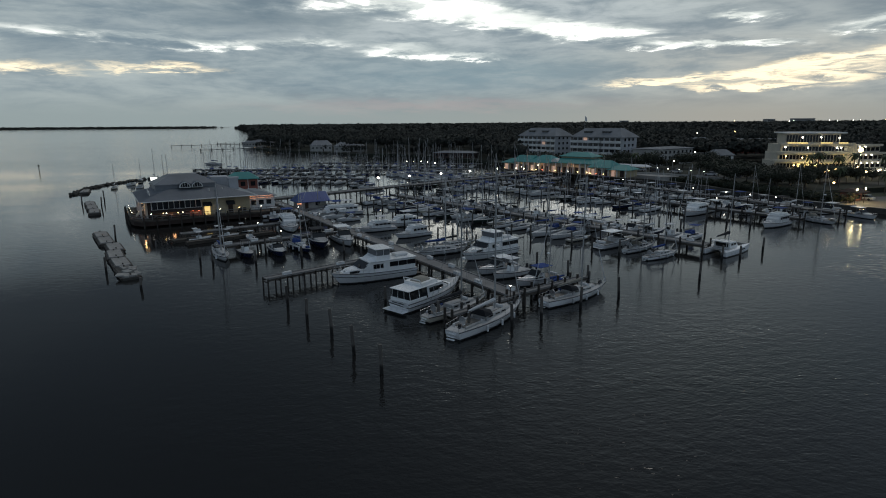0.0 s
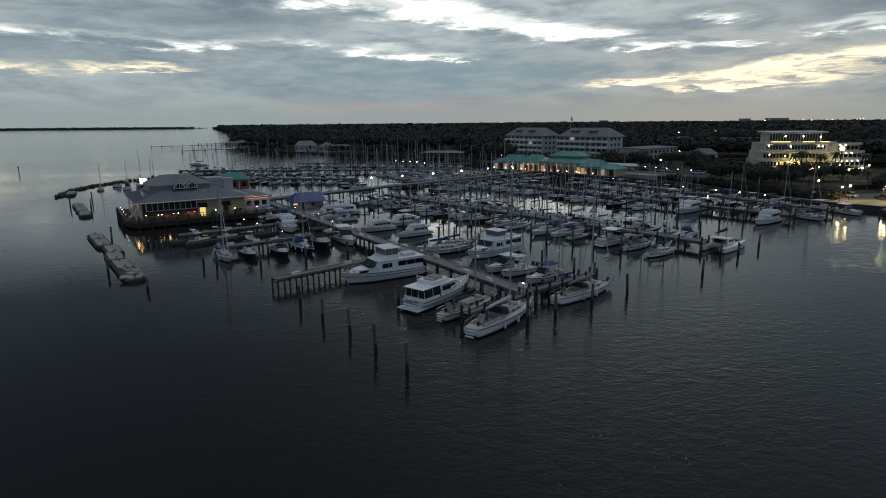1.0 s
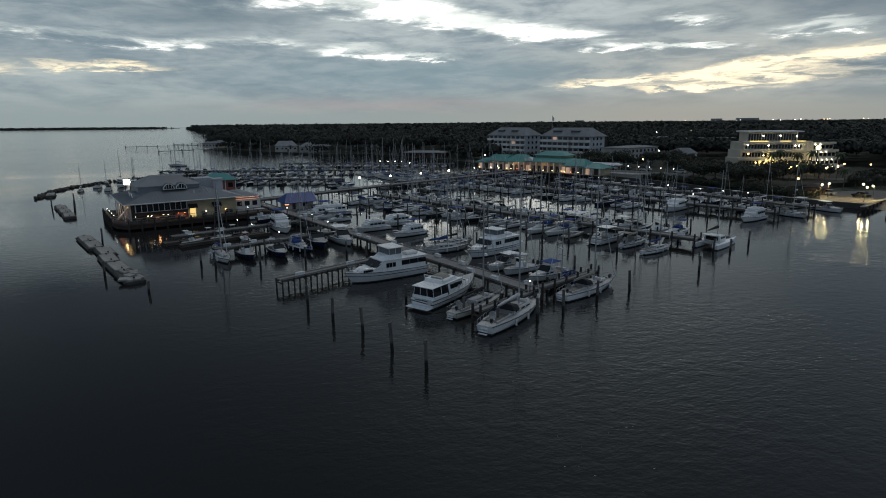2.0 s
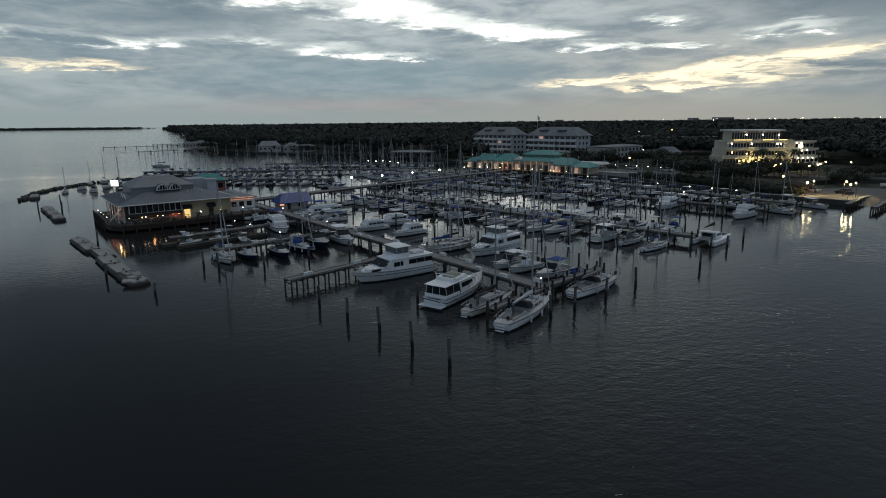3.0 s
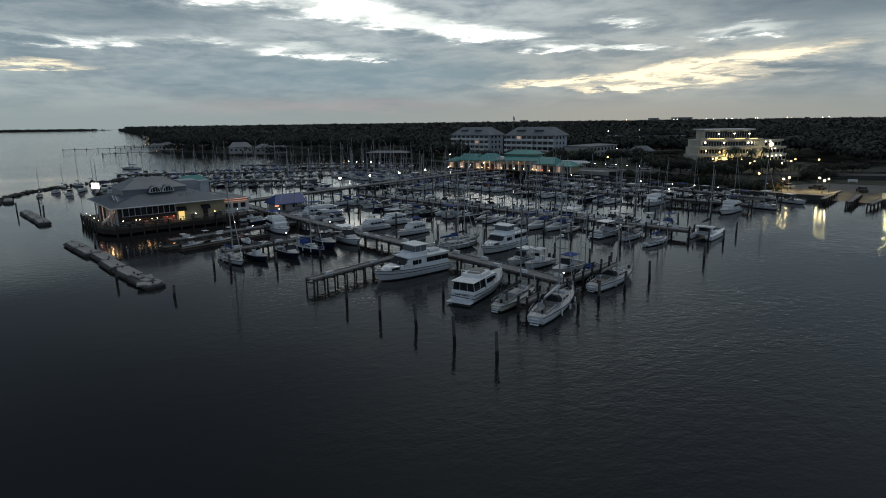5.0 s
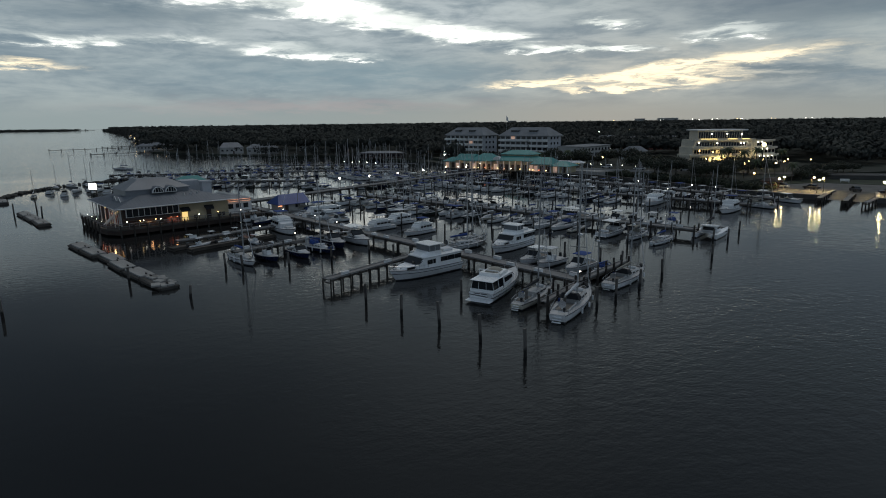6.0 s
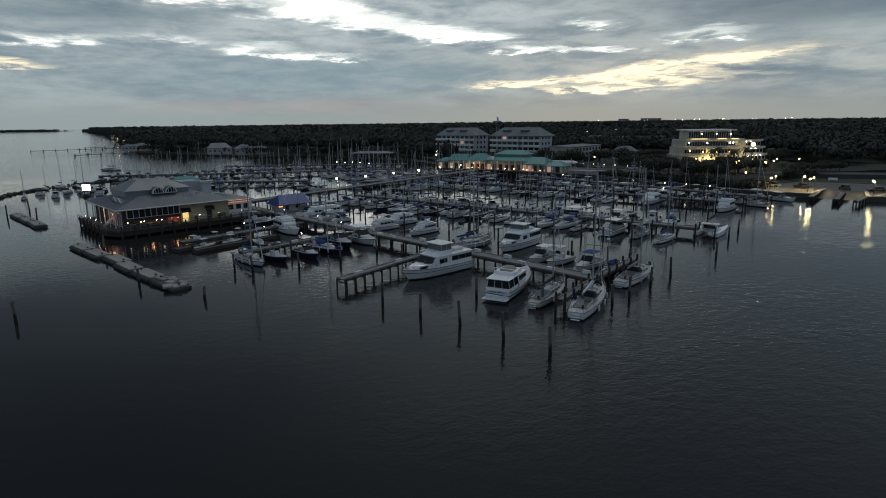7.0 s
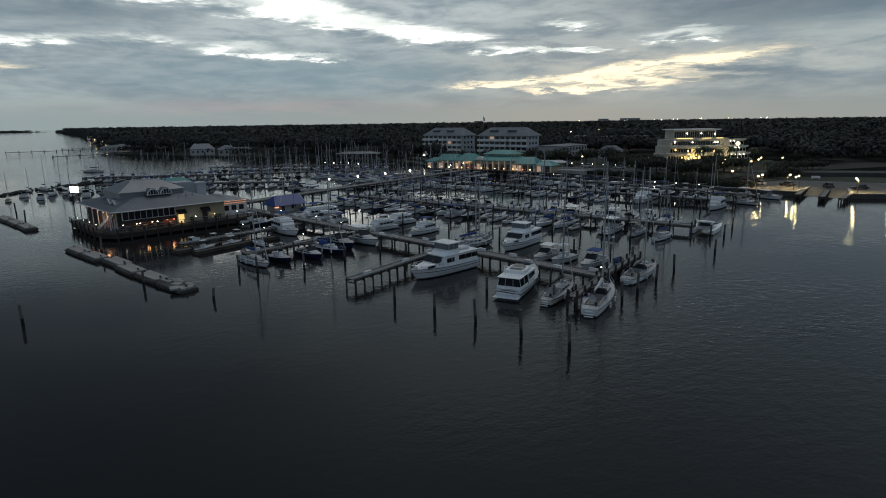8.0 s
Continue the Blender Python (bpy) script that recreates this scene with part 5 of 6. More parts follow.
# ---- restaurant on its pile deck ----
REST = pose(-60.8, 126.4, 0, 0, 0, 29) @ Matrix.Diagonal((0.95, 0.95, 1.0, 1))
rest = thing("restaurant", "waterside restaurant with grey hipped metal roof and yellow walls", "restaurant", REST)
edge = [(-1.5, -2.6), (31, -2.6), (31, 24), (-3.6, 24), (-3.9, 3.5), (-3.4, 0.4)]
part("deck_platform", prism(bmesh.new(), edge, 1.25, 1.6), M_beam, rest, "dark timber deck")
part("deck_skirt", prism(bmesh.new(), [(-1.2, -2.3), (30.7, -2.3), (30.7, 23.7), (-3.3, 23.7), (-3.6, 3.6), (-3.1, 0.5)], 0.35, 1.25), M_brown, rest, "dark skirt boards")
pm = None
for i in range(13):
    for px, py in ((-1.2 + i * 2.6, -2.75), (-3.95, 3.5 + i * 3.3)):
        if py > 23:
            continue
        if pm is None:
            ob = part("piling", tube(bmesh.new(), (0, 0, -1.2), (0, 0, 2.4), 0.17, 8), M_pile, rest)
            pm = ob.data
        else:
            ob = new("piling", pm)
            ob.parent = rest
        ob.location = (px, py, 0)
front = [(-3.7, 23), (-3.7, 3.6), (-3.2, 0.6), (-1.4, -2.4), (30.5, -2.4)]
for z in (2.1, 2.6):
    part("deck_rail", pipe([(x, y, z) for x, y in front], 0.05, 4), M_wire, rest)
k = 0
for a, b in zip(front[:-1], front[1:]):
    n = max(1, int(math.dist(a, b) / 1.9))
    for i in range(n):
        p = along(a, b, i / n)
        if k == 0:
            ob = part("rail_post", boxes(((0, 0, 2.1), (0.12, 0.12, 1.05))), M_wood, rest)
            rpm = ob.data
        else:
            ob = new("rail_post", rpm)
            ob.parent = rest
        ob.location = (p[0], p[1], 0)
        k += 1
part("wall_dining", boxes(((5.9, 11, 3.5), (11.8, 22, 3.8))), M_brown, rest, "dark brown lower walls")
part("wall_kitchen", boxes(((17.4, 11, 3.5), (11.2, 22, 3.8))), M_stucco, rest, "pale yellow stucco wall")
part("wall_red", boxes(((10.2, -0.06, 2.5), (2.6, 0.12, 1.8))), M_red, rest, "brick-red painted wall")
part("wall_red", boxes(((-0.06, 8, 3.0), (0.12, 9, 2.6))), M_red, rest, "brick-red painted wall")
part("window_band", boxes(((6.2, -0.08, 4.4), (11.0, 0.16, 1.9))), M_trim, rest, "white window surround")
for i in range(9):
    part("window", boxes(((1.45 + i * 1.19, -0.17, 4.4), (1.07, 0.06, 1.7))), M_pane, rest)
for i in range(7):
    part("window", boxes(((-0.1, 1.6 + i * 1.5, 4.5), (0.2, 1.1, 1.2))), M_pane, rest)
    part("window_post", boxes(((-0.12, 0.85 + i * 1.5, 3.5), (0.24, 0.22, 3.8))), M_trim, rest)
bm = loft([[(0.4, -0.05, 3.2), (11.6, -0.05, 3.2), (11.6, -1.3, 2.9), (0.4, -1.3, 2.9)], [(0.4, -0.05, 3.45), (11.6, -0.05, 3.45), (11.6, -1.25, 3.02), (0.4, -1.25, 3.02)]])
part("awning", bm, M_brown, rest, "long dark awning below the windows")
for i in range(7):
    part("awning_post", boxes(((0.6 + i * 1.8, -1.22, 2.25), (0.1, 0.1, 1.3))), M_beam, rest)
part("lit_doorway", boxes(((12.9, -0.04, 2.65), (1.25, 0.1, 2.1))), G_room, rest, "doorway glowing with warm light")
for x in (12.9, 18.3):
    bm = loft([[(x - 1.0, -0.05, 4.1), (x + 1.0, -0.05, 4.1), (x + 1.0, -1.1, 3.6), (x - 1.0, -1.1, 3.6)], [(x - 1.0, -0.05, 4.5), (x + 1.0, -0.05, 4.5), (x + 1.0, -0.8, 4.1), (x - 1.0, -0.8, 4.1)]])
    part("awning", bm, M_black, rest, "dark canvas awning")
part("door", boxes(((18.3, -0.05, 2.65), (1.1, 0.1, 2.1))), M_brown, rest)
for x in (15.2, 20.6, 21.6):
    part("wall_unit", boxes(((x, -0.25, 2.2), (0.7, 0.4, 0.8), 0, 0.04)), M_beam, rest)
# main hip roof
def hip(x0, y0, x1, y1, z0, z1, inx, iny, over=0.0, drop=0.18):
    """A hipped roof with an eave board; inx and iny set the flat or ridge on top."""
    x0, y0, x1, y1 = x0 - over, y0 - over, x1 + over, y1 + over
    r = [[(x0, y0, z0 - drop), (x1, y0, z0 - drop), (x1, y1, z0 - drop), (x0, y1, z0 - drop)],
         [(x0, y0, z0), (x1, y0, z0), (x1, y1, z0), (x0, y1, z0)],
         [(x0 + inx, y0 + iny, z1), (x1 - inx, y0 + iny, z1), (x1 - inx, y1 - iny, z1), (x0 + inx, y1 - iny, z1)]]
    return loft(r)


def ribs(parent, x0, y0, x1, y1, z0, z1, inx, iny, step, mat):
    """Standing seams down the front and left slopes of a hip roof."""
    bm = bmesh.new()
    n = int((x1 - x0) / step)
    for i in range(1, n):
        x = x0 + i * step
        k = min(1.0, (x - x0) / max(inx, 0.01), (x1 - x) / max(inx, 0.01))
        tube(bm, (x, y0, z0 + 0.02), (x, y0 + iny * k, z0 + (z1 - z0) * k + 0.02), 0.03, 4)
    n = int((y1 - y0) / step)
    for i in range(1, n):
        y = y0 + i * step
        k = min(1.0, (y - y0) / max(iny, 0.01), (y1 - y) / max(iny, 0.01))
        tube(bm, (x0, y, z0 + 0.02), (x0 + inx * k, y, z0 + (z1 - z0) * k + 0.02), 0.03, 4)
    return part("roof_seam", bm, mat, parent)


part("roof", hip(0, 0, 23, 22, 5.5, 8.1, 9.5, 9.0, 1.7), M_seam, rest, "grey standing-seam hip roof")
ribs(rest, -1.7, -1.7, 24.7, 23.7, 5.5, 8.1, 9.5, 9.0, 0.75, M_seam)
part("eave_trim", pipe([(-1.7, 23.7, 5.45), (-1.7, -1.7, 5.45), (24.7, -1.7, 5.45)], 0.12, 4), M_trim, rest)
part("upper_wall", boxes(((9.3, 11, 7.6), (13.6, 11, 1.8))), M_seam, rest, "grey metal-clad attic storey")
part("upper_roof", hip(2.5, 5.5, 16.1, 16.5, 8.45, 10.4, 3.9, 3.9, 0.3), M_seam, rest, "grey hipped attic roof")


def arch_window(cx, y, z, r):
    rings = []
    n = 10
    for yy in (y, y - 0.18):
        rings.append([(cx + r * math.cos(math.pi * i / n), yy, z + r * math.sin(math.pi * i / n)) for i in range(n + 1)])
    surround = part("window_frame", loft(rings), M_trim, rest, "white half-round window surround")
    rings = []
    for yy in (y - 0.15, y - 0.22):
        rings.append([(cx + r * 0.8 * math.cos(math.pi * i / n), yy, z + 0.14 + r * 0.8 * math.sin(math.pi * i / n)) for i in range(n + 1)])
    part("window", loft(rings), M_pane, surround)
    for dx in (-0.45, 0.0, 0.45):
        part("glazing_bar", boxes(((cx + dx * r, y - 0.24, z + 0.12 + r * 0.38), (0.07, 0.04, r * (1.5 - abs(dx) * 0.7) * 0.53 + 0.1))), M_trim, surround)


for cx in (8.9, 11.7):
    rings = []
    for yy in (4.2, 7.5):
        rings.append([(cx + 1.35 * math.cos(math.pi * i / 8), yy, 7.6 + 1.45 * math.sin(math.pi * i / 8)) for i in range(9)])
    part("dormer", loft(rings), M_seam, rest, "barrel dormer")
    arch_window(cx, 4.2, 7.62, 1.3)
for cy in (5.5, 9.0):
    bm = loft([[(1.0, cy - 1.4, 6.3), (1.0, cy, 7.2), (1.0, cy + 1.4, 6.3)], [(4.0, cy - 0.2, 7.0), (4.0, cy, 7.25), (4.0, cy + 0.2, 7.0)]])
    part("gablet", bm, M_seam, rest, "small roof gable with white edge")
    part("gablet_trim", pipe([(0.95, cy - 1.5, 6.3), (0.95, cy, 7.25), (0.95, cy + 1.5, 6.3)], 0.09, 4), M_trim, rest)
part("parapet_block", boxes(((18.4, 13, 7.8), (4.4, 5, 2.8))), M_apt, rest, "beige rooftop plant room")
part("chimney", boxes(((20.8, 7.5, 7.5), (2.2, 2.0, 3.0)), ((20.8, 7.5, 9.1), (2.7, 2.5, 0.35))), M_apt, rest, "beige rooftop stack with cornice")
for i in range(3):
    part("roof_vent", tube(bmesh.new(), (14 + i * 1.6, 2.6 + i * 0.3, 6.5), (14 + i * 1.6, 2.6 + i * 0.3, 7.3), 0.22, 8), M_steel, rest)
part("side_wing", boxes(((26.4, 8.5, 3.2), (6.6, 13, 3.2))), M_trim, rest, "low white service wing")
part("wing_roof", hip(23.1, 2, 29.7, 15, 4.85, 5.7, 3.0, 3.0, 0.5), M_seam, rest)
for z in (4.9, 4.45):
    part("tube_light", tube(bmesh.new(), (23.2, 1.2, z), (29.2, 1.3, z), 0.03, 5), G_tube, rest, "glowing orange tube light")
for i in range(3):
    part("wing_window", boxes(((24.4 + i * 1.9, 1.93, 3.3), (1.2, 0.1, 1.1))), M_pane, rest)
# stair at the west end, white stringers
for y0 in (2.2, 3.8):
    part("stair_stringer", pipe([(-2.2, y0 + 3.5, 1.6), (-0.3, y0, 4.4)], 0.14, 4), M_trim, rest, "white stair stringer")
for i in range(10):
    part("tread", boxes(((-2.1 + 0.19 * i, 3.0 + 3.3 - 0.36 * i, 1.75 + 0.28 * i), (0.32, 1.5, 0.06), -28)), M_trim, rest)
for i, y in enumerate((1.0, 5.0, 9.0, 13.0, 17.0)):
    part("porch_post", boxes(((-1.3, y, 3.5), (0.2, 0.2, 3.8))), M_trim, rest)
    part("porch_lamp", boxes(((-0.9, y + 1.0, 5.0), (0.25, 0.25, 0.2))), G_warm if i < 3 else G_red, rest, "small glowing porch lamp")


def deck_lamp(x, y, m, r=0.1):
    p = REST @ Vector((x, y, 1.6))
    lamp_post(p[0], p[1], p[2], 1.1, m, r, label="small lamp lighting the restaurant deck", name="deck_lamp")


for x, y, m in ((3.0, -1.6, G_warm), (3.7, -1.5, G_white), (6.2, -1.5, G_warm), (7.2, -1.7, G_white), (9.6, -0.9, G_red), (10.8, -1.2, G_red), (20.2, -0.7, G_warm), (15.6, -1.3, G_white), (25.5, -1.2, G_white), (0.5, -1.2, G_white)):
    deck_lamp(x, y, m)
for i in range(4):
    deck_lamp(-3.2, 4 + i * 4.6, G_white, 0.06)


def table_set(x, y):
    p = REST @ Vector((x, y, 1.6))
    root = thing("cafe_table", "small round deck table with stools", "table", pose(p[0], p[1], p[2]), "deck tables")
    part("tabletop", tube(bmesh.new(), (0, 0, 0.7), (0, 0, 0.75), 0.45, 10), M_teak, root)
    part("leg", tube(bmesh.new(), (0, 0, 0), (0, 0, 0.7), 0.05, 6), M_beam, root)
    part("foot", tube(bmesh.new(), (0, 0, 0), (0, 0, 0.04), 0.3, 8), M_beam, root)


for i in range(6):
    table_set(1.5 + i * 1.7, -1.4)
for i in range(5):
    table_set(-2.6, 6 + i * 3.0)

# ---- blue-roofed dock house, teal-roofed boathouse ----
hut = thing("dock_house", "small dock house with bright blue metal roof and white gable", "dock house", pose(-28.6, 143.0, 0.25, 0, 0, 29) @ Matrix.Scale(0.8, 4))
part("platform", boxes(((0, 0, 1.45), (12, 8.5, 0.35))), M_wood, hut)
for x in (-5.5, -1.8, 1.8, 5.5):
    for y in (-4, 4):
        part("piling", tube(bmesh.new(), (x, y, -1.2), (x, y, 1.5), 0.16, 7), M_pile, hut)
part("wall", boxes(((0, 0, 2.75), (8.4, 5.6, 2.3))), M_house, hut)
part("roof", loft([[(-5.2, -4.0, 3.6), (5.2, -4.0, 3.6), (5.2, 4.0, 3.6), (-5.2, 4.0, 3.6)], [(-5.2, -4.0, 3.75), (5.2, -4.0, 3.75), (5.2, 4.0, 3.75), (-5.2, 4.0, 3.75)], [(-3.2, -0.05, 6.3), (5.2, -0.05, 6.3), (5.2, 0.05, 6.3), (-3.2, 0.05, 6.3)]]), M_bluer, hut, "bright blue metal roof")
bm = bmesh.new()
for i in range(1, 14):
    tube(bm, (-5.0 + i * 0.75, -4.0, 3.78), (max(-5.0 + i * 0.75, -3.2), -0.1, 6.3), 0.035, 4)
part("roof_seam", bm, M_bluer, hut)
part("gable_trim", pipe([(5.25, -4.0, 3.7), (5.25, 0, 6.3), (5.25, 4.0, 3.7)], 0.12, 4), M_trim, hut)
part("gable_wall", loft([[(5.0, -3.2, 3.8), (5.0, 0, 5.9), (5.0, 3.2, 3.8)], [(5.12, -3.2, 3.8), (5.12, 0, 5.9), (5.12, 3.2, 3.8)]]), M_trim, hut, "white boarded gable")
part("door", boxes(((-2, -2.85, 2.6), (1.0, 0.1, 2.0))), M_brown, hut)
part("window", boxes(((1.5, -2.85, 2.9), (1.4, 0.1, 1.0))), M_pane, hut)
part("orange_lamp", boxes(((-4.4, -3.4, 3.3), (1.2, 0.25, 0.3))), G_tube, hut, "glowing orange lamp under the eave")

barn = thing("boathouse", "boathouse with teal metal roof and reddish walls", "boathouse", pose(-58.5, 187, 0, 0, 0, 20))
part("platform", boxes(((0, 0, 1.35), (11, 9, 0.4))), M_wood, barn)
for x in (-5, 0, 5):
    for y in (-4, 4):
        part("piling", tube(bmesh.new(), (x, y, -1.2), (x, y, 1.4), 0.16, 7), M_pile, barn)
part("wall", boxes(((0, 0, 3.2), (9, 7, 3.4))), M_red, barn)
part("roof", hip(-4.5, -3.5, 4.5, 3.5, 5.0, 6.9, 3.0, 3.9, 0.6), M_teal, barn)
for x in (-3, 0, 3):
    part("window", boxes(((x, -3.55, 3.4), (1.4, 0.1, 1.4))), M_pane, barn)
    part("post", boxes(((x + 1.5, -3.7, 3.2), (0.18, 0.18, 3.4))), M_trim, barn)

sign = thing("lit_sign", "bright white lit sign panel on two posts", "sign", pose(-83.2, 180, 0, 0, 0, -20))
part("panel", boxes(((0, 0, 5.2), (2.4, 0.25, 1.7), 0, 0.04)), G_sign, sign, "glowing white panel")
part("surround", boxes(((0, 0.16, 5.2), (2.6, 0.12, 1.9))), M_beam, sign)
for x in (-0.9, 0.9):
    part("post", tube(bmesh.new(), (x, 0.15, -1), (x, 0.15, 4.4), 0.1, 6), M_pile, sign)

beacon = thing("channel_marker", "dark channel marker on a pile in open water", "channel marker", pose(-187, 288, 0) @ Matrix.Scale(0.55, 4))
part("piling", tube(bmesh.new(), (0, 0, -1.5), (0, 0, 4.0), 0.3, 8), M_pile, beacon)
part("platform", boxes(((0, 0, 4.1), (1.4, 1.4, 0.15))), M_beam, beacon)
part("daymark", boxes(((0, 0, 5.0), (1.3, 0.08, 1.3), 30)), M_beam, beacon)

# ---- market hall with turquoise roofs on the shore ----
hall = thing("market_hall", "long shoreside market hall with turquoise metal roofs and lit arcades", "market hall", pose(33.5, 244, 2.5, 0, 0, -47) @ Matrix.Diagonal((1, 1, 0.85, 1)))


def wing(x0, x1, depth, z0, z1, y0=0.0, inx=3.0, iny=None, arcade=True):
    part("wall", boxes((((x0 + x1) / 2, y0 + depth / 2, z0 / 2), (x1 - x0, depth, z0))), M_stucco, hall)
    part("roof", hip(x0, y0, x1, y0 + depth, z0, z1, inx, depth / 2 + 0.5 if iny is None else iny, 0.8), M_teal, hall, "turquoise metal roof")
    if arcade:
        n = int((x1 - x0) / 2.4)
        for i in range(n):
            x = x0 + (i + 0.5) * (x1 - x0) / n
            part("arch_opening", boxes(((x, y0 - 0.04, 1.5), (1.5, 0.1, 2.6))), M_brown if i % 6 else G_dim, hall)
            part("column", boxes(((x + (x1 - x0) / n / 2, y0 - 0.6, z0 / 2), (0.3, 0.3, z0))), M_trim, hall)


wing(0, 6, 7, 3.4, 5.2, 1.0, 2.5)
wing(6.3, 14, 9, 4.2, 7.0, 0.0, 0.4)
wing(14.4, 24, 10, 4.2, 7.4, 0.0, 3.5)
wing(24.4, 43, 12, 4.6, 6.6, 0.0, 4.0, 4.0)
part("upper_storey", boxes(((33.5, 7, 6.9), (13, 7, 1.6))), M_stucco, hall)
part("upper_roof", hip(27, 3.5, 40, 10.5, 7.4, 9.2, 3.5, 3.6, 0.7), M_teal, hall, "turquoise upper roof")
wing(43.3, 51, 9, 3.6, 6.4, -2.0, 2.5)
wing(51.3, 58, 8, 3.0, 5.0, -2.5, 3.0)
bm = loft([[(24.4 + 1.5 * math.cos(math.pi * i / 8) + 1.8, -0.3, 4.8 + 1.5 * math.sin(math.pi * i / 8)) for i in range(9)], [(24.4 + 1.5 * math.cos(math.pi * i / 8) + 1.8, 2.5, 4.8 + 1.5 * math.sin(math.pi * i / 8)) for i in range(9)]])
part("round_gable", bm, M_trim, hall, "white half-round gable")
HALL = pose(33.5, 244, 2.5, 0, 0, -47)
for x, m in ((3, G_warm), (9, G_white), (13, G_white), (17, G_warm), (19, G_warm), (22, G_red), (25.5, G_tube), (28, G_warm), (31, G_tube), (34, G_white), (38, G_warm), (42, G_warm), (44.5, G_warm), (47, G_red), (50, G_warm)):
    p = HALL @ Vector((x, -2.2 if x < 43 else -4.2, 0))
    lamp_post(p[0], p[1], gz(p[0], p[1]), 2.2, m, 0.19, label="lit lamp before the market hall arcade", name="arcade_lamp")
tent = thing("canopy", "long white lit canopy beside the promenade", "canopy", pose(80, 220, 2.6, 0, 0, -40))
part("cloth", hip(-7, -2, 7, 2, 2.5, 3.2, 1.5, 1.8, 0.2), M_cover, tent)
for x in (-6.5, 0, 6.5):
    for y in (-1.8, 1.8):
        part("pole", tube(bmesh.new(), (x, y, 0), (x, y, 2.5), 0.05, 5), M_steel, tent)
part("strip_lamp", boxes(((0, 0, 2.2), (12, 0.15, 0.1))), G_strip, tent)

# ---- apartment blocks ----


def apartment(x, y, deg, ln, label):
    root = thing("apartment_building", label, "apartment building", pose(x, y, 1.1, 0, 0, deg), "apartment buildings")
    H, n = 13.4, 5
    part("wall", boxes(((ln / 2, 7.0, H / 2), (ln, 12, H))), M_apt, root, "pale grey stucco body")
    fl = H / n
    for f in range(n):
        z = f * fl
        for a, b in ((0.0, 0.62 * ln), (0.66 * ln, ln)):
            part("balcony", boxes((((a + b) / 2, 0.2, z + 0.55), (b - a, 1.9, 1.1))), M_trim, root, "white balcony parapet")
        m = int(ln / 3.1)
        for i in range(m):
            part("window", boxes((((i + 0.5) * ln / m, 0.98, z + 1.75), (2.3, 0.14, 1.3))), G_dim if (f * 7 + i * 3 + int(ln)) % 29 == 5 else M_pane, root)
        for i in range(3):
            part("side_window", boxes(((ln + 0.02, 4 + i * 3, z + 1.7), (0.12, 1.1, 1.2))), M_pane, root)
    part("roof", hip(0, 1, ln, 13, H + 0.1, H + 4.2, 5.0, 5.4, 0.9), M_slate, root, "grey hipped roof")
    for k in (0.28, 0.66):
        part("roof_recess", boxes(((ln * k, 3.6, H + 2.0), (ln * 0.16, 2.2, 1.5))), M_pane, root, "dark roof terrace opening")
        part("roof_recess_lid", boxes(((ln * k, 3.9, H + 2.85), (ln * 0.19, 3.0, 0.2))), M_slate, root)
    return root


apartment(53.5, 324, -57.5, 27, "pale grey five-storey apartment block with white balconies and hipped roof")
apartment(74.5, 290.5, -55.5, 29, "pale grey five-storey apartment block with white balconies and dark roof openings")

# ---- terraced office building ----
off = thing("office_building", "cream terraced office building with lit floors and penthouse", "office building", pose(131.2, 209, 1.1, 0, 0, -14))
W_ = 23.0
for f in range(4):
    x0 = -1.5 * (3 - f) * 0.5
    z = f * 3.05
    part("storey", boxes((((x0 + W_) / 2, 7, z + 1.5), (W_ - x0, 14, 3.0))), M_office, off)
    part("parapet", boxes((((x0 + W_) / 2, -0.9, z + 3.1), (W_ - x0 + 1.5, 1.9, 0.9), 0, 0.05)), M_office, off, "cream terrace parapet")
    n = 20
    for i in range(n):
        x = x0 + 1.2 + i * (W_ - x0 - 2.4) / (n - 1)
        litw = (f == 0 and i in (5, 6, 8, 9, 10, 14, 16)) or (f == 1 and i in (6, 8, 9, 11)) or (f == 2 and i in (8, 9))
        part("window", boxes(((x, -0.04, z + 1.45), (0.85, 0.12, 1.5))), G_room if litw else M_pane, off)
part("penthouse", boxes(((11.6, 8, 14.2), (18.2, 9, 3.6))), M_office, off)
for i in range(18):
    part("penthouse_window", boxes(((3.2 + i * 0.98, 3.44, 14.1), (0.75, 0.14, 2.6))), M_pane, off)
part("roof", boxes(((11.7, 7.5, 16.2), (20.4, 12.5, 0.5), 0, 0.1)), M_trim, off, "broad white flat roof")
for a, b in ((1.6, 8.2), (12.4, 16.2), (18.2, 21.2)):
    part("light_strip", boxes((((a + b) / 2, -1.95, 12.75), (b - a, 0.12, 0.22))), G_strip, off, "glowing cornice strip")
part("corner_drum", tube(bmesh.new(), (23.0, 0.2, 0), (23.0, 0.2, 12.2), 2.2, 16), M_office, off, "rounded corner bay")
OFF = pose(131.2, 209, 1.1, 0, 0, -14)
TERR = pose(154.3, 203.2, 1.1, 0, 0, 12)
terr = thing("terrace_wing", "stepped cream terrace wing with rows of small lamps", "office wing", TERR)
for f in range(4):
    ln = 18 - 0.9 * f
    part("storey", boxes(((ln / 2, 7 + 0.35 * f, f * 2.9 + 1.4), (ln, 13 - 0.7 * f, 2.8))), M_office, terr)
    part("parapet", boxes(((ln / 2, 0.1 + 0.7 * f, f * 2.9 + 2.95), (ln + 0.8, 0.9, 0.8))), M_office, terr)
    for i in range(7):
        part("window", boxes(((1.8 + i * (ln - 3) / 6, 0.46 + 0.7 * f, f * 2.9 + 1.5), (1.6, 0.1, 1.3))), M_pane, terr)


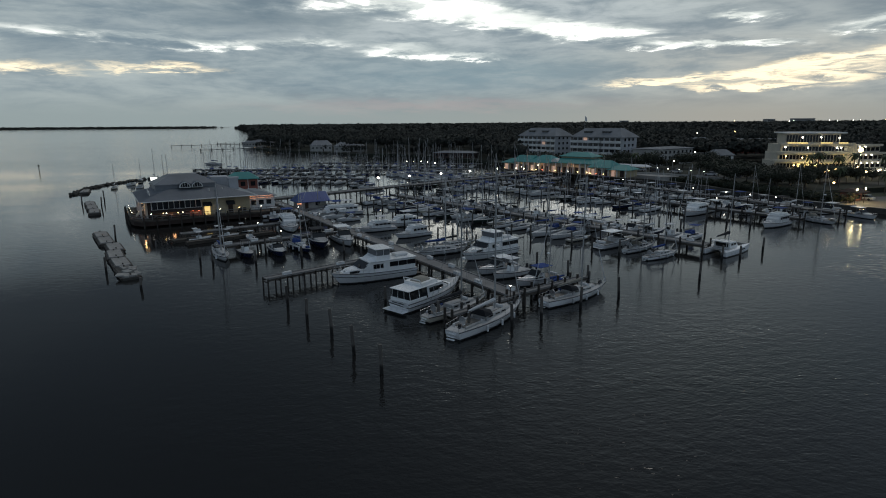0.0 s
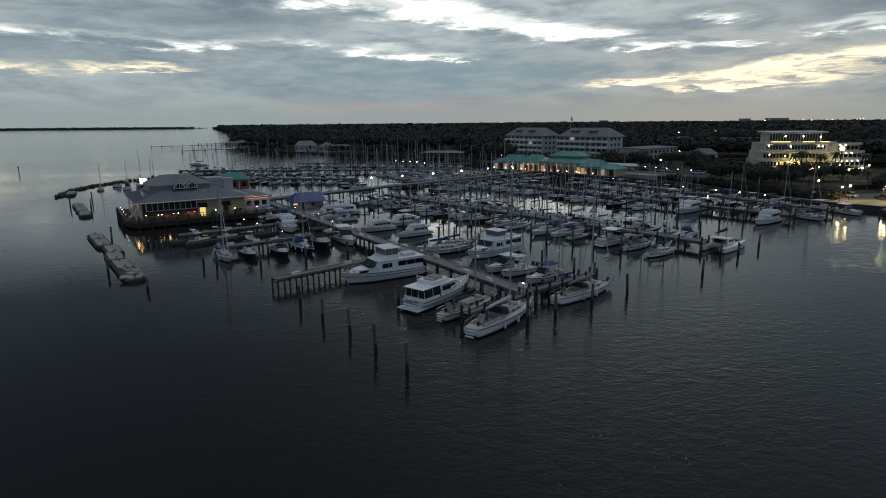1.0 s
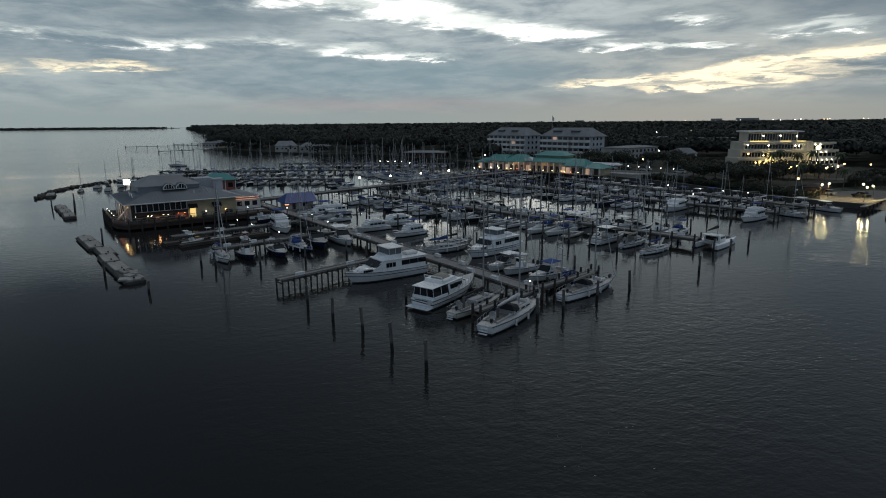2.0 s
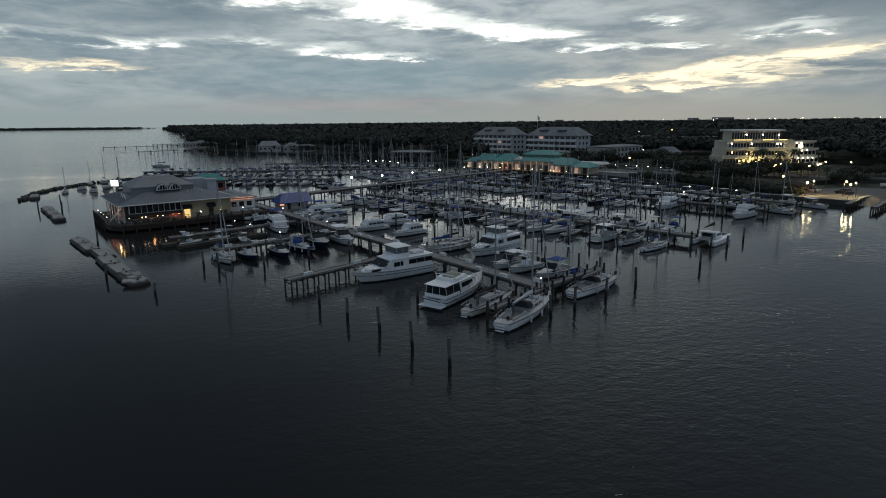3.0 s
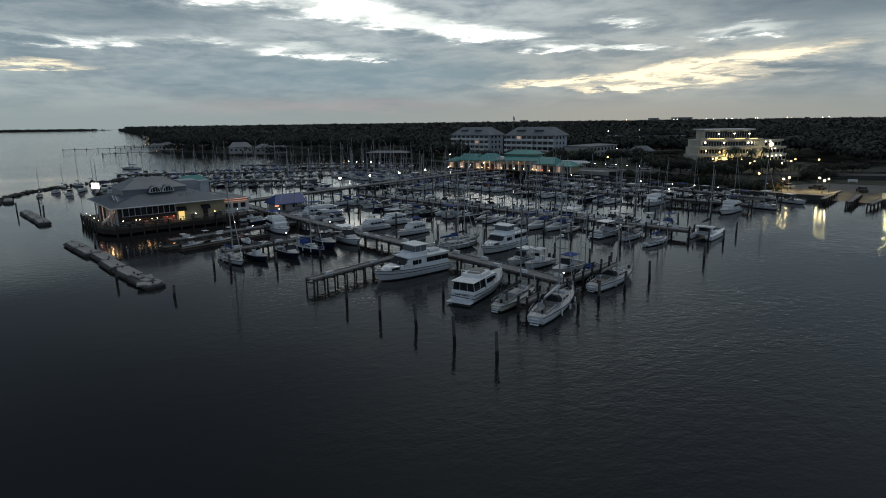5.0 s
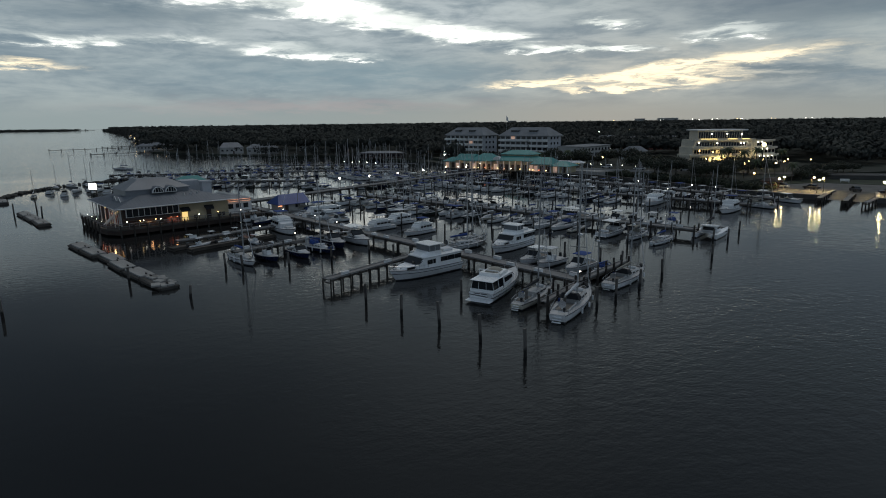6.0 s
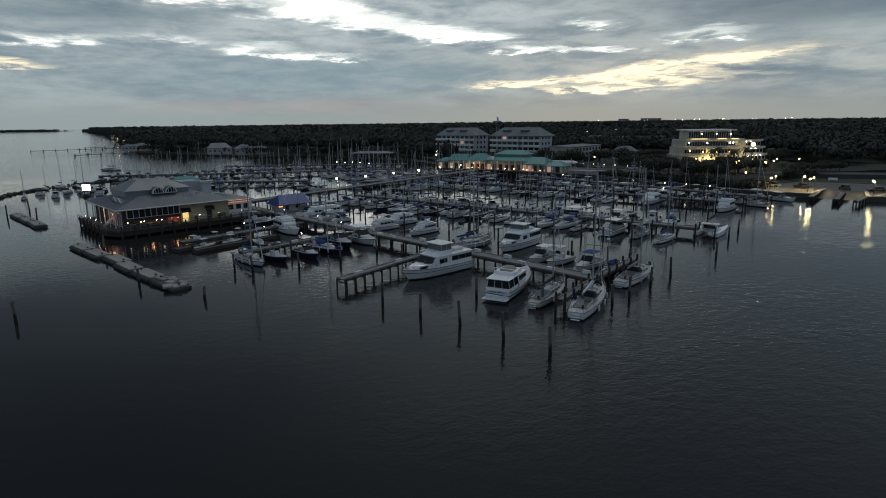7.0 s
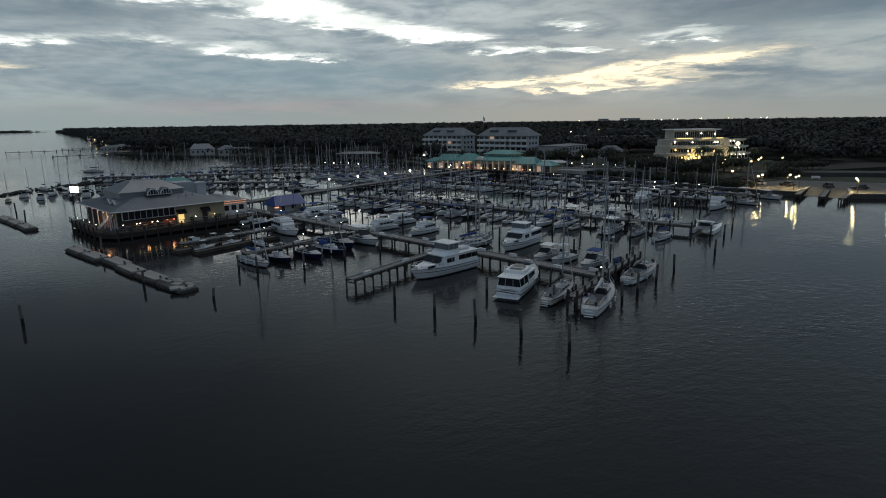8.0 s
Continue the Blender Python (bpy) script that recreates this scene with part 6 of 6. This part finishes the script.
def wall_lamp(p, m, r=0.28):
    root = thing("wall_lamp", "small glowing lamp fixed to the office facade", "lamp", Matrix.Translation(p), "office lamps")
    bm = bmesh.new()
    bmesh.ops.create_icosphere(bm, subdivisions=1, radius=r)
    part("bulb", bm, m, root)
    part("bracket", boxes(((0, 0.32, 0.02), (0.1, 0.55, 0.08))), M_beam, root)


for x, z in ((1.5, 11.2), (9, 11.0), (18.5, 11.0), (19.8, 11.0), (2.0, 7.9), (7.5, 7.4), (13.4, 7.4), (18.6, 7.2), (21.5, 7.0), (5.0, 4.6), (11.0, 4.4), (16.5, 4.4), (8, 14.6), (14.2, 14.6), (20.2, 14.4)):
    wall_lamp(OFF @ Vector((x, 2.9 if z > 13 else -0.42, z)), G_warm if z < 9 else G_white)
for x in (8, 10, 11.2, 15, 17.4, 19):
    wall_lamp(OFF @ Vector((x, -0.42, 2.6)), G_warm, 0.3)
for f in range(4):
    for i in range(6 - f):
        wall_lamp(TERR @ Vector((2.0 + i * 2.6, -0.6 + 0.7 * f, f * 2.9 + 2.5)), G_white, 0.24)
disc = thing("round_lamp", "large round glowing lamp on a tall post by the office", "lamp", pose(143.2, 185.0, 1.1, 0, 0, -30))
part("post", tube(bmesh.new(), (0, 0.6, -0.1), (0, 0.6, 11), 0.18, 8), M_beam, disc)
part("drum", tube(bmesh.new(), (0, 0, 11.1), (0, 0.9, 11.1), 0.85, 20), M_beam, disc)
part("face", tube(bmesh.new(), (0, -0.08, 11.1), (0, 0.02, 11.1), 0.78, 20), G_face, disc, "glowing yellow-white round face")
court = new("court_light", bpy.data.lights.new("court_light", "POINT"))
court.data.energy, court.data.color, court.data.shadow_soft_size = 1000, (1.0, 0.78, 0.32), 0.5
court.location = OFF @ Vector((10, -4, 4))
court2 = new("court_light", bpy.data.lights.new("court_light", "POINT"))
court2.data.energy, court2.data.color, court2.data.shadow_soft_size = 700, (1.0, 0.78, 0.32), 0.5
court2.location = OFF @ Vector((25, -6, 5))
hallglow = new("arcade_light", bpy.data.lights.new("arcade_light", "POINT"))
hallglow.data.energy, hallglow.data.color, hallglow.data.shadow_soft_size = 130, (1.0, 0.5, 0.2), 0.4
hallglow.location = HALL @ Vector((21, -2.5, 2.8))

for n_, (m_, p_, e_) in enumerate(((HALL, (34, -2.6, 2.8), 70), (HALL, (10, -2.6, 2.8), 25), (REST, (-1.0, 6.0, 4.7), 90), (REST, (5.0, -1.2, 2.6), 26), (REST, (10.2, -1.3, 2.8), 26))):
    under_eave = new("eave_light", bpy.data.lights.new("eave_light", "POINT"))
    under_eave.data.energy, under_eave.data.color, under_eave.data.shadow_soft_size = e_, (1.0, 0.5, 0.22), 0.25
    under_eave.location = m_ @ Vector(p_)

# ---- smaller buildings on shore ----


def low_house(x, y, deg, sx_, sy_, h, roof_h, wall, roof, label, name="house", z=1.1):
    root = thing(name, label, "house", pose(x, y, z, 0, 0, deg))
    part("wall", boxes(((0, 0, h / 2), (sx_, sy_, h))), wall, root)
    part("roof", hip(-sx_ / 2, -sy_ / 2, sx_ / 2, sy_ / 2, h, h + roof_h, sx_ * 0.22, sy_ * 0.46, 0.5), roof, root)
    n = max(2, int(sx_ / 3.2))
    for i in range(n):
        part("window", boxes(((-sx_ / 2 + (i + 0.5) * sx_ / n, -sy_ / 2 - 0.03, h * 0.55), (1.4, 0.1, 1.2))), M_pane, root)
        if h > 5:
            part("window", boxes(((-sx_ / 2 + (i + 0.5) * sx_ / n, -sy_ / 2 - 0.03, h * 0.82), (1.4, 0.1, 1.2))), M_pane, root)
    part("door", boxes(((sx_ * 0.08, -sy_ / 2 - 0.03, 1.05), (1.0, 0.12, 2.1))), M_brown, root)
    return root


low_house(-78, 452, 10, 16, 11, 4.5, 3.5, M_house, M_seam, "grey waterside house with hipped metal roof")
low_house(-55, 440, 5, 22, 12, 4.2, 2.8, M_house, M_slate, "long grey waterside house with low roof")
low_house(-22, 470, 0, 16, 10, 5, 2.5, M_house, M_slate, "pale house among dark trees")
low_house(-152, 548, -20, 26, 12, 4, 2.5, M_house, M_slate, "long low waterside house with lit windows")
low_house(-206, 756, 0, 20, 12, 6, 3, M_house, M_slate, "pale waterside house near the point")
low_house(-246, 880, 0, 18, 12, 6, 3, M_house, M_slate, "pale waterside house near the point")
low_house(-181, 664, 10, 14, 10, 4, 2.4, M_house, M_slate, "small pale waterside house with a lit porch")
low_house(-300, 1066, 0, 20, 12, 6, 3, M_trim, M_slate, "white waterside house near the point")
low_house(112, 268, 35, 27, 14, 8.5, 0.6, M_house, M_slate, "grey flat-roofed three-storey block among trees")
low_house(136, 262, 10, 9, 8, 5.5, 2.4, M_trim, M_slate, "small white gabled house among trees")
low_house(205, 350, -15, 40, 16, 9, 1.0, M_red, M_slate, "long reddish brick block among trees")
low_house(158, 330, 0, 12, 10, 9, 2.5, M_house, M_slate, "pale house among trees")
low_house(114, 147.5, 25, 5, 4, 2.2, 0.9, M_red, M_brown, "small reddish ramp kiosk with hipped roof", "kiosk")
low_house(60, 395, 0, 18, 10, 4, 3, M_brown, M_slate, "dark shore house among trees")
low_house(20, 350, -20, 26, 8, 3.2, 1.0, M_brown, M_seam, "long dark boat shed by the inner basin", "boat_shed")
for x, y, w, h in ((1180, 1790, 70, 26), (1080, 1800, 30, 25), (640, 1850, 24, 23), (900, 1500, 16, 24)):
    root = thing("tower_block", "pale far-off tower block above the woods", "tower block", pose(x, y, 0), "far towers")
    part("wall", boxes(((0, 0, h / 2), (w, 15, h))), M_house, root)
    for i in range(6):
        part("window_band", boxes(((0, -7.6, 3 + i * h / 6.5), (w * 0.9, 0.2, 1.4))), M_pane, root)
    part("roof", boxes(((0, 0, h + 0.4), (w + 1, 16, 0.8))), M_slate, root)
pole = thing("flagpole", "tall white flagpole with a drooping flag", "flagpole", pose(92, 330, 2.5) @ Matrix.Diagonal((0.45, 0.45, 0.95, 1)))
part("staff", tube(bmesh.new(), (0, 0, 0), (0, 0, 24), 0.22, 6, 0.1), M_trim, pole)
part("flag", loft([[(x, y, z0), (x, y + 0.06, z0), (x, y + 0.06, z1), (x, y, z1)] for x, y, z0, z1 in ((0.1, 0.0, 21.0, 23.6), (1.4, 0.3, 20.6, 23.0), (2.6, 0.1, 20.2, 22.2))]), M_cover, pole)
for a, b in (((-250, 590), (-150, 640)), ((-182, 484), (-140, 520)), ((-225, 650), (-165, 690))):
    dock("pier", [a, b], 1.3, 1.2, "long private pier reaching out from the far shore", 9.0, beam_h=0.15, pile_r=0.2, rise=1.0)

# ---- parked cars ----


def car(x, y, deg, mat, label, lights=False):
    root = thing("car", label, "car", pose(x, y, max(1.16, gz(x, y) + 0.1), 0, 0, deg), "parked cars")
    part("body", loft([[(-2.2, s * 0.85, z) for s, z in ((1, 0.35), (1, 0.85), (-1, 0.85), (-1, 0.35))], [(-1.6, s * 0.9, z) for s, z in ((1, 0.28), (1, 0.92), (-1, 0.92), (-1, 0.28))], [(1.2, s * 0.9, z) for s, z in ((1, 0.28), (1, 0.88), (-1, 0.88), (-1, 0.28))], [(2.25, s * 0.8, z) for s, z in ((1, 0.35), (1, 0.66), (-1, 0.66), (-1, 0.35))]]), mat, root)
    part("cabin", loft([[(-1.7, s * 0.82, z) for s, z in ((1, 0.88), (-1, 0.88))] + [(-1.2, -0.66, 1.42), (-1.2, 0.66, 1.42)], [(1.1, s * 0.82, z) for s, z in ((1, 0.88), (-1, 0.88))] + [(0.35, -0.66, 1.44), (0.35, 0.66, 1.44)]]), M_glass, root)
    part("roof", boxes(((-0.42, 0, 1.45), (1.55, 1.34, 0.06), 0, 0.02)), mat, root)
    for wx in (-1.35, 1.4):
        for s in (-1, 1):
            part("wheel", tube(bmesh.new(), (wx, s * 0.72, 0.33), (wx, s * 0.93, 0.33), 0.33, 10), M_black, root)
    if lights:
        for s in (-1, 1):
            part("tail_light", boxes(((-2.22, s * 0.62, 0.72), (0.08, 0.3, 0.14))), G_red, root)
    return root


for x, y, d, m, t in ((116, 146, 120, M_carw, "silver parked car in the ramp car park"), (121, 140, 100, M_carp, "dark parked car in the ramp car park"), (128, 132, 60, M_carp, "dark parked car in the ramp car park"), (132, 125.5, 150, M_carp, "dark car with red tail lights at the ramp"),
                      (103, 203, 142, M_carw, "silver car parked along the shore road"), (109, 198, 142, M_carp, "dark car parked along the shore road"), (116, 192.5, 142, M_carw, "silver car parked along the shore road"), (122, 188, 142, M_carp, "dark car parked along the shore road"),
                      (86, 226, 130, M_carw, "silver car parked by the promenade"), (90, 221, 130, M_carp, "dark car parked by the promenade"), (96, 216, 135, M_carw, "silver car parked by the promenade"), (165, 156, 120, M_carp, "dark car driving on the shore road")):
    car(x, y, d, m, t, "tail" in t or "driving" in t)
bench = thing("park_bench", "pale park bench on the lawn", "bench", pose(146, 152, 1.15, 0, 0, -40))
part("seat", boxes(((0, 0, 0.45), (2.6, 0.6, 0.08))), M_trim, bench)
part("backrest", boxes(((0, 0.3, 0.85), (2.6, 0.08, 0.6))), M_trim, bench)
for x in (-1.1, 1.1):
    part("leg", boxes(((x, 0, 0.22), (0.1, 0.5, 0.45))), M_trim, bench)

# ---- trees and woods ----
trng = np.random.default_rng(11)


def leaf_mesh(name, centers, radii, count, size, mat, parent=None, up=0.35):
    """Many small leaf sprays scattered through lumps of a crown."""
    vs, fs = [], []
    per = max(1, count // len(centers))
    for c, r in zip(centers, radii):
        d = trng.normal(size=(per, 3))
        d /= np.linalg.norm(d, axis=1)[:, None]
        p = np.array(c) + d * np.array(r) * trng.uniform(0.55, 1.08, (per, 1))
        n = d + trng.normal(scale=0.5, size=(per, 3)) + np.array((0, 0, up))
        n /= np.linalg.norm(n, axis=1)[:, None]
        t = np.cross(n, trng.normal(size=(per, 3)))
        t /= np.linalg.norm(t, axis=1)[:, None]
        b = np.cross(n, t)
        s = size * trng.uniform(0.6, 1.3, (per, 1))
        quad = np.stack([p - t * s, p - b * s * 0.6, p + t * s, p + b * s * 0.6], 1).reshape(-1, 3)
        k = len(vs) // 1
        base = sum(len(v) for v in vs)
        vs.append(quad)
        fs.append(np.arange(per * 4).reshape(-1, 4) + base)
    me = bpy.data.meshes.new(name)
    me.from_pydata(np.concatenate(vs).tolist(), [], np.concatenate(fs).tolist())
    me.materials.append(mat)
    ob = new(name, me)
    ob.parent = parent
    return ob


def oak(h, w):
    root = thing("tree", "dark broad-leaved tree on the shore", "tree", group="shore trees")
    part("trunk", tube(bmesh.new(), (0, 0, -0.2), (0.2, 0.1, h * 0.45), 0.32, 8, 0.18), M_bark, root)
    cs, rs = [], []
    for i in range(9):
        a = i * 2.4 + trng.uniform(0, 1)
        rr = w * 0.55 * math.sqrt((i + 0.3) / 9)
        c = (rr * math.cos(a), rr * math.sin(a), h * trng.uniform(0.48, 0.82))
        cs.append(c)
        k = trng.uniform(0.22, 0.34) * w
        rs.append((k, k, k * 0.75))
        if i % 2 == 0:
            part("limb", tube(bmesh.new(), (0.15, 0.08, h * 0.36), (c[0] * 0.8, c[1] * 0.8, c[2]), 0.12, 5, 0.05), M_bark, root)
    leaf_mesh("crown", cs, rs, 1500, 0.42, M_leaf, root)
    return root


def palm(h):
    root = thing("palm_tree", "palm tree with a spray of drooping fronds", "palm tree", group="palms")
    part("trunk", pipe([(0, 0, -0.2), (0.15, 0, h * 0.4), (0.1, 0.1, h)], 0.17, 7), M_bark, root)
    for i in range(16):
        a = i * 2.399
        rise = 0.7 - 1.3 * (i / 16)
        bm = bmesh.new()
        last = None
        for j in range(7):
            t = j / 6
            r = 2.5 * t
            z = h + rise * 2.2 * t - 2.0 * t * t
            wv = 0.34 * math.sin(math.pi * min(1, t * 0.9 + 0.08))
            c = Vector((r * math.cos(a), r * math.sin(a), z))
            s = Vector((-math.sin(a), math.cos(a), 0)) * wv
            row = [bm.verts.new(c + s - Vector((0, 0, wv * 0.6))), bm.verts.new(c), bm.verts.new(c - s - Vector((0, 0, wv * 0.6)))]
            if last:
                bm.faces.new((last[0], last[1], row[1], row[0]))
                bm.faces.new((last[1], last[2], row[2], row[1]))
            last = row
        part("frond", bm, M_palm, root)
    return root


oaks = [oak(8, 9), oak(6.5, 8), oak(8.5, 9)]
spots = []
tr = random.Random(21)
# belt of trees between the shore and the office, and round the market hall and flats
for n, (x0, y0, x1, y1, wid) in ((9, (104, 158, 124, 180, 8)), (7, (102, 172, 112, 196, 7)), (4, (124, 172, 134, 178, 5)), (6, (152, 178, 172, 168, 8)), (7, (110, 215, 122, 230, 8)), (8, (45, 262, 70, 262, 10)), (8, (70, 262, 92, 238, 7)), (6, (95, 232, 112, 250, 8)), (6, (140, 160, 156, 172, 4))):
    for i in range(n):
        k = (i + tr.random() * 0.8) / n
        spots.append((x0 + (x1 - x0) * k + tr.uniform(-wid, wid), y0 + (y1 - y0) * k + tr.uniform(-wid, wid)))
for i, (x, y) in enumerate(spots):
    m = pose(x, y, gz(x, y), 0, 0, tr.uniform(0, 360)) @ Matrix.Scale(tr.uniform(0.6, 0.88) * (0.6 if x > 139 else 1.0), 4)
    if i < 3:
        oaks[i].matrix_world = m
    else:
        t0 = oaks[i % 3]
        k = t0.scale[0]
        copy_thing(t0, m @ Matrix.Scale(1 / k, 4))
first_palm = palm(7.5)
first_palm.matrix_world = pose(134, 196, 2.5)
for x, y, k in ((138, 197, 1.1), (146, 198, 0.9), (150, 196, 1.05), (142, 193, 0.95), (156, 190, 1.0), (121, 163, 0.8), (131, 158, 0.85), (60, 238, 0.8), (70, 226, 0.9), (86, 232, 0.9)):
    copy_thing(first_palm, pose(x, y, gz(x, y), 0, 0, tr.uniform(0, 360)) @ Matrix.Scale(k, 4))

# mangrove hedge along the bulkhead
cs, rs = [], []
HEDGE = [(105, 141), (100, 150), (96.5, 166), (92.5, 185), (87, 199)]
for a, b in zip(HEDGE[:-1], HEDGE[1:]):
    n = int(math.dist(a, b) / 0.9)
    for i in range(n):
        p = along(a, b, i / n)
        k = tr.uniform(0.9, 1.7)
        cs.append((p[0] + tr.uniform(0, 5), p[1] + tr.uniform(-1, 1), 1.7 + k * 0.5))
        rs.append((k, k, k * 0.8))
hedge = leaf_mesh("hedge", cs, rs, 16000, 0.3, M_shrub)
tagged(hedge, "dense dark mangrove hedge above the bulkhead", "hedge", kind="stuff")


def woods(name, pts, mat, label, rmin=4.0, rmax=7.0, quads=26, small=1.0):
    """A canopy of many crowns, joined."""
    cs = np.array(pts)
    n = len(cs)
    per = quads
    r = trng.uniform(rmin, rmax, (n, 1, 1))
    d = trng.normal(size=(n, per, 3))
    d[:, :, 2] = np.abs(d[:, :, 2]) * 0.9 - 0.15
    d /= np.linalg.norm(d, axis=2)[:, :, None]
    p = cs[:, None, :] + d * r * np.array((1, 1, 0.75)) * trng.uniform(0.7, 1.1, (n, per, 1))
    nn = d + trng.normal(scale=0.35, size=d.shape)
    nn /= np.linalg.norm(nn, axis=2)[:, :, None]
    t = np.cross(nn, trng.normal(size=d.shape))
    t /= np.linalg.norm(t, axis=2)[:, :, None]
    b = np.cross(nn, t)
    s = r * small * trng.uniform(0.16, 0.36, (n, per, 1))
    quad = np.stack([p - t * s, p - b * s * 0.7, p + t * s, p + b * s * 0.7], 2).reshape(-1, 3)
    me = bpy.data.meshes.new(name)
    me.from_pydata(quad.tolist(), [], np.arange(len(quad)).reshape(-1, 4).tolist())
    me.materials.append(mat)
    return tagged(new(name, me), label, "woods", kind="stuff")


CLEAR = [(125, 225, 48), (160, 205, 30), (73, 292, 44), (60, 225, 36), (150, 150, 46), (205, 350, 24), (112, 268, 20), (-66, 445, 24), (-22, 468, 9), (-152, 546, 15), (100, 205, 30), (95, 160, 24), (136, 262, 9), (158, 330, 8), (20, 350, 18), (92, 262, 22), (45, 300, 14), (200, 130, 60)]
near, far = [], []
for i in range(26000):
    u = tr.random()
    dist = 200 + 2300 * u ** 1.7
    a = tr.uniform(-0.42, 1.12)
    x, y = dist * math.sin(a), dist * math.cos(a)
    if not inside(x + 4, y - 4, SHORE) or any((x - cx) ** 2 + (y - cy) ** 2 < r * r for cx, cy, r in CLEAR):
        continue
    h = 6.5 + 3.5 * noise.noise((x * 0.02, y * 0.02, 0)) + min(dist, 1600) * 0.0035 + tr.uniform(-1.2, 1.8)
    (near if dist < 650 else far).append((x, y, h))
woods("woods", near, M_woods, "dense dark evening woods behind the shore", 3.0, 5.2, 100, 0.72)
woods("woods", far, M_woods, "flat dark woods reaching to the horizon", 5.0, 9.0, 36, 0.9)
# mangroves and low trees along the water's edge, out to the point
bank = []
for a, b in zip(SHORE[19:27], SHORE[20:28]):
    n = int(math.dist(a, b) / 2.5)
    for i in range(n):
        p = along(a, b, tr.random())
        bank.append((p[0] + tr.uniform(0, 10), p[1] + tr.uniform(-4, 6), tr.uniform(1.6, 4.5) + p[1] * 0.002))
HOMES = [(-206, 752), (-246, 876), (-181, 660), (-300, 1062), (-152, 546), (-78, 452), (-55, 440)]
bank = [b for b in bank if all(math.dist(b[:2], h) > 17 for h in HOMES)]
woods("shore_scrub", bank, M_woods, "low dark mangrove scrub along the far bank", 1.8, 4.2, 40, 0.8)
bank = []
for a, b in zip(SHORE[26:31], SHORE[27:32]):
    n = int(math.dist(a, b) / 3)
    for i in range(n):
        p = along(a, b, i / n)
        bank.append((p[0] + tr.uniform(-2, 22), p[1] + tr.uniform(-6, 6), tr.uniform(1.0, 6.5)))
bank = [b for b in bank if all(math.dist(b[:2], h) > 19 for h in HOMES)]
woods("shore_scrub", bank, M_woods, "low dark trees along the point", 3.5, 7.0, 30, 0.9)
# the low far bank across the river
pts = []
for i in range(2200):
    k = tr.random()
    pts.append((-3300 + 2150 * k + tr.uniform(-40, 40), 3150 + 100 * k + tr.uniform(-120, 120), (4 + 9 * abs(noise.noise((k * 14, 0, 3))) + tr.uniform(-2, 2)) * (1 - 0.75 * k)))
woods("far_woods", pts, M_woods, "low dark wooded bank across the river", 7, 13, 12)
bm = prism(bmesh.new(), [(-3600, 3000), (-1100, 3130), (-1100, 3400), (-3600, 3500)], -1, 1.0)
tagged(part("far_bank", bm, M_land), "low dark bank across the river", "ground", kind="structure")
# scattered lights far inland
for x, y, z in ((327, 640, 9), (253, 466, 12), (339, 590, 10), (420, 700, 9), (700, 1100, 19), (760, 1180, 20), (830, 1150, 19), (900, 1200, 20), (960, 1260, 20), (1050, 1300, 20), (1120, 1250, 20), (1180, 1330, 21), (1260, 1300, 20), (620, 1150, 20), (1010, 1240, 20), (870, 1230, 20), (1330, 1350, 21), (1090, 1330, 21), (480, 600, 12), (200, 420, 12), (-213, 747, 4), (-252, 871, 4), (-188, 656, 3), (-306, 1056, 5), (-141, 537, 3), (-148, 537, 3), (560, 760, 11), (600, 640, 10)):
    lamp_post(x, y, 1.1, z, G_warm if (x + y) % 20 else G_white, 0.2 + math.hypot(x, y) * 0.0003, name="street_lamp", label="far street lamp glowing among dark trees")
